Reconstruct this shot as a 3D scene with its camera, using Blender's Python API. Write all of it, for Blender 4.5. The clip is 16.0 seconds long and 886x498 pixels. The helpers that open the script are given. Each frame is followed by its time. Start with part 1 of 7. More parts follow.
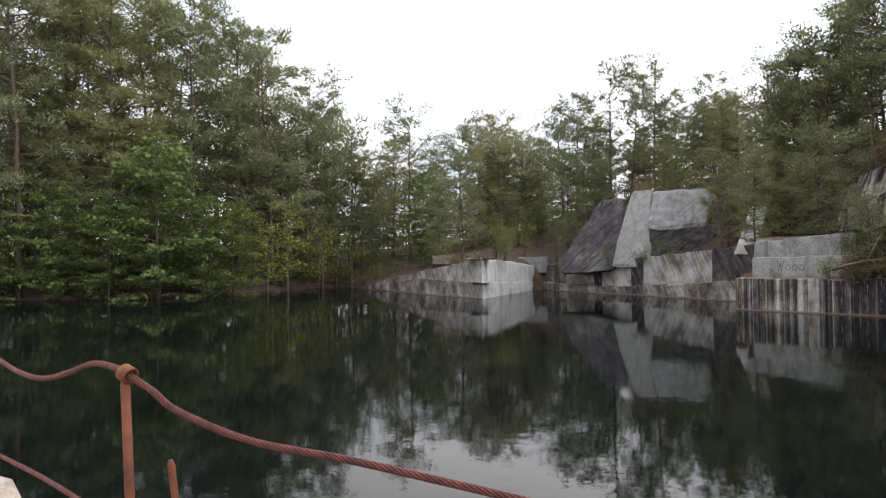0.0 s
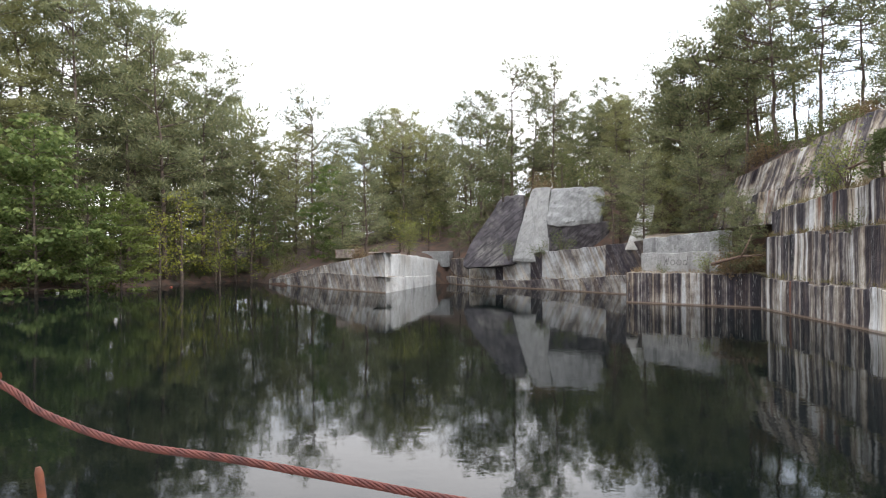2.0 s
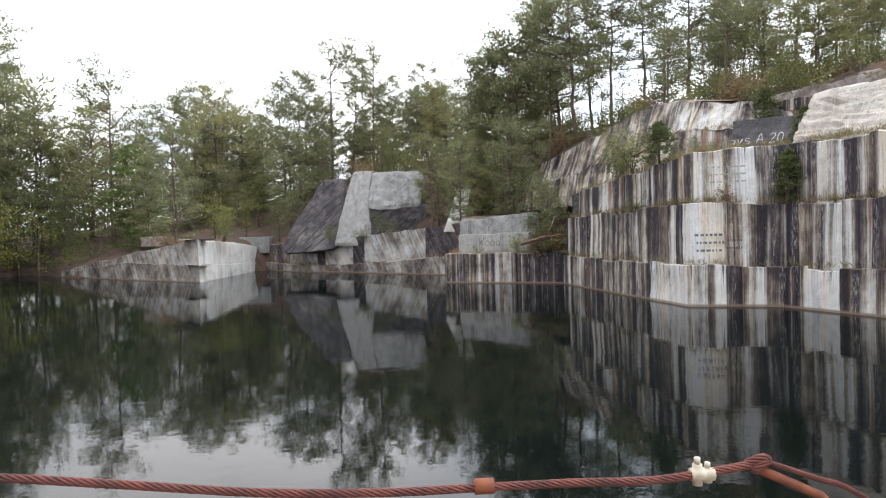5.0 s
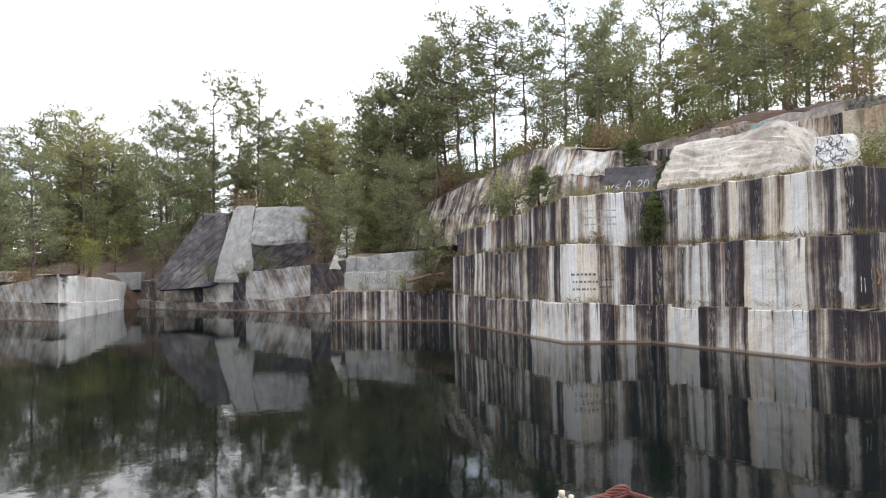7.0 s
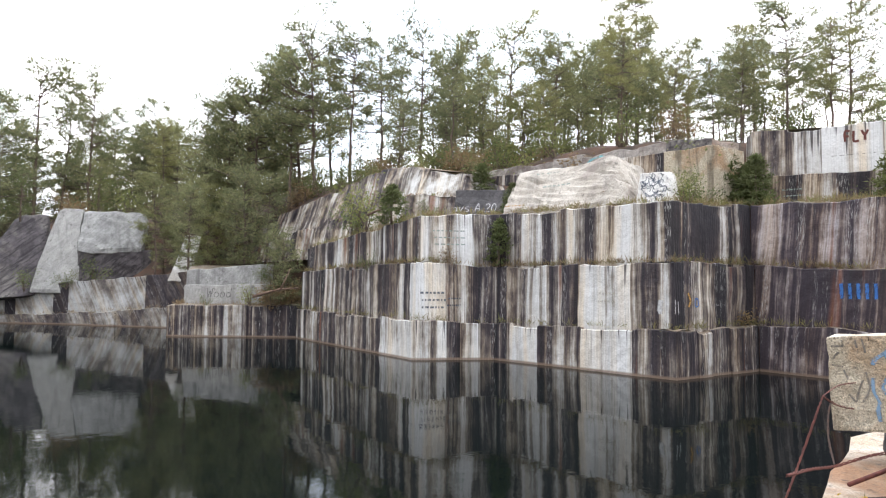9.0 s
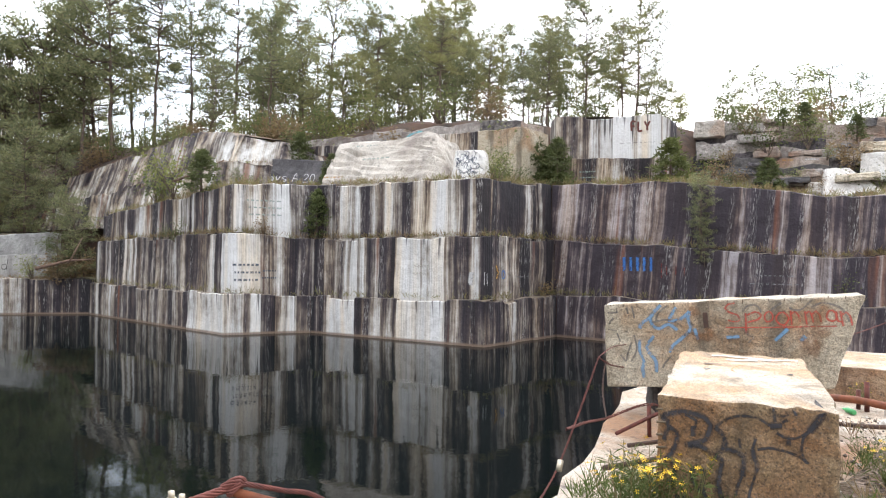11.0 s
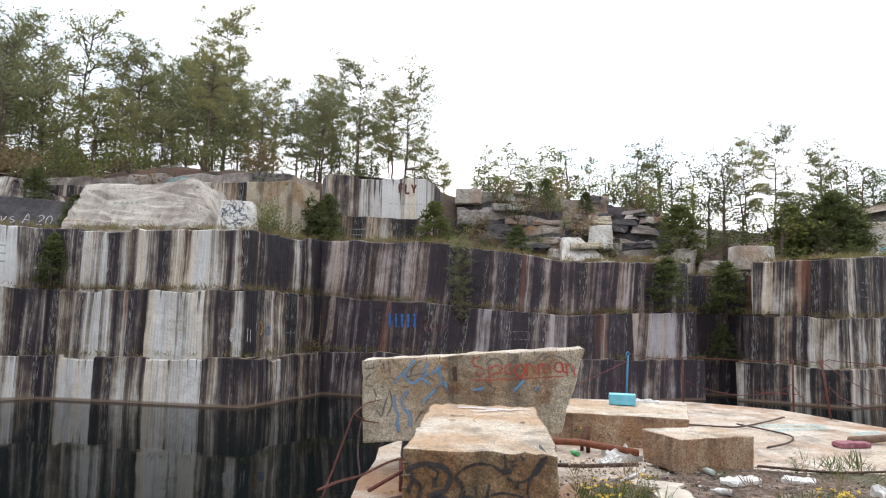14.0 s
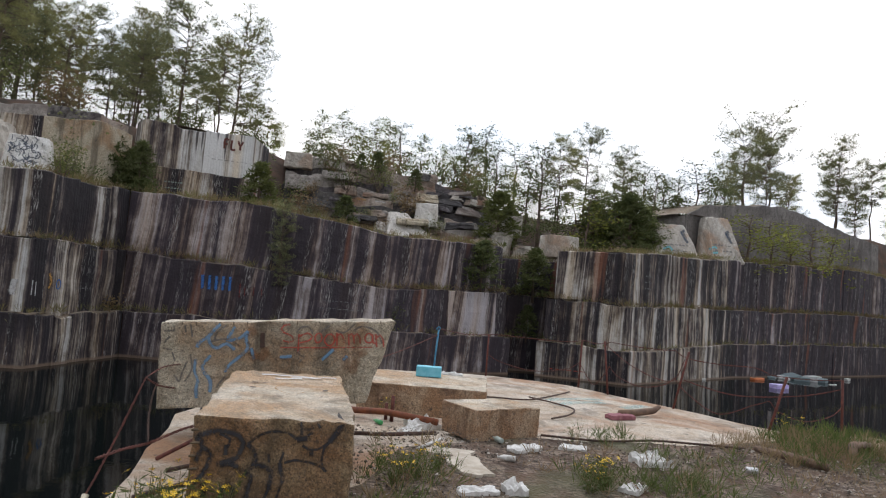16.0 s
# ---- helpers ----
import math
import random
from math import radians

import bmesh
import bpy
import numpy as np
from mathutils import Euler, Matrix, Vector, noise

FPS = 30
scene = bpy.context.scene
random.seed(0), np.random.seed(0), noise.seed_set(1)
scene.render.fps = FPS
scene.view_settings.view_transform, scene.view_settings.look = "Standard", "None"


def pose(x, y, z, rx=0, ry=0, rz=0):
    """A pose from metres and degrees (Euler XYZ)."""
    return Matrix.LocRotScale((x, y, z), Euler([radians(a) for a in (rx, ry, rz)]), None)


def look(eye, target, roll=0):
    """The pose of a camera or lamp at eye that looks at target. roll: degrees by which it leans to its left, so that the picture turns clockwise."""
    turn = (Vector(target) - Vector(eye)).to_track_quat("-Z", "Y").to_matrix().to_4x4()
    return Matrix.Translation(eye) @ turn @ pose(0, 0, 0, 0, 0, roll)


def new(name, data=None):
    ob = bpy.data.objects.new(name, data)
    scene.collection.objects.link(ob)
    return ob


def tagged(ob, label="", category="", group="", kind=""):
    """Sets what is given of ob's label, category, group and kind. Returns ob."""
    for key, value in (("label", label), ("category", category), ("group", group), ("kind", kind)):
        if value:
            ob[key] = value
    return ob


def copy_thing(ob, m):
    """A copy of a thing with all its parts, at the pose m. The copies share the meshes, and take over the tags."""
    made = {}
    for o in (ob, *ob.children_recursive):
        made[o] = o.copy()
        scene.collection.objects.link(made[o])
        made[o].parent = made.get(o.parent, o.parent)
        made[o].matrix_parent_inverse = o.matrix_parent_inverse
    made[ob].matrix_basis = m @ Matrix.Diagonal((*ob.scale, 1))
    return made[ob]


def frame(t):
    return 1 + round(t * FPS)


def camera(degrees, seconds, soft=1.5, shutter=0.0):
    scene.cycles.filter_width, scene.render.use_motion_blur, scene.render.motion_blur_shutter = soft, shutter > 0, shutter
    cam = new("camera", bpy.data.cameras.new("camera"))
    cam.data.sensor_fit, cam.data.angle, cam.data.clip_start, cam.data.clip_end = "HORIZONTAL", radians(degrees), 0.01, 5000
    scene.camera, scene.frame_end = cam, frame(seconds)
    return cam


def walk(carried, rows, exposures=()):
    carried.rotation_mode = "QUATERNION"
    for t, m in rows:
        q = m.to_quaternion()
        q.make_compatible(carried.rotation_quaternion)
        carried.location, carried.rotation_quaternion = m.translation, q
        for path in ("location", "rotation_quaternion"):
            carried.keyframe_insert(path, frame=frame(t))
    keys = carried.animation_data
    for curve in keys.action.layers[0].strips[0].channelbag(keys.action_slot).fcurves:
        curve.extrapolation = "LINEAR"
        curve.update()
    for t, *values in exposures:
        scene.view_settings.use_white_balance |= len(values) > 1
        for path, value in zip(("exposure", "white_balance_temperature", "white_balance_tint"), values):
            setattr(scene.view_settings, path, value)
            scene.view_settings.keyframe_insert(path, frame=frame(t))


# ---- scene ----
cam = camera(68.1, 16.0, 1.15)
PATH = [
    (0.0, look((-0.001, 0.400, 3.200), (-0.057, 5.399, 3.290), -0.72)),
    (0.5, look((0.013, 0.400, 3.200), (0.142, 5.398, 3.282), -0.45)),
    (1.0, look((0.027, 0.399, 3.200), (0.353, 5.388, 3.273), -0.35)),
    (1.5, look((0.040, 0.398, 3.200), (0.509, 5.376, 3.262), -0.35)),
    (2.0, look((0.055, 0.396, 3.200), (0.725, 5.351, 3.238), -0.46)),
    (2.5, look((0.071, 0.394, 3.200), (0.945, 5.317, 3.240), -0.53)),
    (3.0, look((0.090, 0.390, 3.200), (1.202, 5.265, 3.205), -0.54)),
    (3.5, look((0.103, 0.387, 3.200), (1.383, 5.220, 3.183), -1.04)),
    (4.0, look((0.119, 0.382, 3.200), (1.602, 5.157, 3.153), -1.45)),
    (6.5, look((0.209, 0.341, 3.200), (2.793, 4.621, 3.170), -1.00)),
    (7.0, look((0.219, 0.335, 3.200), (2.933, 4.531, 3.359), -1.04)),
    (7.5, look((0.228, 0.329, 3.200), (3.045, 4.451, 3.471), -0.45)),
    (8.0, look((0.245, 0.316, 3.200), (3.300, 4.262, 3.514), 0.05)),
    (10.5, look((0.337, 0.215, 3.200), (4.547, 2.910, 3.322), 0.58)),
    (11.0, look((0.352, 0.189, 3.200), (4.736, 2.592, 3.282), 0.65)),
    (11.5, look((0.366, 0.162, 3.200), (4.906, 2.256, 3.250), 0.72)),
    (12.0, look((0.373, 0.144, 3.200), (5.001, 2.036, 3.281), 1.85)),
    (12.5, look((0.378, 0.130, 3.200), (5.080, 1.828, 3.290), 2.78)),
    (13.0, look((0.386, 0.107, 3.200), (5.186, 1.487, 3.427), 1.65)),
    (13.5, look((0.389, 0.092, 3.200), (5.231, 1.258, 3.644), 0.86)),
    (14.0, look((0.395, 0.062, 3.200), (5.305, 0.844, 3.731), 1.03)),
    (14.5, look((0.398, 0.040, 3.200), (5.345, 0.508, 3.751), 2.19)),
    (15.0, look((0.399, 0.024, 3.200), (5.359, 0.295, 3.768), 2.27)),
    (15.5, look((0.400, -0.001, 3.200), (5.379, -0.064, 3.655), 2.94)),
    (16.0, look((0.399, -0.035, 3.200), (5.357, -0.563, 3.576), 4.56)),
]
EXPOSURES = [(0, -0.58), (0.5, -0.24), (1, -0.10), (2, -0.05), (3, -0.12), (6.5, -0.12), (7, -0.08), (8, 0.04), (10.5, 0.12), (12, 0.01), (12.5, 0.06), (13.5, -0.14), (14.5, -0.85), (15, -1.03), (15.5, -1.18), (16, -1.22)]
walk(cam, PATH, EXPOSURES)

# ---- sky and sun: bright overcast ----
SUN_AZ, SUN_EL = -78.0, 46.0          # degrees, azimuth to the left from +y
world = bpy.data.worlds.new("overcast_sky")
scene.world = world
world.use_nodes = True
wn, wl = world.node_tree.nodes, world.node_tree.links
wn.clear()
w_out = wn.new("ShaderNodeOutputWorld")
w_bg = wn.new("ShaderNodeBackground")
w_sky = wn.new("ShaderNodeTexSky")
w_sky.sky_type = "NISHITA"
w_sky.sun_disc = False
w_sky.sun_elevation = radians(SUN_EL)
w_sky.sun_rotation = radians(-SUN_AZ)
w_sky.dust_density = 4.0
w_dim = wn.new("ShaderNodeMix")
w_dim.data_type = "RGBA"
w_dim.blend_type = "MULTIPLY"
w_dim.inputs[0].default_value = 1.0
w_dim.inputs[7].default_value = (0.1, 0.1, 0.1, 1)
wl.new(w_sky.outputs[0], w_dim.inputs[6])
w_tex = wn.new("ShaderNodeTexCoord")
w_map = wn.new("ShaderNodeMapping")
w_map.inputs["Scale"].default_value = (1.0, 1.0, 2.2)
wl.new(w_tex.outputs["Generated"], w_map.inputs[0])
w_noise = wn.new("ShaderNodeTexNoise")
w_noise.inputs["Scale"].default_value = 2.4
w_noise.inputs["Detail"].default_value = 6.0
wl.new(w_map.outputs[0], w_noise.inputs["Vector"])
w_ramp = wn.new("ShaderNodeValToRGB")
w_ramp.color_ramp.elements[0].position, w_ramp.color_ramp.elements[0].color = 0.36, (1.55, 1.72, 1.98, 1)
w_ramp.color_ramp.elements[1].position, w_ramp.color_ramp.elements[1].color = 0.62, (2.85, 2.8, 2.85, 1)
wl.new(w_noise.outputs["Fac"], w_ramp.inputs[0])
w_mix = wn.new("ShaderNodeMix")
w_mix.data_type = "RGBA"
w_mix.inputs[0].default_value = 0.86
wl.new(w_dim.outputs[2], w_mix.inputs[6])
wl.new(w_ramp.outputs[0], w_mix.inputs[7])
# the veiled sun brightens the cloud on its own side of the sky
w_toward = wn.new("ShaderNodeVectorMath")
w_toward.operation = "DOT_PRODUCT"
w_toward.inputs[1].default_value = (math.sin(radians(-SUN_AZ)) * math.cos(radians(SUN_EL)), math.cos(radians(SUN_AZ)) * math.cos(radians(SUN_EL)), math.sin(radians(SUN_EL)))
wl.new(w_tex.outputs["Generated"], w_toward.inputs[0])
w_glow = wn.new("ShaderNodeMapRange")
w_glow.interpolation_type = "SMOOTHSTEP"
w_glow.inputs["From Min"].default_value, w_glow.inputs["From Max"].default_value = -0.5, 1.0
w_glow.inputs["To Min"].default_value, w_glow.inputs["To Max"].default_value = 0.72, 1.75
wl.new(w_toward.outputs["Value"], w_glow.inputs["Value"])
wl.new(w_glow.outputs[0], w_bg.inputs[1])
wl.new(w_mix.outputs[2], w_bg.inputs[0])
wl.new(w_bg.outputs[0], w_out.inputs[0])

sun_data = bpy.data.lights.new("sun", "SUN")
sun_data.energy, sun_data.angle, sun_data.color = 0.9, radians(25), (1.0, 0.97, 0.95)
sun = new("sun", sun_data)
sun.matrix_world = look((60 * math.sin(radians(-SUN_AZ)) * math.cos(radians(SUN_EL)), 60 * math.cos(radians(SUN_AZ)) * math.cos(radians(SUN_EL)), 60 * math.sin(radians(SUN_EL))), (0, 0, 0))


# ---- materials ----
class Nodes:
    """A small builder of node materials."""

    def __init__(self, name, rough=0.8, metal=0.0):
        self.mat = bpy.data.materials.new(name)
        self.mat.use_nodes = True
        self.tree = self.mat.node_tree
        self.bsdf = self.tree.nodes["Principled BSDF"]
        self.bsdf.inputs["Roughness"].default_value = rough
        self.bsdf.inputs["Metallic"].default_value = metal
        self.pos = self.tree.nodes.new("ShaderNodeNewGeometry").outputs["Position"]


    def link(self, a, b):
        self.tree.links.new(a, b)

    def scaled(self, scale, source=None):
        node = self.tree.nodes.new("ShaderNodeMapping")
        node.inputs["Scale"].default_value = scale
        self.link(source or self.pos, node.inputs[0])
        return node.outputs[0]

    def noise(self, scale, detail=4.0, rough=0.55, source=None, warp=0.0):
        node = self.tree.nodes.new("ShaderNodeTexNoise")
        node.inputs["Scale"].default_value = 1.0
        node.inputs["Detail"].default_value = detail
        node.inputs["Roughness"].default_value = rough
        node.inputs["Distortion"].default_value = warp
        s = scale if isinstance(scale, tuple) else (scale, scale, scale)
        self.link(self.scaled(s, source), node.inputs["Vector"])
        return node.outputs["Fac"]

    def ramp(self, fac, stops, hard=False):
        node = self.tree.nodes.new("ShaderNodeValToRGB")
        cr = node.color_ramp
        if hard:
            cr.interpolation = "EASE"
        while len(cr.elements) < len(stops):
            cr.elements.new(0.5)
        for e, (p, c) in zip(cr.elements, stops):
            e.position = p
            e.color = (*c, 1) if isinstance(c, tuple) else (c, c, c, 1)
        self.link(fac, node.inputs[0])
        return node.outputs[0]

    def mix(self, fac, a, b, mode="MIX"):
        node = self.tree.nodes.new("ShaderNodeMix")
        node.data_type, node.blend_type = "RGBA", mode
        for value, slot in ((fac, 0), (a, 6), (b, 7)):
            if isinstance(value, (int, float)):
                node.inputs[slot].default_value = value
            elif isinstance(value, tuple):
                node.inputs[slot].default_value = (*value, 1)
            else:
                self.link(value, node.inputs[slot])
        return node.outputs[2]

    def color(self, c):
        if isinstance(c, tuple):
            self.bsdf.inputs["Base Color"].default_value = (*c, 1)
        else:
            self.link(c, self.bsdf.inputs["Base Color"])
        return self

    def bump(self, height, strength=0.5, distance=0.02):
        node = self.tree.nodes.new("ShaderNodeBump")
        node.inputs["Strength"].default_value = strength
        node.inputs["Distance"].default_value = distance
        self.link(height, node.inputs["Height"])
        last = self.bsdf.inputs["Normal"]
        if last.is_linked:
            self.link(last.links[0].from_socket, node.inputs["Normal"])
        self.link(node.outputs[0], last)
        return self


def streaked(name, shift=0.0, contrast=1.0, skew=0.3, rust=0.62, tint=(1.0, 0.985, 0.97), flutes=1.0, tilt=0.0, film=0.0, mottle=0.14):
    """Sawn or split granite with the run-off streaks of a wet quarry face. The wall meshes carry: run (metres along the wall),
    fall (metres below the lip) and clean (how little run-off a panel has taken)."""
    n = Nodes(name, 0.8)

    def attr(key):
        node = n.tree.nodes.new("ShaderNodeAttribute")
        node.attribute_name = key
        return node.outputs["Fac"]

    def maths(op, a, b=None):
        node = n.tree.nodes.new("ShaderNodeMath")
        node.operation = op
        for slot, v in ((0, a), (1, b)):
            if isinstance(v, (int, float)):
                node.inputs[slot].default_value = v
            elif v is not None:
                n.link(v, node.inputs[slot])
        return node.outputs[0]

    run, fall, clean = attr("run"), attr("fall"), attr("clean")
    xyz = n.tree.nodes.new("ShaderNodeCombineXYZ")
    sep = n.tree.nodes.new("ShaderNodeSeparateXYZ")
    n.link(n.pos, sep.inputs[0])
    slant = n.noise((0.3, 0.3, 0.12), 3)
    n.link(maths("ADD", maths("ADD", run, maths("MULTIPLY", sep.outputs[2], tilt)), maths("MULTIPLY", slant, skew)), xyz.inputs[0])
    n.link(sep.outputs[2], xyz.inputs[2])
    wall = xyz.outputs[0]
    wide = n.noise((0.75, 1, 0.03), 2, 0.6, wall)
    fine = n.noise((2.5, 1, 0.06), 2, 0.5, wall)
    hair = n.noise((16, 1, 0.13), 3, 0.65, wall)
    fleck = n.noise((6, 1, 1.2), 4, 0.7, wall)
    cloud = n.noise(0.6, 6, 0.65)
    grain = n.noise(26, 3)
    v = n.mix(0.58, wide, fine)
    v = n.mix(0.20, v, hair)
    v = n.mix(0.13, v, fleck)
    v = n.mix(mottle, v, cloud)
    pure = maths("ADD", maths("MULTIPLY", maths("SUBTRACT", clean, 0.45), 0.7), 0.5 + shift)
    v = maths("ADD", maths("MULTIPLY", maths("SUBTRACT", v, 0.5), 5.3 * contrast), pure)
    v = maths("ADD", v, maths("MULTIPLY", maths("SUBTRACT", maths("MINIMUM", fall, 1.6), 0.8), 0.05))
    warm = n.ramp(n.noise((1.2, 1, 0.08), 3, 0.6, n.scaled((-1, 1, 1), wall)), [(0.45, (0.97, 0.99, 1.02)), (0.62, (1.0, 0.90, 0.77))])
    col = n.ramp(v, [(0.12, (0.013, 0.0105, 0.016)), (0.30, (0.031, 0.024, 0.032)), (0.42, (0.080, 0.064, 0.066)), (0.52, (0.18, 0.155, 0.135)), (0.63, (0.33, 0.30, 0.265)), (0.76, (0.53, 0.525, 0.51)), (0.95, (0.70, 0.70, 0.69))])
    col = n.mix(film, col, (0.105, 0.085, 0.105))
    col = n.mix(1.0, col, warm, "MULTIPLY")
    col = n.mix(1.0, col, tint, "MULTIPLY")
    crust = n.mix(1.0, n.ramp(n.noise((24, 1, 3.0), 4, 0.7, wall), [(0.52, 0.0), (0.60, 1.0)]), n.ramp(n.noise((1.7, 1, 0.06), 3, 0.6, n.scaled((-1.6, 1, 1), wall)), [(0.52, 0.0), (0.62, 0.7)]), "MULTIPLY")
    col = n.mix(crust, col, (0.50, 0.49, 0.47))
    seep = n.ramp(n.noise((34, 1, 0.3), 3, 0.65, wall), [(0.36, 0.74), (0.47, 1.0)])
    col = n.mix(1.0, col, seep, "MULTIPLY")
    drip = n.noise((4.5, 1, 0.02), 3, 0.6, n.scaled((1.3, 1, 1), wall))
    reach = maths("SUBTRACT", maths("MULTIPLY", maths("SUBTRACT", drip, 0.555), 9.0), fall)
    col = n.mix(n.ramp(reach, [(0.0, 0.0), (0.35, 0.85)]), col, (0.030, 0.026, 0.030))
    col = n.mix(n.ramp(grain, [(0.28, 0.25), (0.5, 0.0)]), col, (0.10, 0.09, 0.09))
    iron = n.noise((1.1, 1, 0.06), 3, 0.6, n.scaled((-0.8, 1, 1), wall))
    col = n.mix(n.ramp(iron, [(rust, 0.0), (rust + 0.06, 0.7)]), col, (0.20, 0.075, 0.04))
    col = n.mix(n.ramp(sep.outputs[2], [(0.06, 0.85), (0.13, 0.0)]), col, (0.20, 0.14, 0.10))
    n.color(col)
    flute = n.tree.nodes.new("ShaderNodeMath")
    flute.operation = "SINE"
    n.link(maths("MULTIPLY", run, 52.0), flute.inputs[0])
    n.bump(maths("MULTIPLY", flute.outputs[0], n.ramp(n.noise(0.4, 2), [(0.45, 0.0), (0.55, 1.0)])), 0.35 * flutes, 0.012)
    n.bump(n.noise(9, 6), 0.5, 0.03)
    n.bump(n.noise(1.6, 4), 0.6, 0.12)
    return n.mat


STREAK_PALE = streaked("streaked_pale_granite", 0.04, 0.95)
STREAK_SOFT = streaked("faintly_streaked_granite", -0.01, 0.8, 0.6, 0.62, (1.0, 0.98, 0.95), 0.2, 0.05, 0.0, 0.42)
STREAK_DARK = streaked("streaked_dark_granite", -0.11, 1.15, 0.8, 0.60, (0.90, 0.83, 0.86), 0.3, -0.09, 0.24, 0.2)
STREAK_BLUE = streaked("slant_streaked_blue_grey_granite", 0.02, 0.42, 0.9, 0.66, (0.90, 0.905, 0.91), 0.0, 0.55, 0.05, 0.5)
STREAK_MID = streaked("streaked_grey_granite", -0.04, 1.2, 0.5, 0.61, (0.92, 0.88, 0.84), 0.8, -0.04)


def plain_granite(name, base, dirt, stain, lichen=0.6, scale=1.0, grooves=0.4, blot=0.85, coarse=0.0):
    """Weathered granite: crystals, cloudy dirt, rusty stains, dark lichen and run-off."""
    n = Nodes(name, 0.85)
    fleck = n.noise(70, 3, 0.7)
    grain = n.noise(22 * scale, 4, 0.65)
    cloud = n.noise(1.7 * scale, 8, 0.65, warp=0.6)
    big = n.noise(0.55 * scale, 6, 0.6, warp=0.8)
    drip = n.noise((1.7 * scale, 1.7 * scale, 0.16 * scale), 6, 0.66, warp=0.35)
    col = n.mix(n.ramp(cloud, [(0.40, 0.0), (0.60, 0.9)]), base, dirt)
    col = n.mix(n.ramp(big, [(0.50, 0.0), (0.62, blot)]), col, stain)
    col = n.mix(n.ramp(drip, [(0.52, 0.0), (0.68 - 0.05 * coarse, 0.6 + 0.25 * coarse)]), col, tuple(0.3 * v for v in dirt))
    col = n.mix(n.ramp(grain, [(0.34, 0.5), (0.48, 0.0)]), col, tuple(0.4 * v for v in dirt))
    col = n.mix(n.ramp(fleck, [(0.36, 0.55), (0.46, 0.0), (0.60, 0.0), (0.68, 0.4)]), col, (0.10, 0.09, 0.085))
    col = n.mix(n.ramp(n.noise(6 * scale, 6, 0.65), [(lichen, 0.0), (lichen + 0.06, 0.7)]), col, (0.07, 0.065, 0.06))
    if coarse:
        crystal = n.tree.nodes.new("ShaderNodeTexVoronoi")
        crystal.inputs["Scale"].default_value = 85.0
        n.link(n.pos, crystal.inputs["Vector"])
        one = n.ramp(crystal.outputs["Color"], [(0.12, 0.45), (0.3, 0.8), (0.6, 1.0), (0.9, 1.3)])
        col = n.mix(coarse, col, n.mix(1.0, col, one, "MULTIPLY"))
        pit = n.ramp(n.noise(34, 3, 0.6), [(0.30, 1.0), (0.40, 0.0)])
        col = n.mix(n.mix(1.0, pit, (0.7 * coarse,) * 3, "MULTIPLY"), col, tuple(0.25 * v for v in dirt))
    turned = n.tree.nodes.new("ShaderNodeMapping")
    turned.inputs["Rotation"].default_value = (0.5, 0.6, 0.4)
    n.link(n.pos, turned.inputs[0])
    cleave = n.noise((0.7 * scale, 7 * scale, 9 * scale), 4, 0.65, turned.outputs[0])
    col = n.mix(n.ramp(cleave, [(0.40, grooves), (0.52, 0.0)]), col, tuple(0.5 * v for v in dirt))
    n.color(col)
    n.bump(grain, 0.35, 0.02)
    n.bump(cleave, 1.2 * grooves, 0.04)
    n.bump(cloud, 0.7, 0.06)
    n.bump(n.noise(7 * scale, 8, 0.7), 0.9, 0.06)
    n.bump(n.noise(28, 5, 0.7), 0.5, 0.02)
    return n.mat


DARK_ROCK = plain_granite("dark_stained_granite", (0.085, 0.08, 0.085), (0.04, 0.038, 0.042), (0.16, 0.15, 0.13), 0.62, 0.6)
GREY_ROCK = plain_granite("grey_granite", (0.48, 0.475, 0.455), (0.37, 0.365, 0.355), (0.12, 0.12, 0.12), 0.62, 0.6, 0.28, 0.22)
BLUE_ROCK = plain_granite("blue_grey_granite", (0.45, 0.452, 0.442), (0.31, 0.31, 0.306), (0.09, 0.085, 0.09), 0.60, 0.75, 0.4, 0.3)
TAN_ROCK = plain_granite("weathered_tan_granite", (0.66, 0.595, 0.47), (0.50, 0.425, 0.31), (0.42, 0.25, 0.13), 0.64, 1.2, 0.15, 0.85, 0.9)
PALE_ROCK = plain_granite("pale_granite", (0.62, 0.59, 0.54), (0.46, 0.42, 0.37), (0.40, 0.26, 0.17), 0.66, 0.7)
SLAB_ROCK = plain_granite("pale_pink_granite", (0.66, 0.59, 0.505), (0.50, 0.385, 0.28), (0.38, 0.195, 0.10), 0.60, 0.8, 0.2, 0.85, 0.4)
BOULDER_ROCK = plain_granite("weathered_greyish_granite", (0.60, 0.56, 0.50), (0.46, 0.415, 0.36), (0.22, 0.18, 0.165), 0.62, 0.6, 0.1)
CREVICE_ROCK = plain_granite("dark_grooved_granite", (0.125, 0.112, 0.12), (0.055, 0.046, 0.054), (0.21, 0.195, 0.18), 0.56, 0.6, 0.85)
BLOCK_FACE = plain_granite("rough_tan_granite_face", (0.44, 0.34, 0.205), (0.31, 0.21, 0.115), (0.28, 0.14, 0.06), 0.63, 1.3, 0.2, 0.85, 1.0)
# worn stone and the sky's brightness on the tops in one paler colour
BLOCK_TOP = plain_granite("pale_worn_skylit_granite_top", (0.76, 0.695, 0.59), (0.64, 0.53, 0.40), (0.52, 0.32, 0.17), 0.68, 1.3, 0.3, 0.85, 0.5)
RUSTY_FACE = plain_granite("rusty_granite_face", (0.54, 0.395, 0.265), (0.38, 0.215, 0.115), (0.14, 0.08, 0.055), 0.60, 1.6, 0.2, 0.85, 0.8)
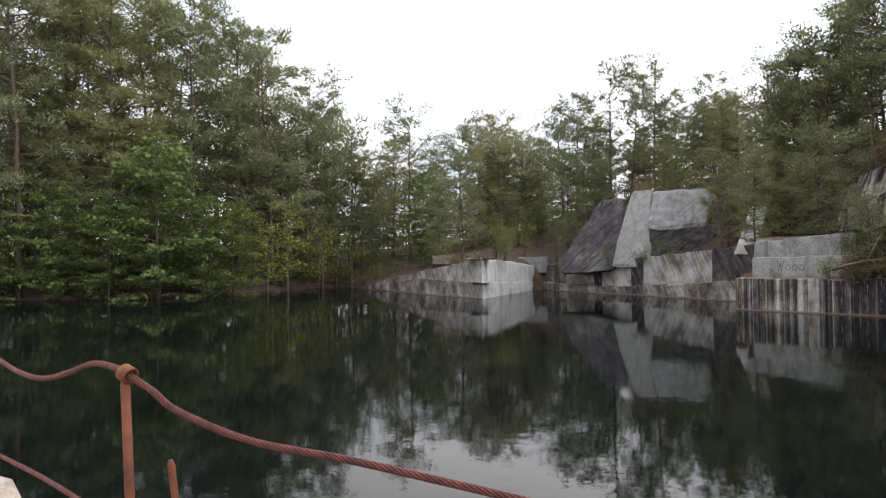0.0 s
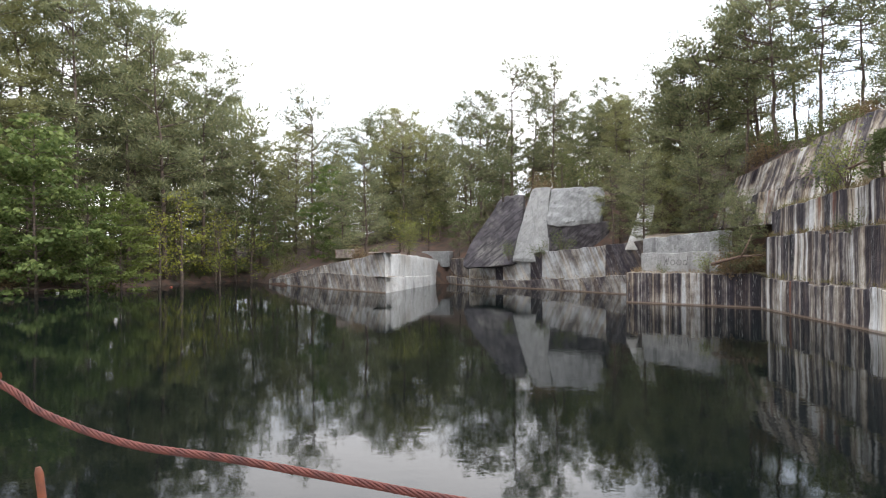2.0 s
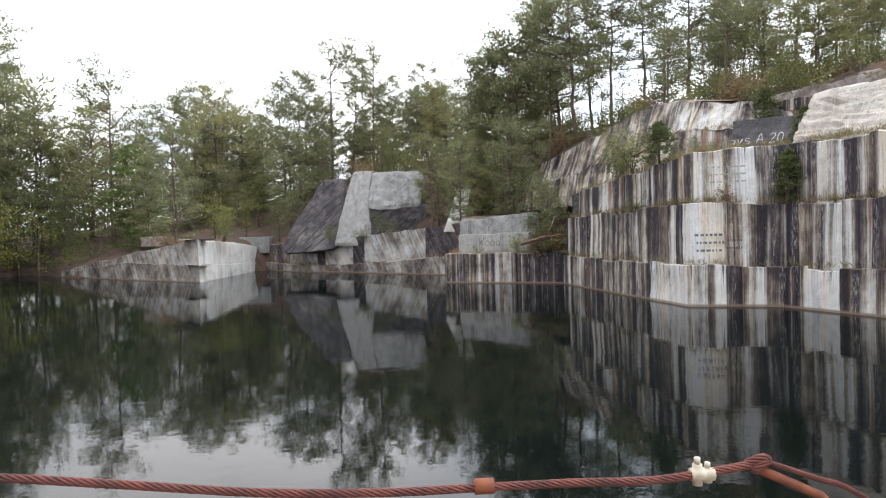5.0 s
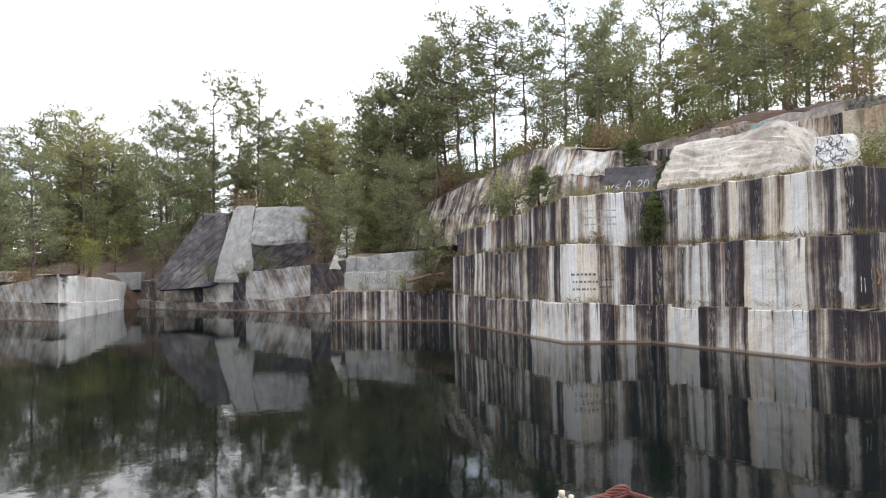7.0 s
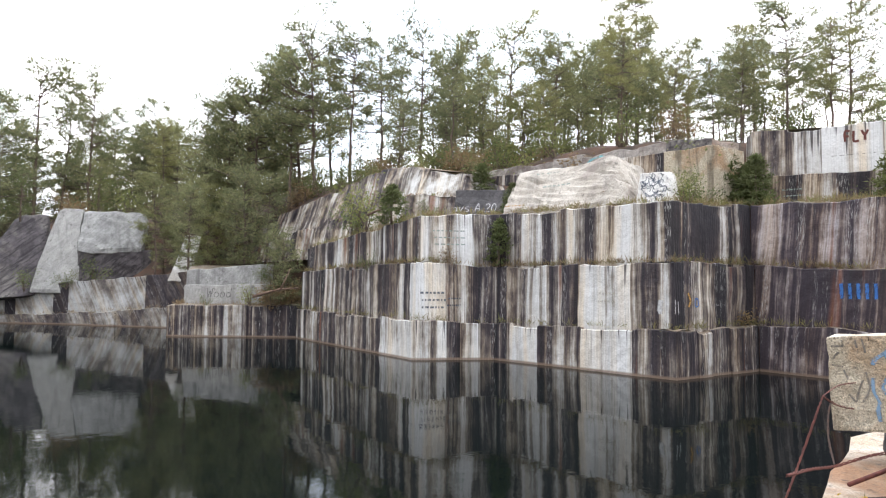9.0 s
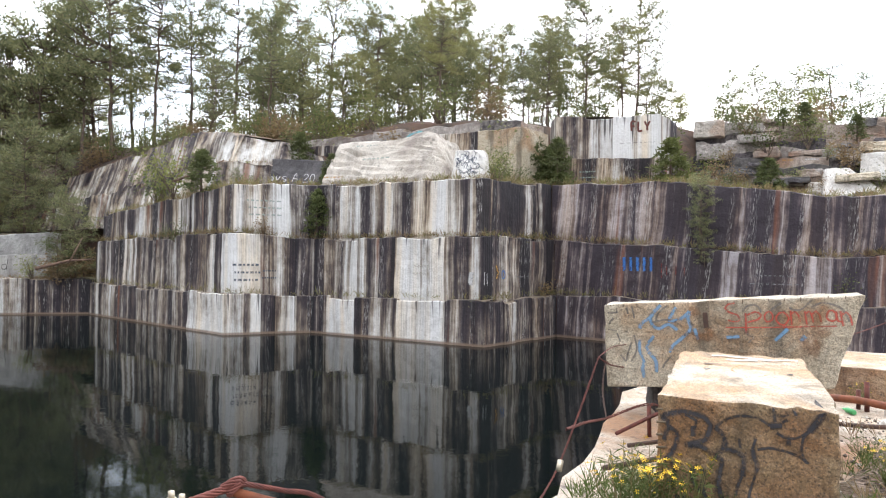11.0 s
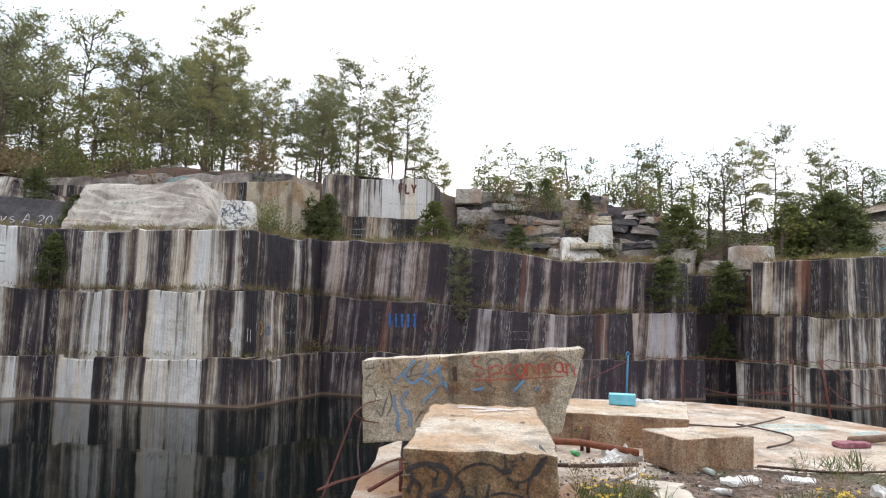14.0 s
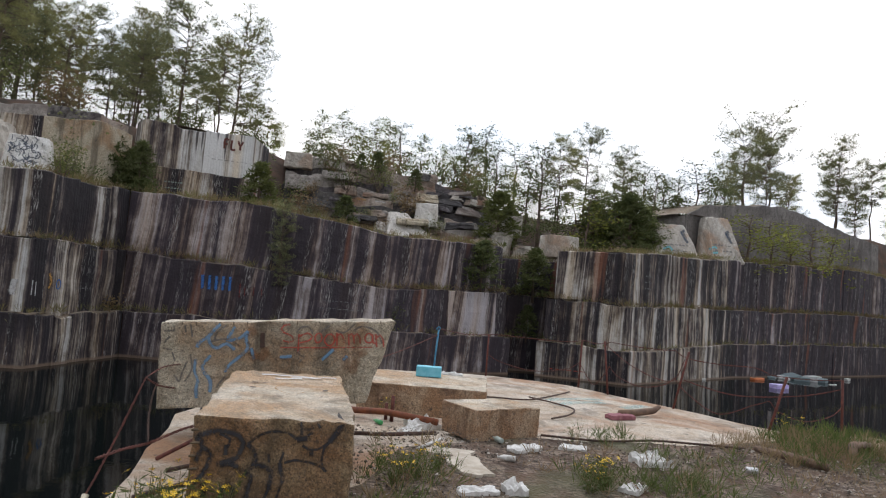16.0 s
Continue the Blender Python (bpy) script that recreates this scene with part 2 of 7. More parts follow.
WHITE_ROCK = plain_granite("whitish_granite", (0.86, 0.86, 0.84), (0.76, 0.74, 0.71), (0.58, 0.54, 0.49), 0.72, 0.5, 0.12)


def simple(name, a, b, scale=8.0, rough=0.8, metal=0.0, bump=0.3, dist=0.01):
    n = Nodes(name, rough, metal)
    f = n.noise(scale, 5)
    n.color(n.mix(n.ramp(f, [(0.35, 0.0), (0.65, 1.0)]), a, b))
    if bump:
        n.bump(n.noise(scale * 3, 4), bump, dist)
    return n.mat


def foliage(name, a, b, c):
    """Leaves: colour shifts from leaf to leaf and from tree to tree."""
    n = Nodes(name, 0.6)
    isl = n.tree.nodes["Geometry"].outputs["Random Per Island"]
    obj = n.tree.nodes.new("ShaderNodeObjectInfo").outputs["Random"]
    col = n.mix(n.ramp(isl, [(0.1, 0.0), (0.9, 1.0)]), a, b)
    col = n.mix(n.ramp(n.noise(0.9, 3), [(0.4, 0.0), (0.65, 0.8)]), col, c)
    col = n.mix(n.ramp(obj, [(0.0, 0.0), (1.0, 0.35)]), col, tuple(v * 0.6 for v in a))
    col = n.mix(n.ramp(obj, [(0.55, 0.0), (1.0, 0.45)]), col, (b[0] * 1.05, b[1] * 0.98, b[2] * 0.7))
    n.color(col)
    n.bsdf.inputs["Specular IOR Level"].default_value = 0.25
    tr = n.tree.nodes.new("ShaderNodeBsdfTranslucent")
    n.link(col, tr.inputs[0])
    ms = n.tree.nodes.new("ShaderNodeMixShader")
    ms.inputs[0].default_value = 0.42
    n.link(n.bsdf.outputs[0], ms.inputs[1])
    n.link(tr.outputs[0], ms.inputs[2])
    n.link(ms.outputs[0], n.tree.nodes["Material Output"].inputs[0])
    return n.mat


def spray(name, a, b, cover):
    """Sprayed paint on rough stone: soft at the rim of each stroke (edge runs from -1 to 1 across it), worn off the high grains."""
    n = Nodes(name, 0.75)
    n.color(n.mix(n.ramp(n.noise(11, 4), [(0.35, 0.0), (0.65, 1.0)]), a, b))
    node = n.tree.nodes.new("ShaderNodeAttribute")
    node.attribute_name = "edge"
    rim = n.tree.nodes.new("ShaderNodeMath")
    rim.operation = "ABSOLUTE"
    n.link(node.outputs["Fac"], rim.inputs[0])
    soft = n.ramp(rim.outputs[0], [(0.35, cover), (0.95, 0.0)])
    worn = n.ramp(n.mix(0.5, n.noise(45, 4, 0.7), n.noise(9, 4, 0.6)), [(0.36, 0.15), (0.50, 1.0)])
    n.link(n.mix(1.0, soft, worn, "MULTIPLY"), n.bsdf.inputs["Alpha"])
    return n.mat


STAIN = spray("rust_stain", (0.30, 0.14, 0.06), (0.24, 0.12, 0.06), 0.45)
NEEDLES = foliage("pine_needles", (0.112, 0.130, 0.066), (0.42, 0.42, 0.22), (0.17, 0.188, 0.098))
CEDAR = foliage("cedar_sprays", (0.085, 0.115, 0.045), (0.17, 0.19, 0.075), (0.10, 0.11, 0.05))
LEAVES = foliage("broad_leaves", (0.09, 0.122, 0.045), (0.20, 0.22, 0.085), (0.08, 0.107, 0.042))
SHORE_LEAVES = foliage("fresh_green_leaves", (0.10, 0.145, 0.042), (0.25, 0.30, 0.095), (0.095, 0.135, 0.042))
AIRY_LEAVES = foliage("light_green_leaves", (0.17, 0.20, 0.07), (0.32, 0.34, 0.13), (0.18, 0.20, 0.09))
YELLOW_LEAVES = foliage("yellow_green_leaves", (0.25, 0.29, 0.06), (0.40, 0.41, 0.09), (0.19, 0.22, 0.06))
GRASS = foliage("grass_blades", (0.16, 0.19, 0.07), (0.28, 0.25, 0.12), (0.22, 0.16, 0.09))
DRY_GRASS = foliage("dry_grass", (0.26, 0.20, 0.11), (0.30, 0.22, 0.13), (0.20, 0.13, 0.08))
BARK = simple("pine_bark", (0.16, 0.115, 0.085), (0.085, 0.065, 0.055), 5, 0.9, 0, 0.6, 0.03)
PALE_BARK = simple("pale_bark", (0.30, 0.27, 0.23), (0.17, 0.15, 0.13), 6, 0.9, 0, 0.4, 0.02)
LITTER_SOIL = simple("leaf_litter_soil", (0.11, 0.060, 0.040), (0.045, 0.036, 0.028), 0.9, 0.95, 0, 0.8, 0.08)
RUST = simple("rusted_iron", (0.17, 0.055, 0.042), (0.085, 0.032, 0.028), 14, 0.8, 0.2, 0.4, 0.004)
RUST_PIPE = simple("rusted_brown_pipe", (0.24, 0.075, 0.032), (0.12, 0.042, 0.024), 9, 0.75, 0.2, 0.3, 0.004)
DARK_IRON = simple("dark_rusted_iron", (0.10, 0.055, 0.04), (0.05, 0.035, 0.03), 20, 0.8, 0.2)
WOOD = simple("weathered_timber", (0.20, 0.13, 0.09), (0.10, 0.065, 0.05), 7, 0.9)
BLUE_PAINT = simple("faded_blue_plastic", (0.10, 0.42, 0.56), (0.18, 0.52, 0.66), 9, 0.6, 0, 0.1)
BLUE_POLE = simple("dull_blue_paint", (0.03, 0.16, 0.30), (0.06, 0.24, 0.38), 9, 0.6, 0, 0.1)
WHITE_PLASTIC = simple("dirty_white_plastic", (0.70, 0.70, 0.69), (0.42, 0.41, 0.39), 16, 0.5, 0, 0.3)
PETALS = simple("yellow_petals", (0.80, 0.50, 0.02), (0.85, 0.60, 0.04), 30, 0.6, 0, 0)
BLACK_SPRAY = spray("black_spray_paint", (0.018, 0.018, 0.024), (0.045, 0.042, 0.045), 0.97)
RED_SPRAY = spray("red_spray_paint", (0.50, 0.07, 0.045), (0.42, 0.10, 0.07), 0.85)
BLUE_SPRAY = spray("blue_spray_paint", (0.14, 0.30, 0.48), (0.20, 0.33, 0.50), 0.8)
BRIGHT_BLUE = spray("bright_blue_spray_paint", (0.03, 0.13, 0.42), (0.06, 0.19, 0.45), 0.9)
WHITE_SPRAY = spray("white_spray_paint", (0.72, 0.72, 0.72), (0.58, 0.58, 0.60), 0.75)
GREEN_SPRAY = spray("pale_green_spray_paint", (0.40, 0.52, 0.47), (0.48, 0.57, 0.53), 0.6)
FADED_SPRAY = spray("faded_chalky_spray_paint", (0.36, 0.36, 0.37), (0.20, 0.20, 0.21), 0.7)
GREY_SPRAY = spray("worn_grey_spray_paint", (0.13, 0.12, 0.115), (0.22, 0.20, 0.18), 0.75)
TURQUOISE = spray("turquoise_spray_paint", (0.18, 0.50, 0.58), (0.25, 0.58, 0.62), 0.85)
ORANGE_SPRAY = spray("orange_spray_paint", (0.55, 0.26, 0.06), (0.50, 0.32, 0.10), 0.7)


def gravel_material():
    n = Nodes("gravelly_soil", 0.95)
    v = n.tree.nodes.new("ShaderNodeTexVoronoi")
    v.inputs["Scale"].default_value = 26
    n.link(n.pos, v.inputs["Vector"])
    stones = n.ramp(v.outputs["Color"], [(0.2, (0.042, 0.030, 0.023)), (0.8, (0.27, 0.205, 0.16))])
    soil = n.mix(n.ramp(n.noise(2.0, 6), [(0.4, 0.0), (0.6, 1.0)]), (0.042, 0.024, 0.016), (0.12, 0.072, 0.046))
    col = n.mix(n.ramp(n.noise(5, 5), [(0.42, 0.0), (0.58, 0.85)]), soil, stones)
    col = n.mix(n.ramp(n.noise(0.7, 4), [(0.5, 0.0), (0.66, 0.7)]), col, (0.075, 0.08, 0.035))
    n.color(col)
    n.bump(v.outputs["Distance"], 0.8, 0.03)
    return n.mat


GRAVEL = gravel_material()


def water_material():
    n = Nodes("dark_still_water", 0.015)
    n.color((0.002, 0.003, 0.003))
    n.bsdf.inputs["IOR"].default_value = 1.33
    n.bsdf.inputs["Specular IOR Level"].default_value = 0.5
    n.bump(n.noise((2.6, 2.6, 1), 4, 0.55), 0.10, 0.02)
    n.bump(n.noise((0.25, 0.25, 1), 2, 0.5), 0.06, 0.10)
    murk = n.tree.nodes.new("ShaderNodeBsdfDiffuse")
    murk.inputs[0].default_value = (0.004, 0.009, 0.008, 1)
    ms = n.tree.nodes.new("ShaderNodeMixShader")
    ms.inputs[0].default_value = 0.16
    n.link(n.bsdf.outputs[0], ms.inputs[1])
    n.link(murk.outputs[0], ms.inputs[2])
    n.link(ms.outputs[0], n.tree.nodes["Material Output"].inputs[0])
    return n.mat


WATER = water_material()


# ---- building helpers ----
def mesh_of(name, verts, faces, smooth=False):
    me = bpy.data.meshes.new(name)
    me.from_pydata([tuple(v) for v in verts], [], faces)
    if smooth:
        me.polygons.foreach_set("use_smooth", [True] * len(me.polygons))
    me.update()
    return me


def thing(name, me, material, label, category, group="", kind=""):
    ob = new(name, me)
    if me is not None and material is not None:
        me.materials.append(material)
    return tagged(ob, label, category, group, kind)


def part(name, bm, material, parent, label="", smooth=False, kind=""):
    """Links a bmesh or a mesh as one part under a thing or a part."""
    if isinstance(bm, bmesh.types.BMesh):
        me = bpy.data.meshes.new(name)
        bm.to_mesh(me)
        bm.free()
        if smooth:
            me.polygons.foreach_set("use_smooth", [True] * len(me.polygons))
    else:
        me = bm
    if material is not None and not me.materials:
        me.materials.append(material)
    ob = new(name, me)
    ob.parent = parent
    return tagged(ob, label, kind=kind)


def empty(name, place, label, category, group="", kind="", turn=0.0):
    ob = new(name)
    ob.matrix_basis = pose(*place, 0, 0, turn)
    return tagged(ob, label, category, group, kind)


def tube(points, radius, sides=8, cap=True):
    """Vertices and faces of a round bar along points; radius: a number or one per point."""
    pts = [Vector(p) for p in points]
    verts, faces = [], []
    side = None
    for i, p in enumerate(pts):
        d = (pts[min(i + 1, len(pts) - 1)] - pts[max(i - 1, 0)]).normalized()
        if side is None:
            side = d.orthogonal().normalized()
        side = (side - d * side.dot(d)).normalized()
        up = d.cross(side)
        r = radius[i] if isinstance(radius, (list, tuple)) else radius
        for k in range(sides):
            a = 2 * math.pi * k / sides
            verts.append(p + (side * math.cos(a) + up * math.sin(a)) * r)
    for i in range(len(pts) - 1):
        for k in range(sides):
            a, b = i * sides + k, i * sides + (k + 1) % sides
            faces.append((a, b, b + sides, a + sides))
    if cap:
        faces.append(tuple(reversed(range(sides))))
        faces.append(tuple(range((len(pts) - 1) * sides, len(pts) * sides)))
    return verts, faces


def join(*lists):
    verts, faces = [], []
    for v, f in lists:
        o = len(verts)
        verts += list(v)
        faces += [tuple(i + o for i in q) for q in f]
    return verts, faces


def wob(p, scale, seed=0.0):
    return noise.noise(Vector((p[0] * scale + seed, p[1] * scale - seed, p[2] * scale + 2 * seed)))


def rock_mesh(name, size, seed, rough=0.04, bevel=0.05, cuts=5, taper=(1, 1), shear=(0, 0), lump=0.0):
    """A quarried block: chamfered, chipped and slightly uneven, with its base at z = 0."""
    bm = bmesh.new()
    bmesh.ops.create_cube(bm, size=1)
    for v in bm.verts:
        x, y, z = v.co
        k = z + 0.5
        v.co = (x * size[0] * (1 + (taper[0] - 1) * k) + shear[0] * k, y * size[1] * (1 + (taper[1] - 1) * k) + shear[1] * k, k * size[2])
    bmesh.ops.bevel(bm, geom=bm.edges[:], offset=min(bevel, 0.3 * min(size)), segments=2, affect="EDGES", profile=0.6)
    bmesh.ops.subdivide_edges(bm, edges=[e for e in bm.edges if e.calc_length() > 0.2 * min(size)], cuts=cuts, use_grid_fill=True)
    for v in bm.verts:
        p = v.co.copy()
        d = noise.noise_vector(p * 0.9 / max(0.3, min(size)) + Vector((seed, seed * 2, -seed)))
        e = noise.noise_vector(p * 4.5 + Vector((seed, -seed, seed)))
        g = noise.noise_vector(p * 11.0 + Vector((-seed, seed, seed)))
        v.co = p + d * (rough * 0.7 + lump) + e * rough * 0.7 + g * rough * 0.6
    me = bpy.data.meshes.new(name)
    bm.to_mesh(me)
    bm.free()
    return me


# ---- the water and the lie of the land ----
def sheet(name, keys, steps, label, material):
    """One ground sheet round the water: profiles of (radius, height) by azimuth, joined smoothly."""
    keys = sorted(keys, reverse=True)
    azs = np.arange(steps)[:, None] * (-360.0 / steps) + 60.0
    table = np.array(keys)
    rows = []
    for a in azs[:, 0]:
        vals = [np.interp(-a, -table[:, 0], table[:, n]) for n in range(1, 9)]
        rows.append(vals)
    verts, faces = [], []
    fr = (0, 0.12, 0.25, 0.5, 0.75, 1.0)
    count = 0
    for a, v in zip(azs[:, 0], rows):
        prof = []
        ends = [(v[0], v[1]), (v[2], v[3]), (v[4], v[5]), (v[6], v[7]), (v[6] + 30, v[7] + 1.5), (230, v[7] + 3), (900, v[7] + 5), (4500, v[7] + 2)]
        for (ra, za), (rb, zb) in zip(ends, ends[1:]):
            for f in fr[:-1]:
                prof.append((ra + (rb - ra) * f, za + (zb - za) * f))
        prof.append(ends[-1])
        count = len(prof)
        s, c = math.sin(radians(-a)), math.cos(radians(a))
        for k, (r, z) in enumerate(prof):
            p = (r * s, r * c, z)
            if k:
                z += 0.35 * wob(p, 0.33) + 0.12 * wob(p, 1.3, 3)
            verts.append((r * s, r * c, z))
    for i in range(steps):
        j = (i + 1) % steps
        for k in range(count - 1):
            a, b = i * count + k, j * count + k
            faces.append((a, a + 1, b + 1, b))
    return thing(name, mesh_of(name, verts, faces, True), material, label, "ground", kind="structure")


KEYS_FOREST = [
    (60, 62, -0.4, 66, 0.5, 75, 1.5, 95, 4), (34, 72, -0.4, 75, 0.35, 82, 1.2, 100, 3), (25, 66, -0.4, 68, 0.35, 76, 1.2, 95, 3),
    (18, 73, -0.4, 76, 0.4, 84, 1.4, 100, 3.5), (9, 85, -0.4, 88, 0.6, 94, 1.8, 110, 4), (6.6, 73, -0.4, 76, 0.8, 84, 2, 105, 4),
    (3, 65, -1, 68, 1.9, 78, 3, 100, 5), (-2.7, 55.6, -1, 57.2, 3.1, 75, 3.6, 95, 6), (-7.6, 71, -1, 74, 2.4, 80, 4.5, 95, 8),
    (-11, 66, -1, 68, 2.8, 74, 6, 90, 10)]
KEYS_CLIFF = [
    (-15, 62, -1, 64, 2.8, 70, 8.6, 90, 11), (-20, 57, -1, 60.5, 3.2, 65, 8.6, 80, 11.5), (-25, 52, -1, 56, 3.6, 62, 8.6, 75, 11.8),
    (-29, 48, -1, 59, 4.6, 63, 9.0, 75, 12), (-34, 43, -1, 49, 5.4, 51, 9.4, 60, 12), (-39, 35.5, -1, 39, 5.7, 41, 9.5, 52, 11.5),
    (-43, 31, -1, 34.6, 5.9, 36.5, 8.9, 46, 11), (-49, 31, -1, 33.2, 6, 37, 9.6, 46, 11.4), (-58, 28, -1, 31.5, 6.1, 34.5, 10.2, 44, 11.8),
    (-65, 26, -1, 29.5, 6.1, 33, 10.2, 42, 11.6), (-72, 28.5, -1, 31.5, 6.1, 35, 10.2, 44, 11.5)]
KEYS_RIGHT = [
    (-80, 29, -1, 33, 6.2, 36.5, 10.2, 44, 11.4), (-84, 29, -1, 35, 6.3, 38.5, 10.2, 46, 11.2), (-90, 28.5, -1, 35, 6.1, 38.8, 10.1, 46, 11.0),
    (-97, 31, -1, 36, 5.8, 39.8, 9.9, 50, 10.8), (-102, 33, -1, 37.5, 5.7, 42, 8.2, 52, 10.2), (-107, 34, -1, 37, 5.6, 43, 7.6, 54, 10),
    (-113, 34, -1, 39.5, 5.7, 46, 8.4, 56, 10), (-120, 44, -1, 50, 6.2, 53, 10.2, 64, 11.2),
    (-129, 59, -1, 66, 7.2, 69, 11.4, 82, 12), (-137, 84, -1, 87, 7.4, 95, 9, 110, 10), (-160, 50, 0, 55, 1.2, 70, 2, 90, 5),
    (-200, 30, 0.5, 35, 1.2, 50, 2, 70, 4), (-240, 40, -0.4, 45, 1, 55, 2, 75, 4), (-300, 62, -0.4, 66, 0.5, 75, 1.5, 95, 4)]
ALL_KEYS = KEYS_FOREST + KEYS_CLIFF + KEYS_RIGHT
ground = sheet("ground", ALL_KEYS, 360, "reddish forest floor of leaf litter over rock", LITTER_SOIL)
KEY_TABLE = np.array(sorted(ALL_KEYS, reverse=True))


def ground_height(x, y):
    a = math.degrees(math.atan2(-x, y))
    a = a if a <= 60 else a - 360
    v = [float(np.interp(-a, -KEY_TABLE[:, 0], KEY_TABLE[:, n])) for n in range(1, 9)]
    return float(np.interp(math.hypot(x, y), [v[0], v[2], v[4], v[6], v[6] + 30], [v[1], v[3], v[5], v[7], v[7] + 1.5]))


W = 130.0
water = thing("water", mesh_of("water", [(-W, -W, 0), (W, -W, 0), (W, W, 0), (-W, W, 0)], [(0, 1, 2, 3)]), WATER, "black still quarry water mirroring cliffs and sky", "water", kind="structure")


# ---- quarry walls: lifts of granite stepping back from the water ----
def outward(chain):
    """Mitred outward normals of a chain that runs left to right as seen from the water."""
    pts = [Vector(p) for p in chain]
    segs = [(b - a).normalized() for a, b in zip(pts, pts[1:])]
    norm = [Vector((-d.y, d.x)) for d in segs]
    out = []
    for i in range(len(pts)):
        a, b = norm[max(i - 1, 0)], norm[min(i, len(norm) - 1)]
        m = (a + b).normalized()
        out.append(m / max(0.5, m.dot(b)))
    return out, norm


def lift(parent, chain, low, top, setback, depth, material, seed, panel=2.6, uneven=0.06, lean=0.03, step=0.3, panels=None, clean=0.45, ragged=1.0):
    """The benches of one lift: a mesh for each straight stretch of wall, jointed into panels, with a ledge on top.
    panels: for a stretch, its joints and how clean each panel is; clean: the usual value."""
    rnd = random.Random(seed)
    miter, norm = outward(chain)
    mats = material if isinstance(material, list) else [material] * (len(chain) - 1)
    usual = clean if isinstance(clean, list) else [clean] * (len(chain) - 1)
    start = seed * 7.3
    for s in range(len(chain) - 1):
        a = Vector(chain[s]) + miter[s] * setback
        b = Vector(chain[s + 1]) + miter[s + 1] * setback
        length = (b - a).length
        full_run = (Vector(chain[s + 1]) - Vector(chain[s])).length
        given = (panels or {}).get(s)
        if given:
            cuts = [0.0] + [d * length / full_run for d, _ in given[:-1]] + [length]
            purity = [c for _, c in given]
        else:
            joints, at = [], 0.0
            while True:
                at += rnd.uniform(0.5, 1.5) * panel
                if at > length - 0.5:
                    break
                joints.append(at)
            cuts = [0.0] + joints + [length]
            purity = [usual[s] + rnd.uniform(-0.11, 0.11) for _ in cuts[1:]]
        cols = []
        for k, (u, v) in enumerate(zip(cuts, cuts[1:])):
            inner = 0 < k < len(cuts) - 2
            off = rnd.uniform(-uneven, uneven) if inner else 0.0
            tilt = rnd.uniform(-0.02, 0.02)
            drop = rnd.uniform(-0.10, 0.05) if inner else 0.0
            n = max(1, int(round((v - u) / step)))
            for i in range(n + 1):
                d = u + (v - u) * i / n
                if i == 0 and k:
                    d += 0.008
                if i == n and k < len(cuts) - 2:
                    d -= 0.008
                cols.append((d, off, tilt, drop, purity[k]))
        rows = max(4, int(round((max(top[s], top[s + 1]) - min(low[s], low[s + 1])) / step)))
        nrm = norm[s]
        verts, faces, kinds, runs, falls, cleans = [], [], [], [], [], []
        for d, off, tilt, drop, pure in cols:
            f = d / length
            base = a.lerp(b, f)
            z0, z1 = low[s] + (low[s + 1] - low[s]) * f, top[s] + (top[s + 1] - top[s]) * f
            edge = min(1.0, min(d, length - d) / 0.4)
            z1 += (0.09 * wob((base.x, base.y, z1), 0.9, seed) + 0.05 * wob((base.x, base.y, 0), 4, seed) + drop) * (0.3 + 0.7 * edge) * ragged
            for r in range(rows + 1):
                k = r / rows
                z = z0 + (z1 - z0) * k
                p = (base.x, base.y, z)
                g = (off + tilt * (k - 0.5)) * edge + lean * k + (0.06 * wob(p, 0.7, seed) + 0.03 * wob(p, 2.7, seed)) * edge * ragged
                q = base + nrm * g
                verts.append((q.x, q.y, z))
                falls.append(z1 - z)
            chip = 0.06 + 0.05 * wob((base.x, base.y, z1), 3.1, seed)
            q = base + nrm * (off * edge + lean + chip)
            verts.append((q.x, q.y, z1 + 0.035))
            for back in (0.45, depth):
                q = base + nrm * (lean + back)
                verts.append((q.x, q.y, z1 + 0.04 + 0.10 * wob((q.x, q.y, z1), 0.8, seed)))
            falls += [0.0] * 3
            runs += [start + d] * (rows + 4)
            cleans += [pure] * (rows + 4)
        start += length
        count = rows + 4
        for i in range(len(cols) - 1):
            for r in range(count - 1):
                o = i * count + r
                faces.append((o, o + count, o + count + 1, o + 1))
                kinds.append(1 if r >= rows + 1 else 0)
        me = mesh_of("granite_bench", verts, faces)
        for key, values in (("run", runs), ("fall", falls), ("clean", cleans)):
            me.attributes.new(key, "FLOAT", "POINT").data.foreach_set("value", values)
        me.materials.append(mats[s])
        me.materials.append(LEDGE)
        me.polygons.foreach_set("material_index", kinds)
        part("granite_bench", me, None, parent)


LEDGE = plain_granite("ledge_dirt_and_stone", (0.36, 0.31, 0.25), (0.20, 0.14, 0.09), (0.11, 0.09, 0.05), 0.62, 0.8)

MAIN = [(22.5, 34.3), (19.63, 21.0), (21.9, 19.2), (22.35, 18.7), (22.2, 10.4), (27.0, 9.3), (26.2, 4.4), (27.0, -0.8), (30.0, -6.6), (31.9, -7.0), (31.9, -8.5), (30.3, -7.9), (28.7, -11.7), (36.3, -21.2), (44.5, -36.0), (62.0, -64.0)]
TOP_1 = [1.7, 1.68, 1.55, 1.55, 1.65, 1.72, 1.75, 1.65, 1.6, 1.6, 1.6, 1.55, 1.43, 1.85, 2.1, 2.1]
TOP_2 = [3.95, 4.2, 4.0, 4.0, 4.06, 4.05, 3.75, 3.4, 3.68, 3.6, 3.6, 3.6, 3.45, 3.8, 4.3, 4.3]
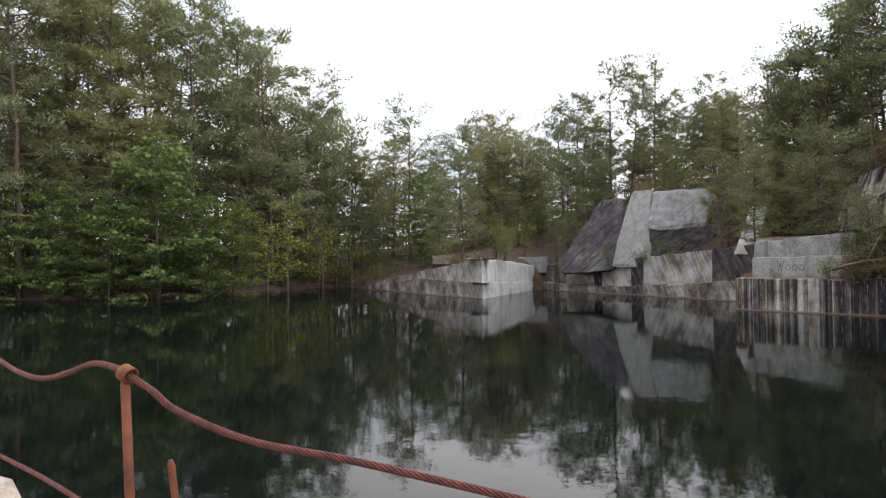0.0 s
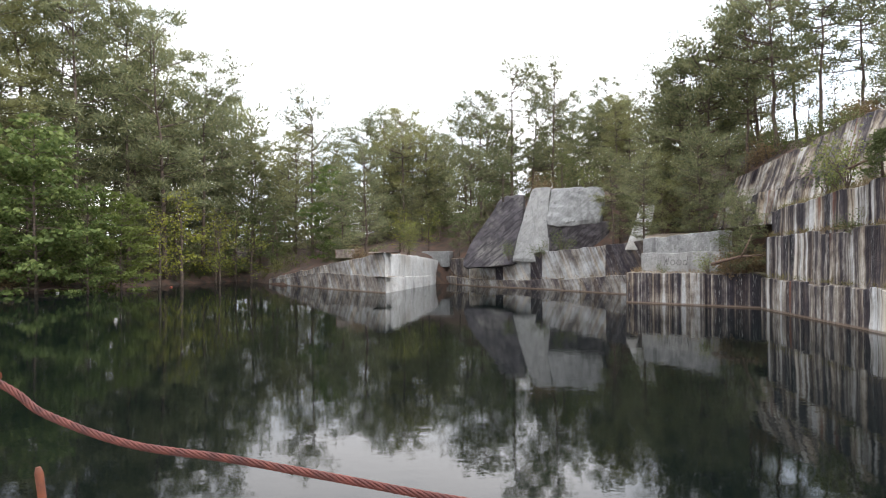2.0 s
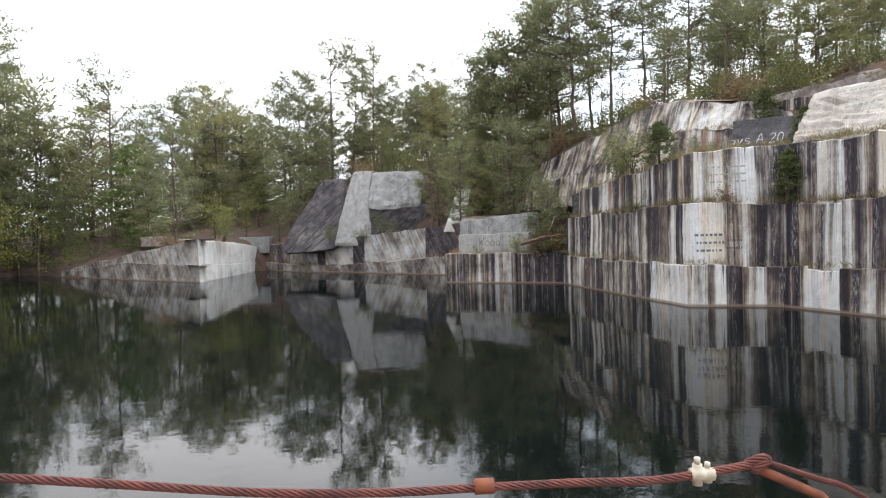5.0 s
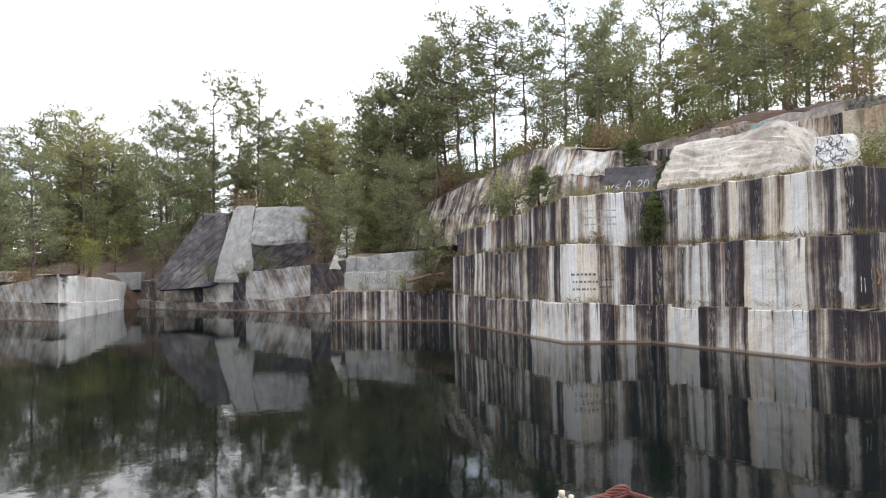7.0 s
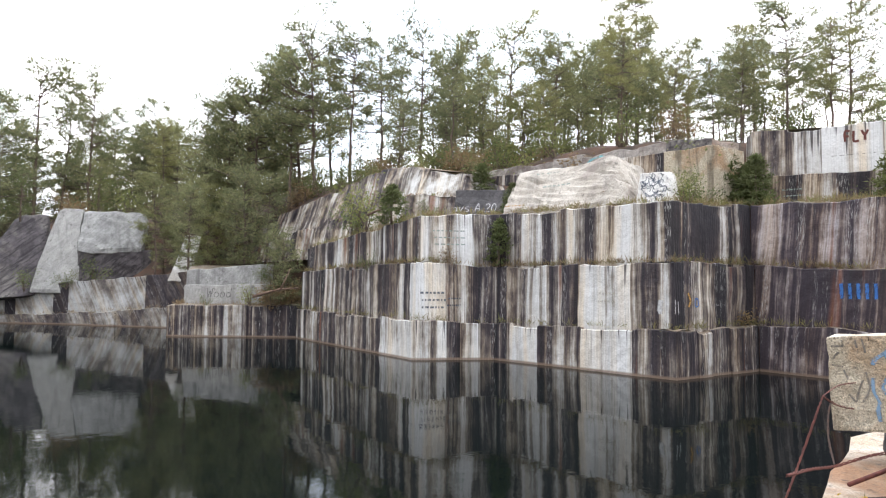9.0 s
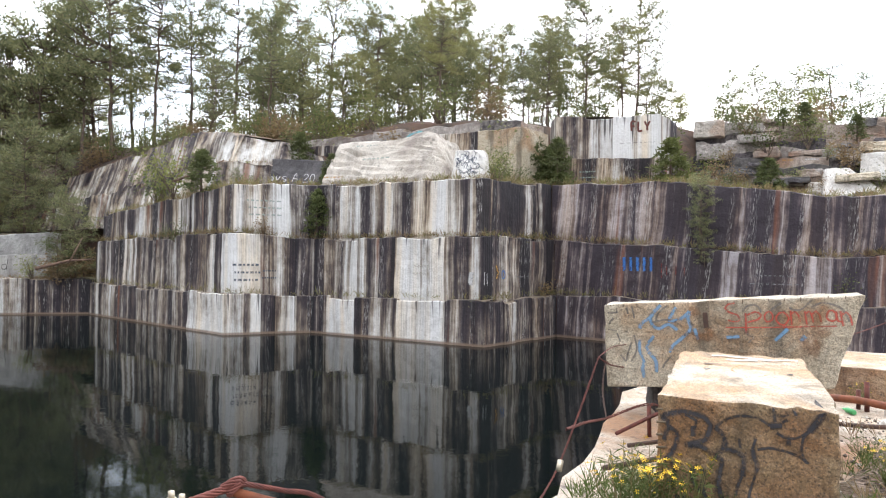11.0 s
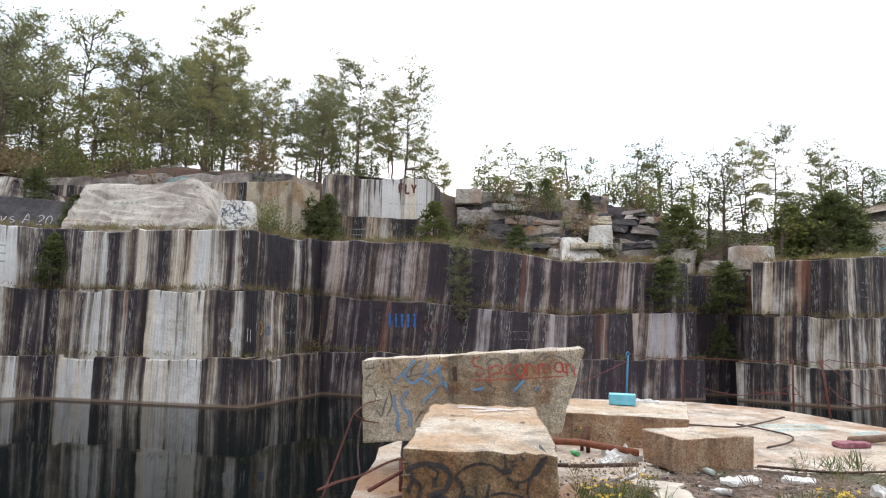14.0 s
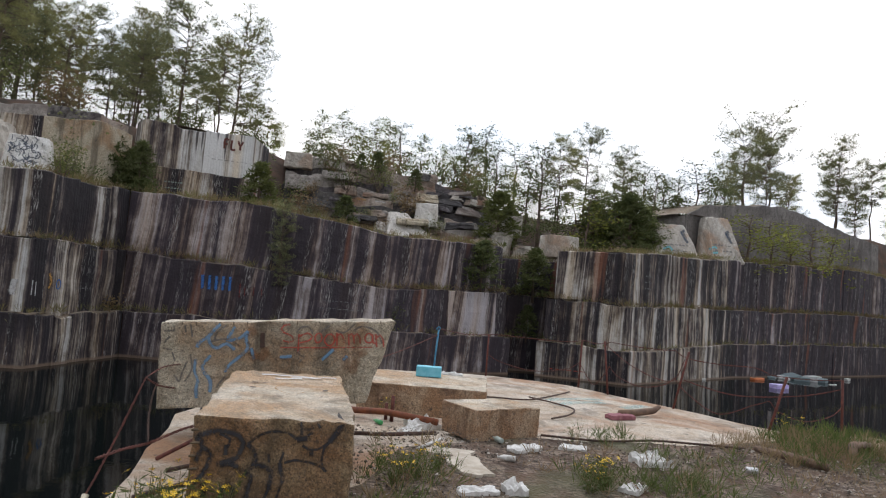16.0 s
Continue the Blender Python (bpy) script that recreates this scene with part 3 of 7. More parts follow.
TOP_3 = [5.4, 6.3, 6.4, 6.4, 6.3, 6.5, 6.3, 5.6, 5.8, 5.4, 5.4, 5.85, 5.95, 6.75, 7.6, 7.6]
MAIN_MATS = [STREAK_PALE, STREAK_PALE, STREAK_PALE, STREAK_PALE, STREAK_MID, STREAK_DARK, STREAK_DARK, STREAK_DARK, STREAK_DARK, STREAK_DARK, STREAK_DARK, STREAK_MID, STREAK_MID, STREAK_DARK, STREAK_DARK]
under = [-2.0] * len(MAIN)
cliff_main = empty("wall_main_cliff", (0, 0, 0), "tall stepped granite quarry wall streaked black and white above the water", "quarry wall", kind="structure")
PANELS_1 = {
    0: [(3.0, 0.42), (5.5, 0.3), (8.0, 0.45), (10.6, 0.32), (13.61, 0.95)], 1: [(1.5, 0.85), (2.1, 0.3), (2.9, 0.8)],
    3: [(0.3, 0.05), (1.0, 0.35), (2.3, 0.9), (3.0, 0.2), (4.4, 0.6), (6.6, 1.0), (8.3, 0.25)], 4: [(1.2, 0.25), (2.0, 0.6), (3.2, 0.25), (4.5, 0.5), (4.92, 0.1)],
    7: [(2.5, 0.3), (5.0, 0.45), (6.53, 0.2)], 11: [(1.2, 0.5), (4.1, 0.3)], 12: [(4.0, 0.6), (10.0, 0.56), (12.2, 0.22)], 13: [(6.0, 0.2), (12.0, 0.06), (16.9, 0.14)], 14: [(33.0, 0.12)]}
PANELS_2 = {
    0: [(3.0, 0.38), (6.0, 0.45), (9.0, 0.35), (11.9, 0.4), (12.6, 0.8), (13.1, 0.15), (13.61, 0.9)], 1: [(1.5, 0.9), (2.9, 0.35)],
    3: [(0.6, 0.05), (1.8, 0.45), (2.4, 0.95), (4.3, 0.28), (6.6, 1.05), (8.3, 0.3)], 4: [(0.6, 0.35), (3.2, 0.2), (4.4, 0.5), (4.92, 0.1)],
    7: [(3.2, 0.25), (5.9, 0.9), (6.53, 0.1)], 12: [(3.0, 0.56), (9.0, 0.5), (12.2, 0.25)], 13: [(4.0, 0.18), (5.6, 0.5), (16.9, 0.12)], 14: [(33.0, 0.12)]}
PANELS_3 = {
    1: [(1.9, 0.85), (2.9, 0.5)], 3: [(1.0, 0.3), (3.4, 0.5), (4.6, 0.55), (5.4, 0.4), (6.8, 0.85), (8.3, 0.35)], 4: [(2.0, 0.2), (3.9, 0.28), (4.92, 0.1)]}
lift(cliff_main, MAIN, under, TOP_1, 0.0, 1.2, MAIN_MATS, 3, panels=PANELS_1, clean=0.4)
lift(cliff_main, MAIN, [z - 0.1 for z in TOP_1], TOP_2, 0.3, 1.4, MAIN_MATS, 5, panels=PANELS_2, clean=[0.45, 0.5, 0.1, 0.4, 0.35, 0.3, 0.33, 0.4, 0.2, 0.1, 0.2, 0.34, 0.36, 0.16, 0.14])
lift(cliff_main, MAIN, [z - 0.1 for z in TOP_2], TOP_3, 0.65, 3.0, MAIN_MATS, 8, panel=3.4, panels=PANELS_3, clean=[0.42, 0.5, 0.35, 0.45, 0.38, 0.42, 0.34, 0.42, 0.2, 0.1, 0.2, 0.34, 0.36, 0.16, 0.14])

BLOCK_BENCH = [(21.2, 47.5), (17.3, 40.5), (22.6, 34.6), (23.6, 33.4)]
cliff_bench = empty("wall_low_bench", (0, 0, 0), "low streaked granite bench jutting into the water", "quarry wall", kind="structure")
lift(cliff_bench, BLOCK_BENCH, [-2] * 4, [1.85, 1.85, 1.9, 1.8], 0.0, 6.0, STREAK_PALE, 11, panels={0: [(3.0, 0.4), (9.0, 0.3)], 1: [(1.0, 0.3), (2.6, 0.5), (5.0, 0.38), (6.2, 0.25), (9.0, 0.02)], 2: [(1.5, 0.02)]})
UPPER_BENCH = [(21.4, 46.5), (19.3, 42.6), (22.4, 38.2), (23.6, 38.6)]
lift(cliff_bench, UPPER_BENCH, [1.6] * 4, [3.3, 3.1, 3.2, 3.2], 0.0, 4.0, GREY_ROCK, 12)
lift(cliff_bench, UPPER_BENCH, [3.0] * 4, [4.5, 4.1, 4.5, 4.5], 0.12, 5.0, BLUE_ROCK, 13, panel=3.4)

MIDDLE = [(9.65, 72.0), (12.0, 63.0), (15.6, 58.6), (20.3, 48.5), (22.0, 46.0)]
cliff_middle = empty("wall_middle_cliff", (0, 0, 0), "blue-grey granite wall in two lifts with dark stains", "quarry wall", kind="structure")
lift(cliff_middle, MIDDLE, [-2] * 5, [0.8, 0.7, 0.7, 1.4, 1.5], 0.0, 1.5, STREAK_BLUE, 15, clean=0.5)
lift(cliff_middle, MIDDLE, [0.5] * 5, [2.6, 2.9, 3.2, 3.9, 4.2], 0.5, 3.0, STREAK_BLUE, 16, panels={0: [(3.0, 0.5), (6.0, 0.3), (9.4, 0.62)], 1: [(1.6, 0.55), (2.5, 0.1), (5.7, 0.72)], 2: [(1.6, 0.06), (9.2, 0.7), (11.3, 0.25)], 3: [(3.1, 0.35)]})

POINT = [(-9.5, 76.0), (-3.0, 64.0), (2.6, 54.6), (7.9, 67.5), (9.65, 72.5)]
cliff_point = empty("wall_pale_point", (0, 0, 0), "pale granite point with a sharp corner at the waterline", "quarry wall", kind="structure")
lift(cliff_point, POINT, [-2] * 5, [0.5, 1.5, 1.3, 1.0, 0.8], 0.0, 1.2, [STREAK_BLUE, STREAK_BLUE, WHITE_ROCK, WHITE_ROCK], 17, clean=0.55)
lift(cliff_point, POINT, [0.2, 1.2, 1.0, 0.8, 0.6], [0.55, 2.2, 3.35, 2.75, 2.4], 0.15, 1.6, [STREAK_BLUE, STREAK_BLUE, WHITE_ROCK, WHITE_ROCK], 18, clean=0.6)

GREY_RUBBLE = plain_granite("greyish_weathered_granite", (0.47, 0.44, 0.41), (0.32, 0.29, 0.27), (0.17, 0.13, 0.115), 0.60, 0.9)
RUBBLE_ROCK = plain_granite("brownish_weathered_granite", (0.43, 0.37, 0.32), (0.28, 0.22, 0.18), (0.24, 0.13, 0.08), 0.60, 0.9)

cliff_upper = empty("wall_upper_cliff", (0, 0, 0), "upper pale granite wall with dark run-off streaks under the trees", "quarry wall", kind="structure")
UPPER = [(28.6, 51.5), (25.6, 37.7), (23.8, 29.4), (22.8, 24.8), (24.2, 21.2), (26.5, 20.5)]
lift(cliff_upper, UPPER, [5.0, 4.9, 5.6, 5.9, 6.0, 6.0], [6.4, 7.1, 7.8, 7.8, 7.5, 7.3], 0.0, 1.0, STREAK_SOFT, 21, clean=0.55, ragged=2.2, uneven=0.22, lean=0.4)
lift(cliff_upper, UPPER, [6.2, 6.9, 7.6, 7.6, 7.3, 7.1], [8.6, 9.4, 10.0, 9.3, 8.8, 8.4], 0.62, 3.0, STREAK_SOFT, 22, clean=0.5, panel=4, ragged=2.0, uneven=0.3, lean=0.8)
BACK_ROW = [(27.3, 24.5), (28.0, 13.5), (28.4, 11.5), (30.0, 10.9)]
lift(cliff_upper, BACK_ROW, [6.5] * 4, [9.0, 9.2, 9.3, 9.2], -0.15, 1.0, [STREAK_MID, TAN_ROCK, TAN_ROCK], 23)
lift(cliff_upper, BACK_ROW, [8.8] * 4, [9.5, 9.7, 9.7, 9.6], 0.12, 3.0, [GREY_RUBBLE, CREVICE_ROCK, RUBBLE_ROCK], 26, ragged=1.6, uneven=0.2)
PILLAR = [(31.6, 11.4), (29.9, 10.5), (30.9, 5.7), (33.0, 5.3)]
lift(cliff_upper, PILLAR, [5.5] * 4, [8.0, 8.0, 7.9, 7.9], 0.0, 1.0, STREAK_MID, 24)
lift(cliff_upper, PILLAR, [7.8] * 4, [10.1, 10.0, 9.9, 9.8], 0.12, 3.0, STREAK_PALE, 25, clean=0.46, panels={1: [(1.4, 0.4), (2.7, 0.5), (4.9, 0.98)]})


# ---- rocks on the terraces ----


def rock(place, size, turn, material, seed, label, group="", **shape):
    me = rock_mesh("boulder", size, seed, **shape)
    co = [v.co for v in me.vertices]
    for key, values in (("run", [seed * 5 + 1.9 * (c.y + 0.5 * c.z) for c in co]), ("fall", [size[2] - c.z for c in co]), ("clean", [0.24] * len(co))):
        me.attributes.new(key, "FLOAT", "POINT").data.foreach_set("value", values)
    ob = thing("boulder", me, material, label, "boulder", group)
    ob.matrix_basis = pose(*place, 0, 0, turn)
    return ob


rock((25.4, 16.3, 6.2), (3.4, 6.7, 2.45), 2, BOULDER_ROCK, 2.0, "large rounded pale granite boulder with sprayed scrawls", rough=0.12, bevel=0.4, cuts=9, taper=(0.7, 0.8), shear=(0.55, 0.35), lump=0.3)
rock((24.3, 12.0, 6.3), (1.1, 1.45, 1.35), 12, WHITE_ROCK, 3.0, "small block sprayed white with scribbles", rough=0.05, taper=(0.8, 0.8), shear=(0.2, 0.1))
rock((24.6, 20.9, 6.1), (2.2, 3.6, 1.8), 40, DARK_ROCK, 4.0, "dark tilted rock slab with chalky scrawl", rough=0.08, taper=(0.6, 0.9), shear=(0.7, 0))
rock((16.5, 59.8, 2.4), (3.0, 3.5, 6.9), 64, GREY_ROCK, 5.0, "tall leaning pale grey granite slab", rough=0.14, lump=0.12, bevel=0.35, taper=(0.5, 0.5), shear=(0.9, -0.85))
rock((20.3, 58.6, 5.6), (3.0, 5.0, 3.6), 66, BLUE_ROCK, 6.0, "broad grey granite slab with a sheer face", rough=0.16, lump=0.2, bevel=0.45, taper=(0.8, 0.96), shear=(0.6, 0))
# dark block fills the recess under the slab, its shade put into the colour
rock((20.6, 58.6, 2.6), (3.0, 5.4, 3.4), 66, CREVICE_ROCK, 7.0, "dark granite face for the shaded recess under a slab", rough=0.12, bevel=0.15)
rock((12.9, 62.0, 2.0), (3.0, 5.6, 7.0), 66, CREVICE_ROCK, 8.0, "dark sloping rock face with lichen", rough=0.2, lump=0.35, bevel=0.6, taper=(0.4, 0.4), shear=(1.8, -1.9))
rock((21.6, 48.6, 3.4), (1.6, 1.5, 3.5), 62, WHITE_ROCK, 9.0, "steep pale granite slab between pines", rough=0.06, bevel=0.1, taper=(0.4, 0.7), shear=(0.7, -0.9))
rock((9.2, 72.5, 1.8), (1.6, 3.2, 1.7), 66, BLUE_ROCK, 10.0, "squared grey granite block on the ledge", rough=0.04)
rock((-0.5, 63.5, 2.9), (1.6, 2.6, 0.8), 25, RUBBLE_ROCK, 11.0, "low weathered granite block among bushes", rough=0.05)

# broken ledges above the back wall
TIERS = [(33.0, 4.6), (33.4, 1.5), (33.6, -1.2), (34.2, -4.2), (35.2, -7.2)]
cliff_rubble = empty("wall_rubble_tiers", (0, 0, 0), "ragged brown and grey ledges of broken granite above the back wall", "rock ledges", kind="structure")
RUBBLE_MATS = [RUBBLE_ROCK, GREY_RUBBLE, CREVICE_ROCK, DARK_ROCK, CREVICE_ROCK, RUBBLE_ROCK]
rrnd = random.Random(52)
for k in range(10):
    z = 5.3 + 0.51 * k
    lift(cliff_rubble, TIERS, [z - 0.7] * 5, [z + 0.5 - 0.06 * k * f for f in (0, 0.3, 0.6, 1.2, 2.0)], 0.42 * k + rrnd.uniform(-0.3, 0.12), 1.5, [rrnd.choice(RUBBLE_MATS) for m in range(4)], 51 + k, panel=rrnd.uniform(1.0, 2.6), uneven=0.36, ragged=2.8, step=0.35, lean=0.1)
brnd = random.Random(63)
for _ in range(44):
    y, d = brnd.uniform(-6.8, 4.2), 0.42 * brnd.randrange(10) + brnd.uniform(0.0, 0.15)
    wide, deep, high = brnd.uniform(0.4, 1.7), brnd.uniform(0.3, 0.7), brnd.uniform(0.14, 0.42)
    me = rock_mesh("rock_slab", (deep, wide, high), brnd.uniform(0, 90), rough=0.06, bevel=0.04, cuts=2, taper=(0.8, brnd.uniform(0.6, 1.0)), shear=(0.1, brnd.uniform(-0.25, 0.25)))
    ob = thing("rock_slab", me, brnd.choice([PALE_ROCK, GREY_RUBBLE, RUBBLE_ROCK, RUBBLE_ROCK, DARK_ROCK, CREVICE_ROCK]), "fallen angular granite piece on the broken ledges", "rock", "terrace rubble")
    ob.matrix_basis = pose(33.45 + 0.19 * (0.5 - y) + d, y, 5.72 + 1.21 * d - 0.14 * d * float(np.interp(-y, [-4.6, -1.5, 1.2, 4.2, 7.2], [0, 0.3, 0.6, 1.2, 2.0])), brnd.uniform(-6, 6), brnd.uniform(-10, 4), -5 + brnd.uniform(-20, 20))
for x, y, z, size, mat, turn, tp, sh in [
        (36.4, 4.4, 9.6, (0.9, 1.5, 0.85), PALE_ROCK, 4, (0.9, 0.95), (0, 0)), (35.5, 4.1, 8.3, (0.8, 1.5, 0.8), GREY_RUBBLE, -6, (0.9, 0.9), (0.1, 0)), (34.5, -1.7, 6.2, (1.6, 2.5, 1.3), WHITE_ROCK, 12, (0.4, 0.35), (0.4, 0.5)),
        (35.1, -2.7, 6.9, (0.8, 1.2, 1.25), WHITE_ROCK, -8, (0.95, 0.95), (0, 0)), (36.3, -7.5, 7.0, (1.0, 1.4, 1.1), PALE_ROCK, -14, (0.6, 0.7), (0.1, -0.2)),
        (33.5, -9.6, 5.75, (1.1, 1.9, 1.15), PALE_ROCK, 14, (0.9, 0.9), (0, 0)), (33.0, 5.8, 6.2, (0.9, 1.8, 1.1), GREY_RUBBLE, 2, (0.95, 0.95), (0, 0))]:
    rock((x, y, z), size, turn, mat, x + y, "pale squared granite block among the broken ledges", "terrace boulders", rough=0.05, bevel=0.06, taper=tp, shear=sh)
DOME_ROCK = plain_granite("grey_brown_granite_dome", (0.25, 0.235, 0.22), (0.17, 0.155, 0.15), (0.09, 0.075, 0.075), 0.6, 0.4)
DOME = [(46.0, -16.5), (38.9, -19.2), (39.9, -21.2), (44.6, -29.2), (52.5, -43.5)]
lift(cliff_rubble, DOME, [5.5] * 5, [10.2, 9.6, 10.5, 11.8, 10.8], 0.0, 4.0, DOME_ROCK, 54, panel=5.0, lean=0.1, ragged=1.5)
srnd = random.Random(41)
for row, (dist, z, n, tall) in enumerate([(33.0, 5.75, 6, 0.5), (34.3, 7.0, 5, 0.4), (36.2, 8.5, 4, 0.4), (38.6, 10.1, 4, 0.3)]):
    for k in range(n):
        az = radians(-83.0 - (k + srnd.uniform(-0.35, 0.35)) * 3.4 - row * 0.2)
        me = rock_mesh("rock_slab", (srnd.uniform(0.7, 1.4), srnd.uniform(0.7, 1.8), tall * srnd.uniform(0.5, 1.5)), srnd.uniform(0, 50), rough=0.09, bevel=0.06, cuts=3, taper=(0.85, 0.9))
        ob = thing("rock_slab", me, srnd.choice([DARK_ROCK, DARK_ROCK, RUBBLE_ROCK, RUBBLE_ROCK, RUBBLE_ROCK, TAN_ROCK]), "broken brownish granite slab on the terrace rubble", "rock", "terrace rubble")
        ob.matrix_basis = pose(-dist * math.sin(az), dist * math.cos(az), z - 0.15, srnd.uniform(-5, 5), srnd.uniform(-7, 3), math.degrees(az) + 90 + srnd.uniform(-14, 14))
for az, dist, z, size, mat, turn, tp, sh in [
        (-91, 34.5, 6.0, (1.2, 1.6, 1.1), WHITE_ROCK, 10, (0.8, 0.8), (0.2, 0)), (-99, 37, 6.2, (2.0, 2.6, 1.3), PALE_ROCK, 20, (0.6, 0.7), (0.5, 0.4)),
        (-100.5, 36, 5.9, (1.6, 1.4, 1.3), PALE_ROCK, -15, (0.5, 0.6), (0.3, -0.4)), (-104, 37, 5.6, (1.4, 2.8, 1.0), PALE_ROCK, 5, (0.9, 0.9), (0, 0)),
        (-115.2, 40.6, 6.3, (2.2, 3.0, 2.5), PALE_ROCK, 22, (0.5, 0.6), (0.7, 0.2)), (-118.8, 43.8, 6.8, (2.0, 2.3, 2.9), PALE_ROCK, 35, (0.5, 0.6), (0.6, 0.1)),
        (-109, 36.0, 5.9, (1.6, 3.6, 0.4), PALE_ROCK, 15, (0.9, 0.9), (0, 0)), (-116, 40.5, 6.3, (1.2, 3.0, 0.5), PALE_ROCK, 38, (0.9, 0.9), (0, 0))]:
    a = radians(az)
    rock((-dist * math.sin(a), dist * math.cos(a), z - 0.2), size, az + 90 + turn, mat, az, "angular granite boulder on the upper terrace", "terrace boulders", rough=0.08, bevel=0.12, taper=tp, shear=sh)


# ---- the ledge on which the camera stands ----
EDGE = [(-26, 24), (-12, 11), (-3.7, 5.8), (-3.2, 5.3), (-2.3, 4.0), (0.0, 3.3), (1.8, 2.8), (3.5, 2.1), (5.1, 1.8), (6.6, 1.95), (8.6, 2.2), (9.4, 2.35), (11.5, 1.9), (14.0, 1.0), (16.2, -0.6), (16.4, -3.1), (15.4, -4.8), (14.2, -5.5), (12.9, -6.1), (11.6, -6.75), (10.8, -7.2), (10.9, -8.6), (9.0, -14), (6, -30), (-40, -40), (-40, 10)]


def plateau(name, outline, top, low, material, label, category, seed, rough=0.05, grid=0.5, kind="structure"):
    """A flat-topped body with an uneven rim: outline walls and a top filled with a triangulated grid."""
    bm = bmesh.new()
    ring = []
    for (ax, ay), (bx, by) in zip(outline, outline[1:] + outline[:1]):
        n = max(1, int(math.hypot(bx - ax, by - ay) / grid)) if abs(ax) < 20 and abs(bx) < 20 else 1
        for i in range(n):
            f = i / n
            x, y = ax + (bx - ax) * f, ay + (by - ay) * f
            ring.append((x + 0.10 * wob((x, y, 0), 1.1, seed), y + 0.10 * wob((x, y, 5), 1.1, seed)))
    tops = [bm.verts.new((x, y, top(x, y))) for x, y in ring]
    cap = bm.faces.new(tops)
    down = [bm.verts.new((x, y, low)) for x, y in ring]
    for i in range(len(ring)):
        j = (i + 1) % len(ring)
        bm.faces.new((tops[j], tops[i], down[i], down[j]))
    bmesh.ops.triangulate(bm, faces=[cap])
    me = bpy.data.meshes.new(name)
    bm.to_mesh(me)
    bm.free()
    return thing(name, me, material, label, category, kind=kind)


def slab_top(x, y):
    return 1.42 + 0.03 * wob((x, y, 0), 0.5, 2)


EDGE.reverse()
ledge = plateau("ledge_slab", EDGE, slab_top, -1.5, SLAB_ROCK, "pale pinkish granite ledge above the water", "rock ledge", 1)
GRAVEL_RIM = [(-30, 9), (-6, 4.3), (-2, 2.9), (0, 2.6), (3.5, 1.45), (4.9, 1.2), (6.4, -0.1), (7.9, -0.5), (8.5, -1.5), (8.85, -2.3), (8.9, -4.4), (9.4, -5.8), (9.9, -7.2), (9.2, -9), (8, -14), (5, -28), (-38, -38), (-38, 9)]
GRAVEL_RIM.reverse()


def soil_top(x, y):
    return 1.50 + 0.025 * wob((x, y, 0), 0.9, 7)


gravel = plateau("gravel_ground", GRAVEL_RIM, soil_top, 1.3, GRAVEL, "gravelly soil with weeds and litter", "ground", 5)


# ---- granite blocks near the camera ----
def granite_block(name, place, size, turn, material, seed, label, **shape):
    me = rock_mesh(name, size, seed, **shape)
    ob = thing(name, me, material, label, "stone block", "quarried blocks")
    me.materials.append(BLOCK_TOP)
    # faces that look up take the paler top colour, skylight included
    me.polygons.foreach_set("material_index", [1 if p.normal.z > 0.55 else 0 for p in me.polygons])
    ob.matrix_basis = pose(*place, 0, 0, turn)
    return ob


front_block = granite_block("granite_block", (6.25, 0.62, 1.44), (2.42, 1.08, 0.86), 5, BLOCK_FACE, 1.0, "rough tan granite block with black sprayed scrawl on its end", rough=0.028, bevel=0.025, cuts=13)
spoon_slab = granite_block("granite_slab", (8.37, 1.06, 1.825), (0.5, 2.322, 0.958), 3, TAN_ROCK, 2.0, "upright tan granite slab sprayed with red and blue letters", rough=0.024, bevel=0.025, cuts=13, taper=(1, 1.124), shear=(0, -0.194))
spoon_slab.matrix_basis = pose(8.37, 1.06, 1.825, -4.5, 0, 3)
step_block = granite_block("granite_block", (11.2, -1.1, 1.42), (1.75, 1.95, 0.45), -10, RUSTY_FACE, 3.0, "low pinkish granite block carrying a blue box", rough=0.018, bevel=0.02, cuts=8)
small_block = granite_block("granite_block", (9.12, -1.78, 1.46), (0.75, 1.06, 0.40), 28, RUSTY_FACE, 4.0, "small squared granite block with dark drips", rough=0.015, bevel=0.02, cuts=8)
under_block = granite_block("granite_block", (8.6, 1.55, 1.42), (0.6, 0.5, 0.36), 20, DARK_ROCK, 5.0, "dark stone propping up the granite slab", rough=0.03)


# ---- trees ----
def blade_burst(out, at, count, length, width, rnd, lift_up=0.35, along=None):
    """A tuft of pointed needles or narrow leaves as single triangles."""
    verts, faces = out
    for _ in range(count):
        d = Vector((rnd.gauss(0, 1), rnd.gauss(0, 1), rnd.gauss(lift_up, 0.75)))
        if along is not None:
            d = d.normalized() + along * 0.8
        d.normalize()
        side = d.cross(Vector((rnd.uniform(-1, 1), rnd.uniform(-1, 1), rnd.uniform(-1, 1)))).normalized() * width * rnd.uniform(0.7, 1.3)
        l = length * rnd.uniform(0.6, 1.15)
        o = len(verts)
        s = at + d * l * 0.12
        verts += [s - side * 0.5, s + d * l * 0.55 + side, s + d * l]
        faces.append((o, o + 1, o + 2))


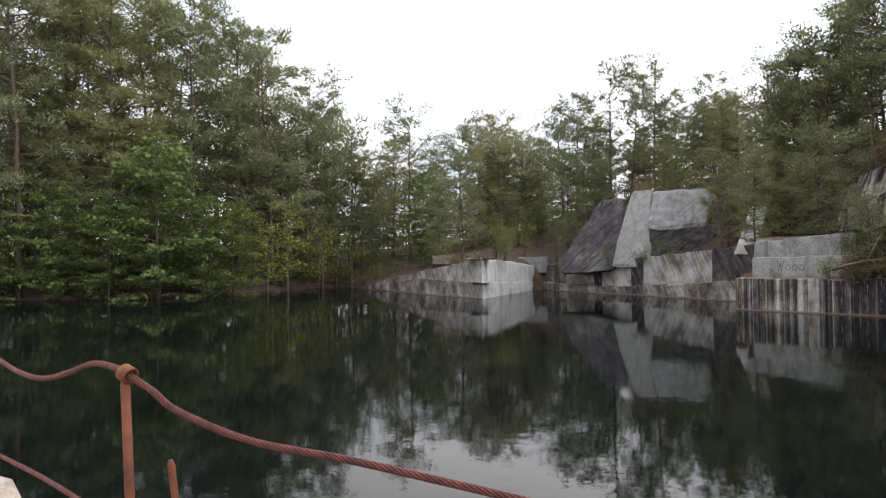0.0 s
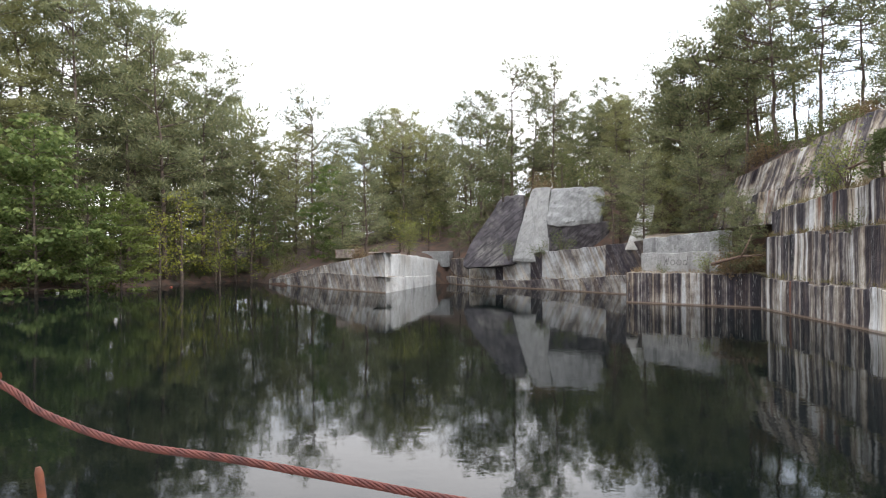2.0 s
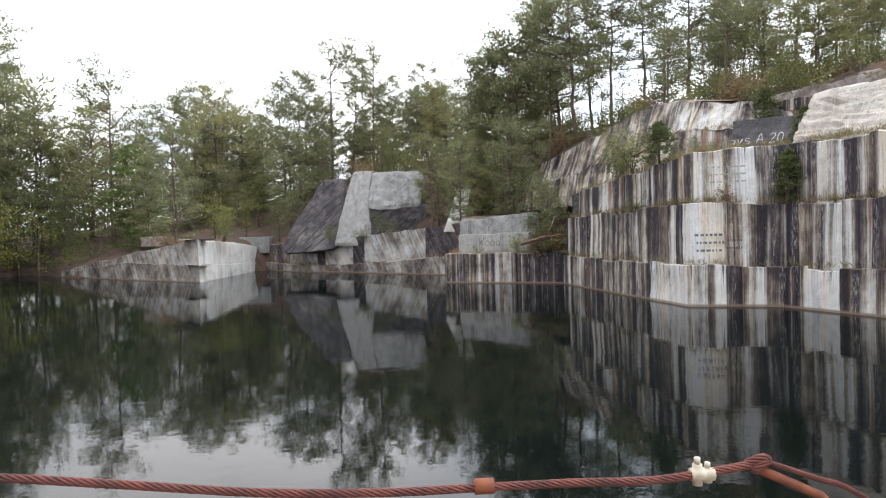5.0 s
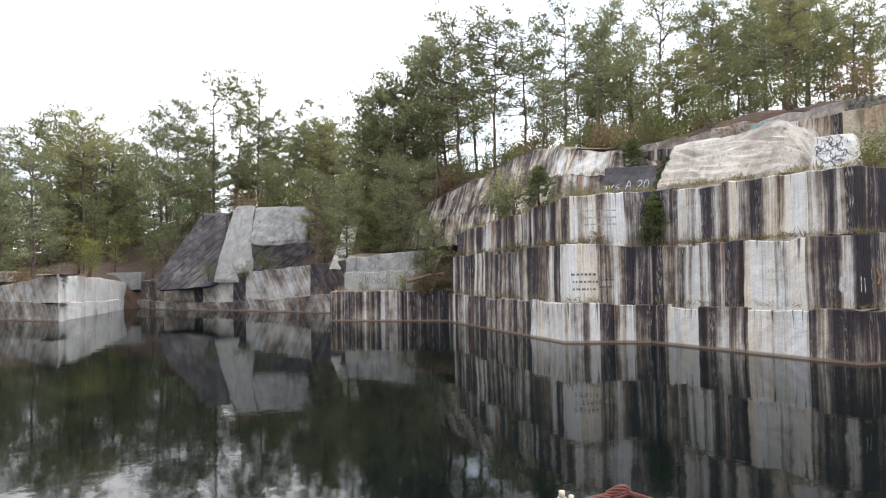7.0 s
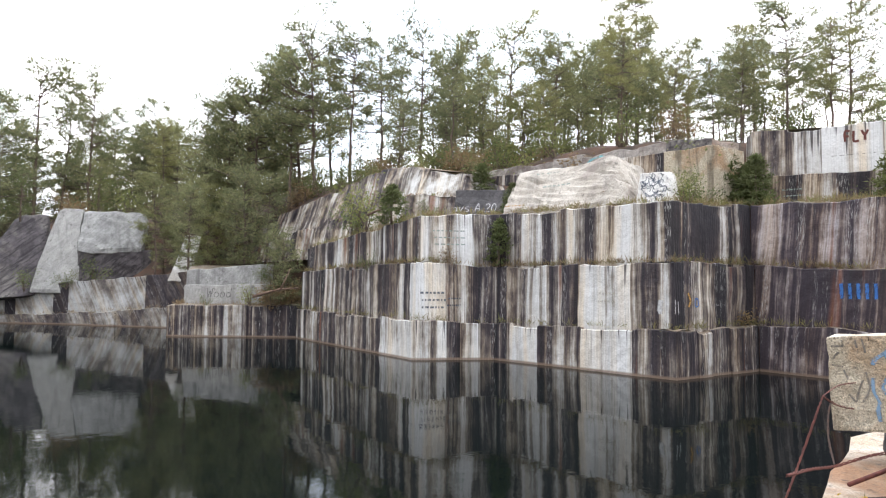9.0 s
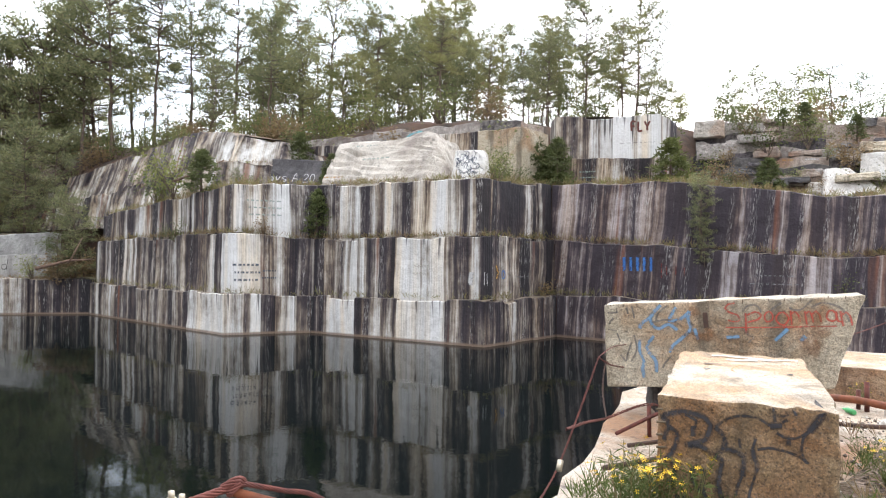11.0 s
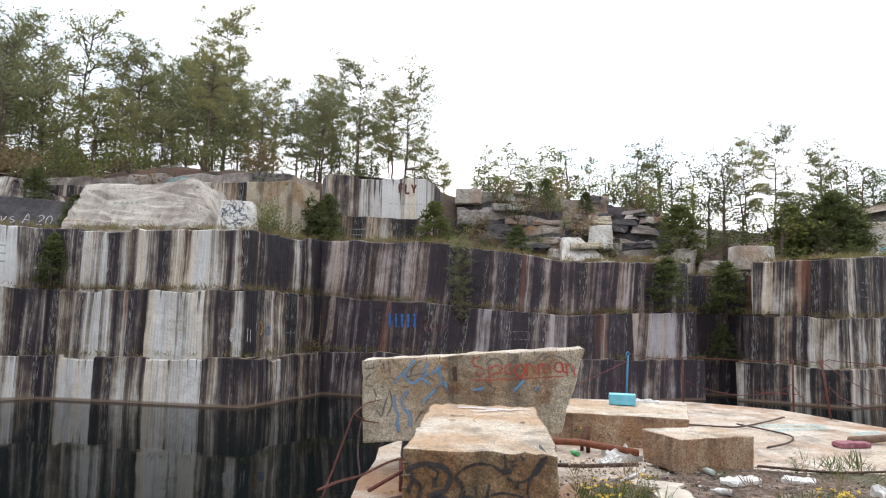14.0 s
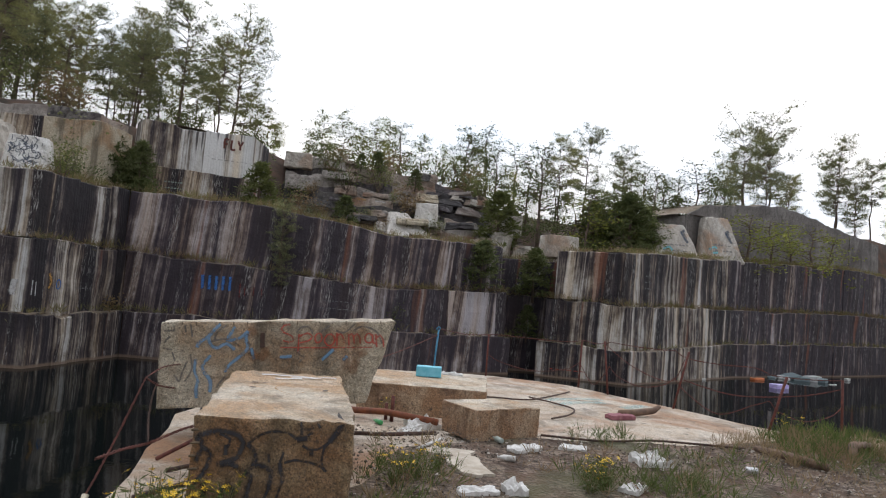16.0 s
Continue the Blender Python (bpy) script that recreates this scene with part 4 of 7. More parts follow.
def leaf_spray(out, at, count, spread, size, rnd, flat=0.5):
    """Loose leaves as small bent quads round a point."""
    verts, faces = out
    for _ in range(count):
        p = at + Vector((rnd.gauss(0, 1) * spread, rnd.gauss(0, 1) * spread, rnd.gauss(0, 1) * spread * flat))
        d = Vector((rnd.uniform(-1, 1), rnd.uniform(-1, 1), rnd.uniform(-0.7, 0.3))).normalized()
        n = Vector((rnd.uniform(-1, 1), rnd.uniform(-1, 1), rnd.uniform(-0.2, 1)))
        side = d.cross(n).normalized()
        l = size * rnd.uniform(0.7, 1.3)
        o = len(verts)
        verts += [p, p + d * l * 0.5 + side * l * 0.32, p + d * l, p + d * l * 0.5 - side * l * 0.32]
        faces.append((o, o + 1, o + 2, o + 3))


def bend(base, tip, rnd, sag=0.0, n=4, jitter=0.03):
    length = (tip - base).length
    pts = []
    for i in range(n + 1):
        f = i / n
        p = base.lerp(tip, f)
        p.z += sag * length * math.sin(math.pi * f)
        if 0 < i < n:
            p += Vector((rnd.gauss(0, 1), rnd.gauss(0, 1), rnd.gauss(0, 0.6))) * length * jitter
        pts.append(p)
    return pts


def puff(out, at, count, spread, length, width, rnd, flat=0.6):
    """A soft cushion of needle sprays round a twig's end."""
    verts, faces = out
    for _ in range(count):
        d = Vector((rnd.gauss(0, 1), rnd.gauss(0, 1), rnd.gauss(0.25, 0.8))).normalized()
        p = at + Vector((d.x, d.y, d.z * flat)) * spread * rnd.random() ** 0.6
        d = (d + Vector((rnd.gauss(0, 0.5), rnd.gauss(0, 0.5), rnd.gauss(0.3, 0.4)))).normalized()
        side = d.cross(Vector((rnd.uniform(-1, 1), rnd.uniform(-1, 1), rnd.uniform(-1, 1)))).normalized() * width * rnd.uniform(0.6, 1.3)
        l = length * rnd.uniform(0.6, 1.25)
        o = len(verts)
        verts += [p - side * 0.5, p + side * 0.5, p + d * l]
        faces.append((o, o + 1, o + 2))


def pine(seed, height=18.0, bare=0.4, reach=3.2, whorls=15, thin=1.0, radius=0.2, sprays=24, cushion=0.5, twigs=4, name="pine_tree", label="tall pine with a bare lower trunk and tufted crown"):
    """A southern pine: a straight stem, rising limbs that fork into twigs, and a rounded crown of needle cushions with gaps."""
    rnd = random.Random(seed)
    root = empty(name, (0, 0, 0), label, "tree", "pines")
    lean = Vector((rnd.gauss(0, 0.025), rnd.gauss(0, 0.025), 0)) * height
    n = 9
    spine = [Vector((lean.x * (i / n) ** 1.5 + rnd.gauss(0, 0.07), lean.y * (i / n) ** 1.5 + rnd.gauss(0, 0.07), height * 0.97 * i / n)) for i in range(n + 1)]
    spine[0] = Vector((0, 0, -0.6))

    def on(f):
        k = min(n - 1, int(f * n))
        return spine[k].lerp(spine[k + 1], f * n - k)

    wood = [tube(spine, [radius * (1 - 0.9 * i / n) for i in range(n + 1)], 7)]
    crown = ([], [])
    bulge = rnd.uniform(0.3, 0.5)
    for w in range(whorls):
        f = bare + (0.985 - bare) * (w + rnd.uniform(-0.5, 0.5)) / whorls
        f = min(max(f, 0.05), 0.985)
        k = min(1.0, max(0.0, (f - bare) / max(0.05, 1 - bare)))
        body = 1 - ((k - bulge) / (1.08 - bulge if k > bulge else bulge + 0.35)) ** 2
        size = reach * (0.18 + 0.95 * math.sqrt(max(0.0, body)))
        for b in range(rnd.choice((2, 3, 3, 4))):
            if rnd.random() > thin:
                continue
            a = rnd.uniform(0, 2 * math.pi)
            r = size * rnd.choice((0.55, 0.8, 0.95, 1.0, 1.2)) * rnd.uniform(0.85, 1.1)
            base = on(f)
            rise = rnd.uniform(-0.15, 0.25) + 0.75 * k
            tip = base + Vector((math.cos(a) * r, math.sin(a) * r, r * rise))
            limb = bend(base, tip, rnd, rnd.uniform(-0.1, 0.02), 3)
            wood.append(tube(limb, [0.055 * (1 - 0.75 * i / 3) * (0.5 + r / reach * 0.6) for i in range(4)], 3, False))
            m = max(2, int(round(twigs * (0.45 + 0.6 * r / reach))))
            for i in range(m):
                g = 0.5 + 0.5 * (i + rnd.random()) / m if i else 1.0
                c = base.lerp(tip, g) + Vector((rnd.gauss(0, 0.2), rnd.gauss(0, 0.2), rnd.gauss(0.08, 0.1))) * (0.3 + r * 0.5)
                size_here = cushion * rnd.uniform(0.65, 1.25)
                puff(crown, c, int(sprays * size_here / cushion), size_here, cushion * 0.75, 0.17 * cushion, rnd)
    puff(crown, spine[-1], sprays * 2, cushion * 0.9, cushion * 0.8, 0.17 * cushion, rnd, 1.0)
    part("trunk", mesh_of("trunk", *join(*wood), True), BARK, root)
    part("crown", mesh_of("crown", *crown), NEEDLES, root)
    return root


def broadleaf(seed, height=9.0, bare=0.2, reach=3.4, leaves=LEAVES, count=7, size=0.3, lobes=46, name="broadleaf_tree", label="leafy green broadleaf tree", layered=False, stem=0.14, bark=BARK):
    rnd = random.Random(seed)
    root = empty(name, (0, 0, 0), label, "tree", "broadleaf trees")
    spine = [Vector((rnd.gauss(0, 0.03) * i, rnd.gauss(0, 0.03) * i, height * 0.92 * i / 6)) for i in range(7)]
    spine[0] = Vector((0, 0, -0.5))
    wood = [tube(spine, [stem * (1 - 0.85 * i / 6) for i in range(7)], 7)]
    crown = ([], [])
    for b in range(lobes):
        f = bare + (1 - bare) * (b + rnd.random()) / lobes
        k = int(min(5, f * 6))
        base = spine[k].lerp(spine[k + 1], f * 6 - k) if f < 0.97 else spine[-1]
        a = rnd.uniform(0, 2 * math.pi)
        g = (f - bare) / (1 - bare)
        r = reach * math.sqrt(max(0.05, 1 - (1.55 * g - 0.62) ** 2)) * rnd.uniform(0.55, 1.1)
        tip = base + Vector((math.cos(a) * r, math.sin(a) * r, r * rnd.uniform(-0.1, 0.45)))
        limb = bend(base, tip, rnd, 0.05)
        wood.append(tube(limb, [0.04 * (1 - 0.8 * i / 4) for i in range(5)], 4, False))
        m = max(2, int(r * 2.4))
        for i in range(m):
            p = base.lerp(tip, 0.3 + 0.7 * (i + rnd.random()) / m)
            leaf_spray(crown, p, count, 0.2 + 0.04 * r, size, rnd, 0.28 if layered else 0.7)
    part("trunk", mesh_of("trunk", *join(*wood), True), bark, root)
    part("crown", mesh_of("crown", *crown), leaves, root)
    return root


def cedar(seed, height=3.0, reach=0.95, label="dense dark green young cedar on a ledge", name="cedar_tree"):
    rnd = random.Random(seed)
    root = empty(name, (0, 0, 0), label, "tree", "ledge cedars")
    part("trunk", mesh_of("trunk", *tube([(0, 0, -0.2), (0.03, 0, height * 0.5), (0, 0.02, height * 0.95)], [0.06, 0.04, 0.01], 6), True), BARK, root)
    crown = ([], [])
    for b in range(150):
        f = rnd.random() ** 0.8
        r = reach * (1 - f) ** 0.6 * rnd.uniform(0.4, 1.1) * (1 if f > 0.12 else 0.7)
        a = rnd.uniform(0, 2 * math.pi)
        p = Vector((math.cos(a) * r, math.sin(a) * r, height * (0.04 + 0.96 * f)))
        blade_burst(crown, p, 13, 0.27, 0.05, rnd, 0.7)
    part("crown", mesh_of("crown", *crown), CEDAR, root)
    return root


def shrub(seed, height=1.4, leaves=LEAVES, label="low leafy bush on the rocks", size=0.085, name="shrub", count=66):
    rnd = random.Random(seed)
    root = empty(name, (0, 0, 0), label, "shrub", "shrubs")
    wood, crown = [], ([], [])
    for b in range(9):
        a, r = rnd.uniform(0, 6.28), height * rnd.uniform(0.2, 0.65)
        tip = Vector((math.cos(a) * r, math.sin(a) * r, height * rnd.uniform(0.5, 1.0)))
        limb = bend(Vector((0, 0, -0.1)), tip, rnd, 0.08)
        wood.append(tube(limb, [0.018, 0.015, 0.012, 0.009, 0.005], 4, False))
        for g in (0.45, 0.6, 0.75, 0.9, 1.0):
            leaf_spray(crown, limb[0].lerp(tip, g), count // 5, 0.16 * height ** 0.5, size, rnd, 0.8)
    part("stem", mesh_of("stem", *join(*wood), True), BARK, root, kind="stuff")
    part("foliage", mesh_of("foliage", *crown), leaves, root)
    return root


def plant(kind_list, places, rnd, base_height, lower=0.15, ground_at=None):
    """Sets copies of the given kinds at (x, y, height), on the ground."""
    for x, y, h in places:
        ob = rnd.choice(kind_list)
        z = ground_height(x, y) if ground_at is None else ground_at
        s = h / base_height
        copy_thing(ob, pose(x, y, z - lower, 0, 0, rnd.uniform(0, 360)) @ Matrix.Diagonal((s * rnd.uniform(0.92, 1.1), s * rnd.uniform(0.92, 1.1), s, 1)))


def discard(obs):
    for ob in obs:
        for o in (*ob.children_recursive, ob):
            bpy.data.objects.remove(o)


PINES_SHORE = [(-48.1, 61.8, 38.1), (-40.9, 62.1, 35.1), (-40.8, 69.2, 36.6), (-35.2, 67.8, 33.0), (-34.9, 76.8, 35.2), (-28.5, 73.0, 33.1), (-25.2, 78.4, 31.8), (-20.9, 77.6, 30.4), (-18.4, 84.4, 26.9), (-16.4, 88.9, 23.2), (-13.6, 93.4, 18.1), (-48.9, 78.3, 35.3), (-41.5, 84.7, 32.3), (-32.0, 89.8, 31.7), (-52.3, 73.6, 41.3), (-41.9, 75.5, 33.1), (-34.7, 83.4, 32.9), (-25.9, 88.7, 28.8)]
PINES_MIDDLE = [(-5.1, 82.2, 19.4), (-7.7, 90.1, 17.1), (-3.0, 90.3, 14.9), (1.2, 88.4, 16.8), (4.1, 92.3, 17.7), (6.6, 86.2, 18.3), (10.0, 91.9, 13.3), (12.4, 89.5, 13.0), (-1.2, 96.4, 12.2), (-10.7, 95.8, 14.6), (13.7, 79.2, 14.3)]
PINES_HILL = [(14.6, 75.0, 15.6), (18.1, 74.2, 16.8), (21.5, 77.5, 13.8), (22.9, 73.9, 14.4), (26.1, 76.0, 11.3), (26.9, 67.2, 11.7), (26.6, 71.6, 8.8), (27.4, 62.6, 8.8), (27.1, 56.1, 10.8), (28.0, 53.5, 13.4), (28.5, 50.9, 15.2), (30.2, 49.9, 13.0), (30.9, 47.1, 12.0), (27.2, 84.1, 11.1), (19.5, 88.3, 12.5), (31.8, 76.0, 8.7), (33.5, 66.4, 9.5)]
PINES_TOP = [(27.8, 53.6, 12.7), (27.7, 49.1, 16.8), (29.2, 45.9, 13.1), (29.7, 43.2, 14.3), (31.9, 41.6, 12.7), (35.2, 41.5, 12.1), (36.2, 37.9, 12.6), (36.6, 34.6, 11.7), (40.3, 35.0, 11.8), (39.3, 31.5, 11.5), (40.7, 29.7, 9.7), (44.3, 29.8, 9.8), (44.5, 27.6, 9.9), (43.8, 24.8, 9.8), (46.7, 23.6, 9.0), (49.4, 22.7, 7.9), (33.3, 55.1, 12.1), (36.6, 50.5, 13.2), (41.6, 46.5, 12.5), (43.2, 42.2, 12.5), (46.4, 38.6, 11.2), (49.5, 34.5, 10.2), (51.9, 30.9, 9.8)]
PINES_BACK = [(39.2, 20.8, 11.9), (40.7, 24.3, 8.9), (38.1, 26.4, 9.3), (45.8, 29.4, 9.7), (44.3, 19.6, 9.0), (44.9, 18.0, 7.5), (47.4, 17.1, 8.3), (47.0, 11.7, 7.0), (51.3, 10.7, 6.2), (51.6, 8.7, 5.5), (50.8, 24.6, 9.0), (52.4, 14.6, 7.6)]
TREES_RIGHT = [(52.3, 3.1, 6.8), (54.4, 1.8, 6.3), (52.4, -0.7, 6.8), (54.3, -3.4, 6.3), (51.9, -7.0, 6.5), (53.7, -8.8, 6.8), (53.2, -11.2, 6.1), (49.3, -17.6, 3.9), (48.3, -20.3, 5.3), (49.5, -22.4, 4.6), (58.6, -14.7, 4.5), (50.1, 5.4, 3.9), (49.8, 8.0, 4.5)]
TREES_FAR = [(53.7, -17.3, 6.1), (55.4, -24.0, 6.4), (62.4, -36.7, 8.6), (61.2, -38.7, 9.1), (61.9, -41.2, 7.5), (61.1, -45.8, 7.8), (60.0, -47.1, 6.9), (58.2, -22.6, 5.4), (56.3, -26.8, 5.7), (61.0, -52.3, 8.3)]

trnd = random.Random(77)
tall = [pine(s, 26.0, b, 3.5, 27, 0.9, 0.24, 26, 0.66, 6) for s, b in ((1, 0.3), (2, 0.22), (3, 0.38), (4, 0.28))]
hill = [pine(s, 14.0, b, 2.35, 18, 0.9, 0.15, 23, 0.45, 6) for s, b in ((11, 0.4), (12, 0.3), (13, 0.46), (14, 0.34), (15, 0.52))]
full = [pine(s, 15.0, 0.08, 2.6, 24, 0.95, 0.17, 19, 0.52, 5, label="bushy green pine clothed almost to the ground") for s in (21, 22, 23)]
dense = [pine(s, 15.0, 0.03, 3.3, 20, 1.0, 0.17, 9, 0.95, 4, label="green pine in the depth of the wood") for s in (25, 26)]
sparse = [pine(s, 12.0, 0.42, 1.7, 12, 0.7, 0.11, 18, 0.38, 4, label="slender sparse pine with thin open branches") for s in (31, 32)]
big_leaf = [broadleaf(s, 14.0, 0.06, 4.4, SHORE_LEAVES, 11, 0.36, 70, layered=True) for s in (41, 42)]
small_leaf = [broadleaf(s, 8.0, 0.12, 2.5, LEAVES, 15, 0.16, 40) for s in (43, 44)]
yellow_leaf = [broadleaf(s, 8.0, 0.2, 2.4, YELLOW_LEAVES, 6, 0.2, 30, label="yellowing broadleaf tree with light foliage") for s in (45, 46)]
airy = [broadleaf(s, 7.0, 0.22, 1.75, YELLOW_LEAVES if s == 48 else AIRY_LEAVES, 19, 0.14, 44, name="sapling", label="small airy tree with sparse leaves", stem=0.07, bark=PALE_BARK) for s in (47, 48, 49)]
cedars = [cedar(s) for s in (51, 52)]
bushes = [shrub(s) for s in (61, 62)]
dry_bushes = [shrub(63, 1.2, DRY_GRASS, "dry brown scrub on the rocks", 0.1), shrub(64, 1.3, AIRY_LEAVES, "yellow-green scrub on the rocks", 0.08)]

plant(tall, PINES_SHORE, trnd, 26.0)
plant(full + hill[:2], PINES_MIDDLE, trnd, 15.0)
plant(full + full + hill[:2], PINES_HILL, trnd, 14.2)
plant(hill[:3] + full[:1], PINES_TOP, trnd, 14.2)
plant(hill + full[:1], PINES_BACK, trnd, 14.2)
plant(airy + small_leaf, TREES_RIGHT, trnd, 7.4)
plant(airy + hill[1:2] + hill[3:4], TREES_FAR, trnd, 10.0)

# the leafy trees along the shore, and the young growth under the pines
plant(big_leaf, [(-27.4, 61.6, 17.0), (-31.5, 60.5, 11.0), (-36.5, 60.5, 12.0), (-22.0, 66.5, 10.5), (-42.0, 60.0, 12.0), (-24.0, 63.8, 11.0), (-30.0, 66.0, 15.0)], trnd, 14.0)
plant(yellow_leaf, [(-18.0, 72.5, 11.5), (-19.5, 70.0, 9.0), (-15.2, 78.0, 9.0), (-16.0, 80.0, 10.0), (-12.0, 80.0, 8.0), (-45.0, 63.0, 12.0)], trnd, 8.0)
plant(small_leaf, [(-14.5, 84.0, 10.0), (-12.0, 88.0, 9.0), (-38.5, 64.5, 9.0), (-26.0, 70.0, 8.0), (-20.0, 78.0, 9.0), (-9.0, 80.0, 8.0), (-10, 84, 9), (-33, 66, 8)], trnd, 8.0)
for _ in range(54):                      # second rank that closes the wood on the shore
    a, r = radians(trnd.uniform(-9, 42)), trnd.uniform(88, 112)
    plant(dense, [(-r * math.sin(a), r * math.cos(a), trnd.uniform(11, 16) if a < radians(8) else trnd.uniform(15, 23))], trnd, 15.5)
for _ in range(22):                      # the depth of the wood behind the leafy trees
    a, r = radians(trnd.uniform(20, 43)), trnd.uniform(74, 88)
    plant(dense, [(-r * math.sin(a), r * math.cos(a), trnd.uniform(7, 13))], trnd, 15.0)
for _ in range(24):                      # and on the hill in the middle
    a, r = radians(trnd.uniform(-31, -2)), trnd.uniform(1.22, 1.6)
    v = float(np.interp(-math.degrees(a), -KEY_TABLE[:, 0], KEY_TABLE[:, 5]))
    plant(dense + full[:1], [(-v * r * math.sin(a), v * r * math.cos(a), trnd.uniform(6, 10))], trnd, 15.0)
for _ in range(44):
    a, r = radians(trnd.uniform(-13, 42)), trnd.uniform(1.04, 1.22)
    v = float(np.interp(-math.degrees(a), -KEY_TABLE[:, 0], KEY_TABLE[:, 3])) * r
    plant(small_leaf + full + yellow_leaf[:1] + big_leaf[:1], [(-v * math.sin(a), v * math.cos(a), trnd.uniform(4, 9))], trnd, 11.0)
for _ in range(30):                     # young growth on the hill behind the cliffs
    a, r = radians(trnd.uniform(-78, -13)), trnd.uniform(1.04, 1.35)
    v = float(np.interp(-math.degrees(a), -KEY_TABLE[:, 0], KEY_TABLE[:, 5]))
    plant(hill + small_leaf + full, [(-v * r * math.sin(a), v * r * math.cos(a), trnd.uniform(3.5, 7.5))], trnd, 11.0)
for _ in range(16):                      # the wood farther back
    a, r = radians(trnd.uniform(-74, -13)), trnd.uniform(1.5, 2.1)
    v = float(np.interp(-math.degrees(a), -KEY_TABLE[:, 0], KEY_TABLE[:, 5]))
    plant(dense, [(-v * r * math.sin(a), v * r * math.cos(a), trnd.uniform(6, 9))], trnd, 14.0)
wood_rnd = random.Random(404)
plant(tall, [(-43.0, 68.0, 28.0), (-49.0, 64.0, 28.0)], wood_rnd, 26.0)
for _ in range(20):                      # low growth that fills the wood over the main cliff
    a, r = radians(wood_rnd.uniform(-68, -27)), wood_rnd.uniform(1.15, 1.45)
    v = float(np.interp(-math.degrees(a), -KEY_TABLE[:, 0], KEY_TABLE[:, 5]))
    plant(dense, [(-v * r * math.sin(a), v * r * math.cos(a), wood_rnd.uniform(3.5, 6.0))], wood_rnd, 15.0)
for _ in range(70):                      # bushes along the rim
    a = radians(trnd.uniform(-128, -13))
    v = float(np.interp(-math.degrees(a), -KEY_TABLE[:, 0], KEY_TABLE[:, 5])) + trnd.uniform(-3.0, 2.0)
    plant(bushes + dry_bushes + bushes, [(-v * math.sin(a), v * math.cos(a), trnd.uniform(0.9, 2.2))], trnd, 1.3)
for _ in range(60):                      # scrub along the wooded shore
    a = radians(trnd.uniform(-1, 42))
    v = float(np.interp(-math.degrees(a), -KEY_TABLE[:, 0], KEY_TABLE[:, 3])) + trnd.uniform(-1.0, 6.0)
    plant(bushes + dry_bushes + bushes, [(-v * math.sin(a), v * math.cos(a), trnd.uniform(0.8, 2.6))], trnd, 1.3)

# trees and mounds of bushes on the right-hand terraces
plant(airy + small_leaf, [(48.2, 4.3, 6.2), (47.4, 0.5, 5.9), (50.4, -1.5, 6.0), (46.2, -4.5, 4.5), (49.0, -6.4, 6.3), (46.6, -8.4, 5.2), (45.1, 4.9, 2.6), (47.5, 9.0, 4.3), (44.4, -0.6, 3.3), (47.4, -9.9, 4.6)], trnd, 8.2)
plant(small_leaf, [(38.2, -9.6, 6.8), (40.3, -9.3, 4.9), (40.9, -11.3, 4.7), (44.0, -17.6, 5.0), (44.3, -19.4, 5.1), (42.8, -20.3, 4.7), (42.2, -21.4, 6.8), (42.6, -22.8, 6.2), (43.9, -15.0, 4.1), (41.6, -15.4, 3.4)], trnd, 8.0)
plant(hill, [(53.8, -31.6, 7.0), (53.7, -33.6, 7.7), (53.6, -35.6, 5.1), (59.5, -44.5, 7.8), (58.5, -45.8, 5.7), (58.5, -47.5, 7.5)], trnd, 13.0)
for x, y, h in [(36.3, -11.2, 2.6), (36.9, -12.5, 3.2), (36.1, -13.6, 3.1), (36.6, -14.9, 2.8), (37.1, -15.8, 2.5), (40.8, -26.0, 3.2), (41.8, -28.1, 3.2), (43.1, -30.6, 3.2), (44.9, -33.2, 3.2), (36.5, -8.0, 2.2), (35.4, -11.6, 2.7), (39.4, -23.5, 3.2)]:
    s = h / 6.0
    copy_thing(trnd.choice(small_leaf + yellow_leaf[:1]), pose(x, y, max(6.0, ground_height(x, y)) - 0.2 - 0.12 * h, 0, 0, trnd.uniform(0, 360)) @ Matrix.Diagonal((s * 1.7, s * 1.7, s * 1.15, 1)))
for _ in range(46):                      # the depth of the wood on the middle hill
    a, r = radians(trnd.uniform(-33, 0)), trnd.uniform(1.08, 1.3)
    v = float(np.interp(-math.degrees(a), -KEY_TABLE[:, 0], KEY_TABLE[:, 5]))
    plant(dense, [(-v * r * math.sin(a), v * r * math.cos(a), trnd.uniform(5, 8.5))], trnd, 15.0)
for _ in range(18):                      # scrub and cedars on the broken ledges
    y = trnd.uniform(-7.0, 4.5)
    d = trnd.uniform(0.3, 4.2)
    x, h = 33.5 + 0.19 * (0.5 - y) + d, trnd.uniform(0.7, 1.7)
    ob = trnd.choice(bushes + dry_bushes + dry_bushes + cedars)
    k = h / (3.0 if ob in cedars else 1.3)
    copy_thing(ob, pose(x, y, 5.8 + 1.19 * d, 0, 0, trnd.uniform(0, 360)) @ Matrix.Diagonal((k * (1.6 if ob in cedars else 1.0), k * (1.6 if ob in cedars else 1.0), k, 1)))
for _ in range(16):                      # branches hanging low over the wooded shore
    a = radians(trnd.uniform(10, 42))
    v = float(np.interp(-math.degrees(a), -KEY_TABLE[:, 0], KEY_TABLE[:, 3])) + trnd.uniform(-1.2, 0.8)
    plant(small_leaf, [(-v * math.sin(a), v * math.cos(a), trnd.uniform(3, 5.5))], trnd, 8.0, 0.4)
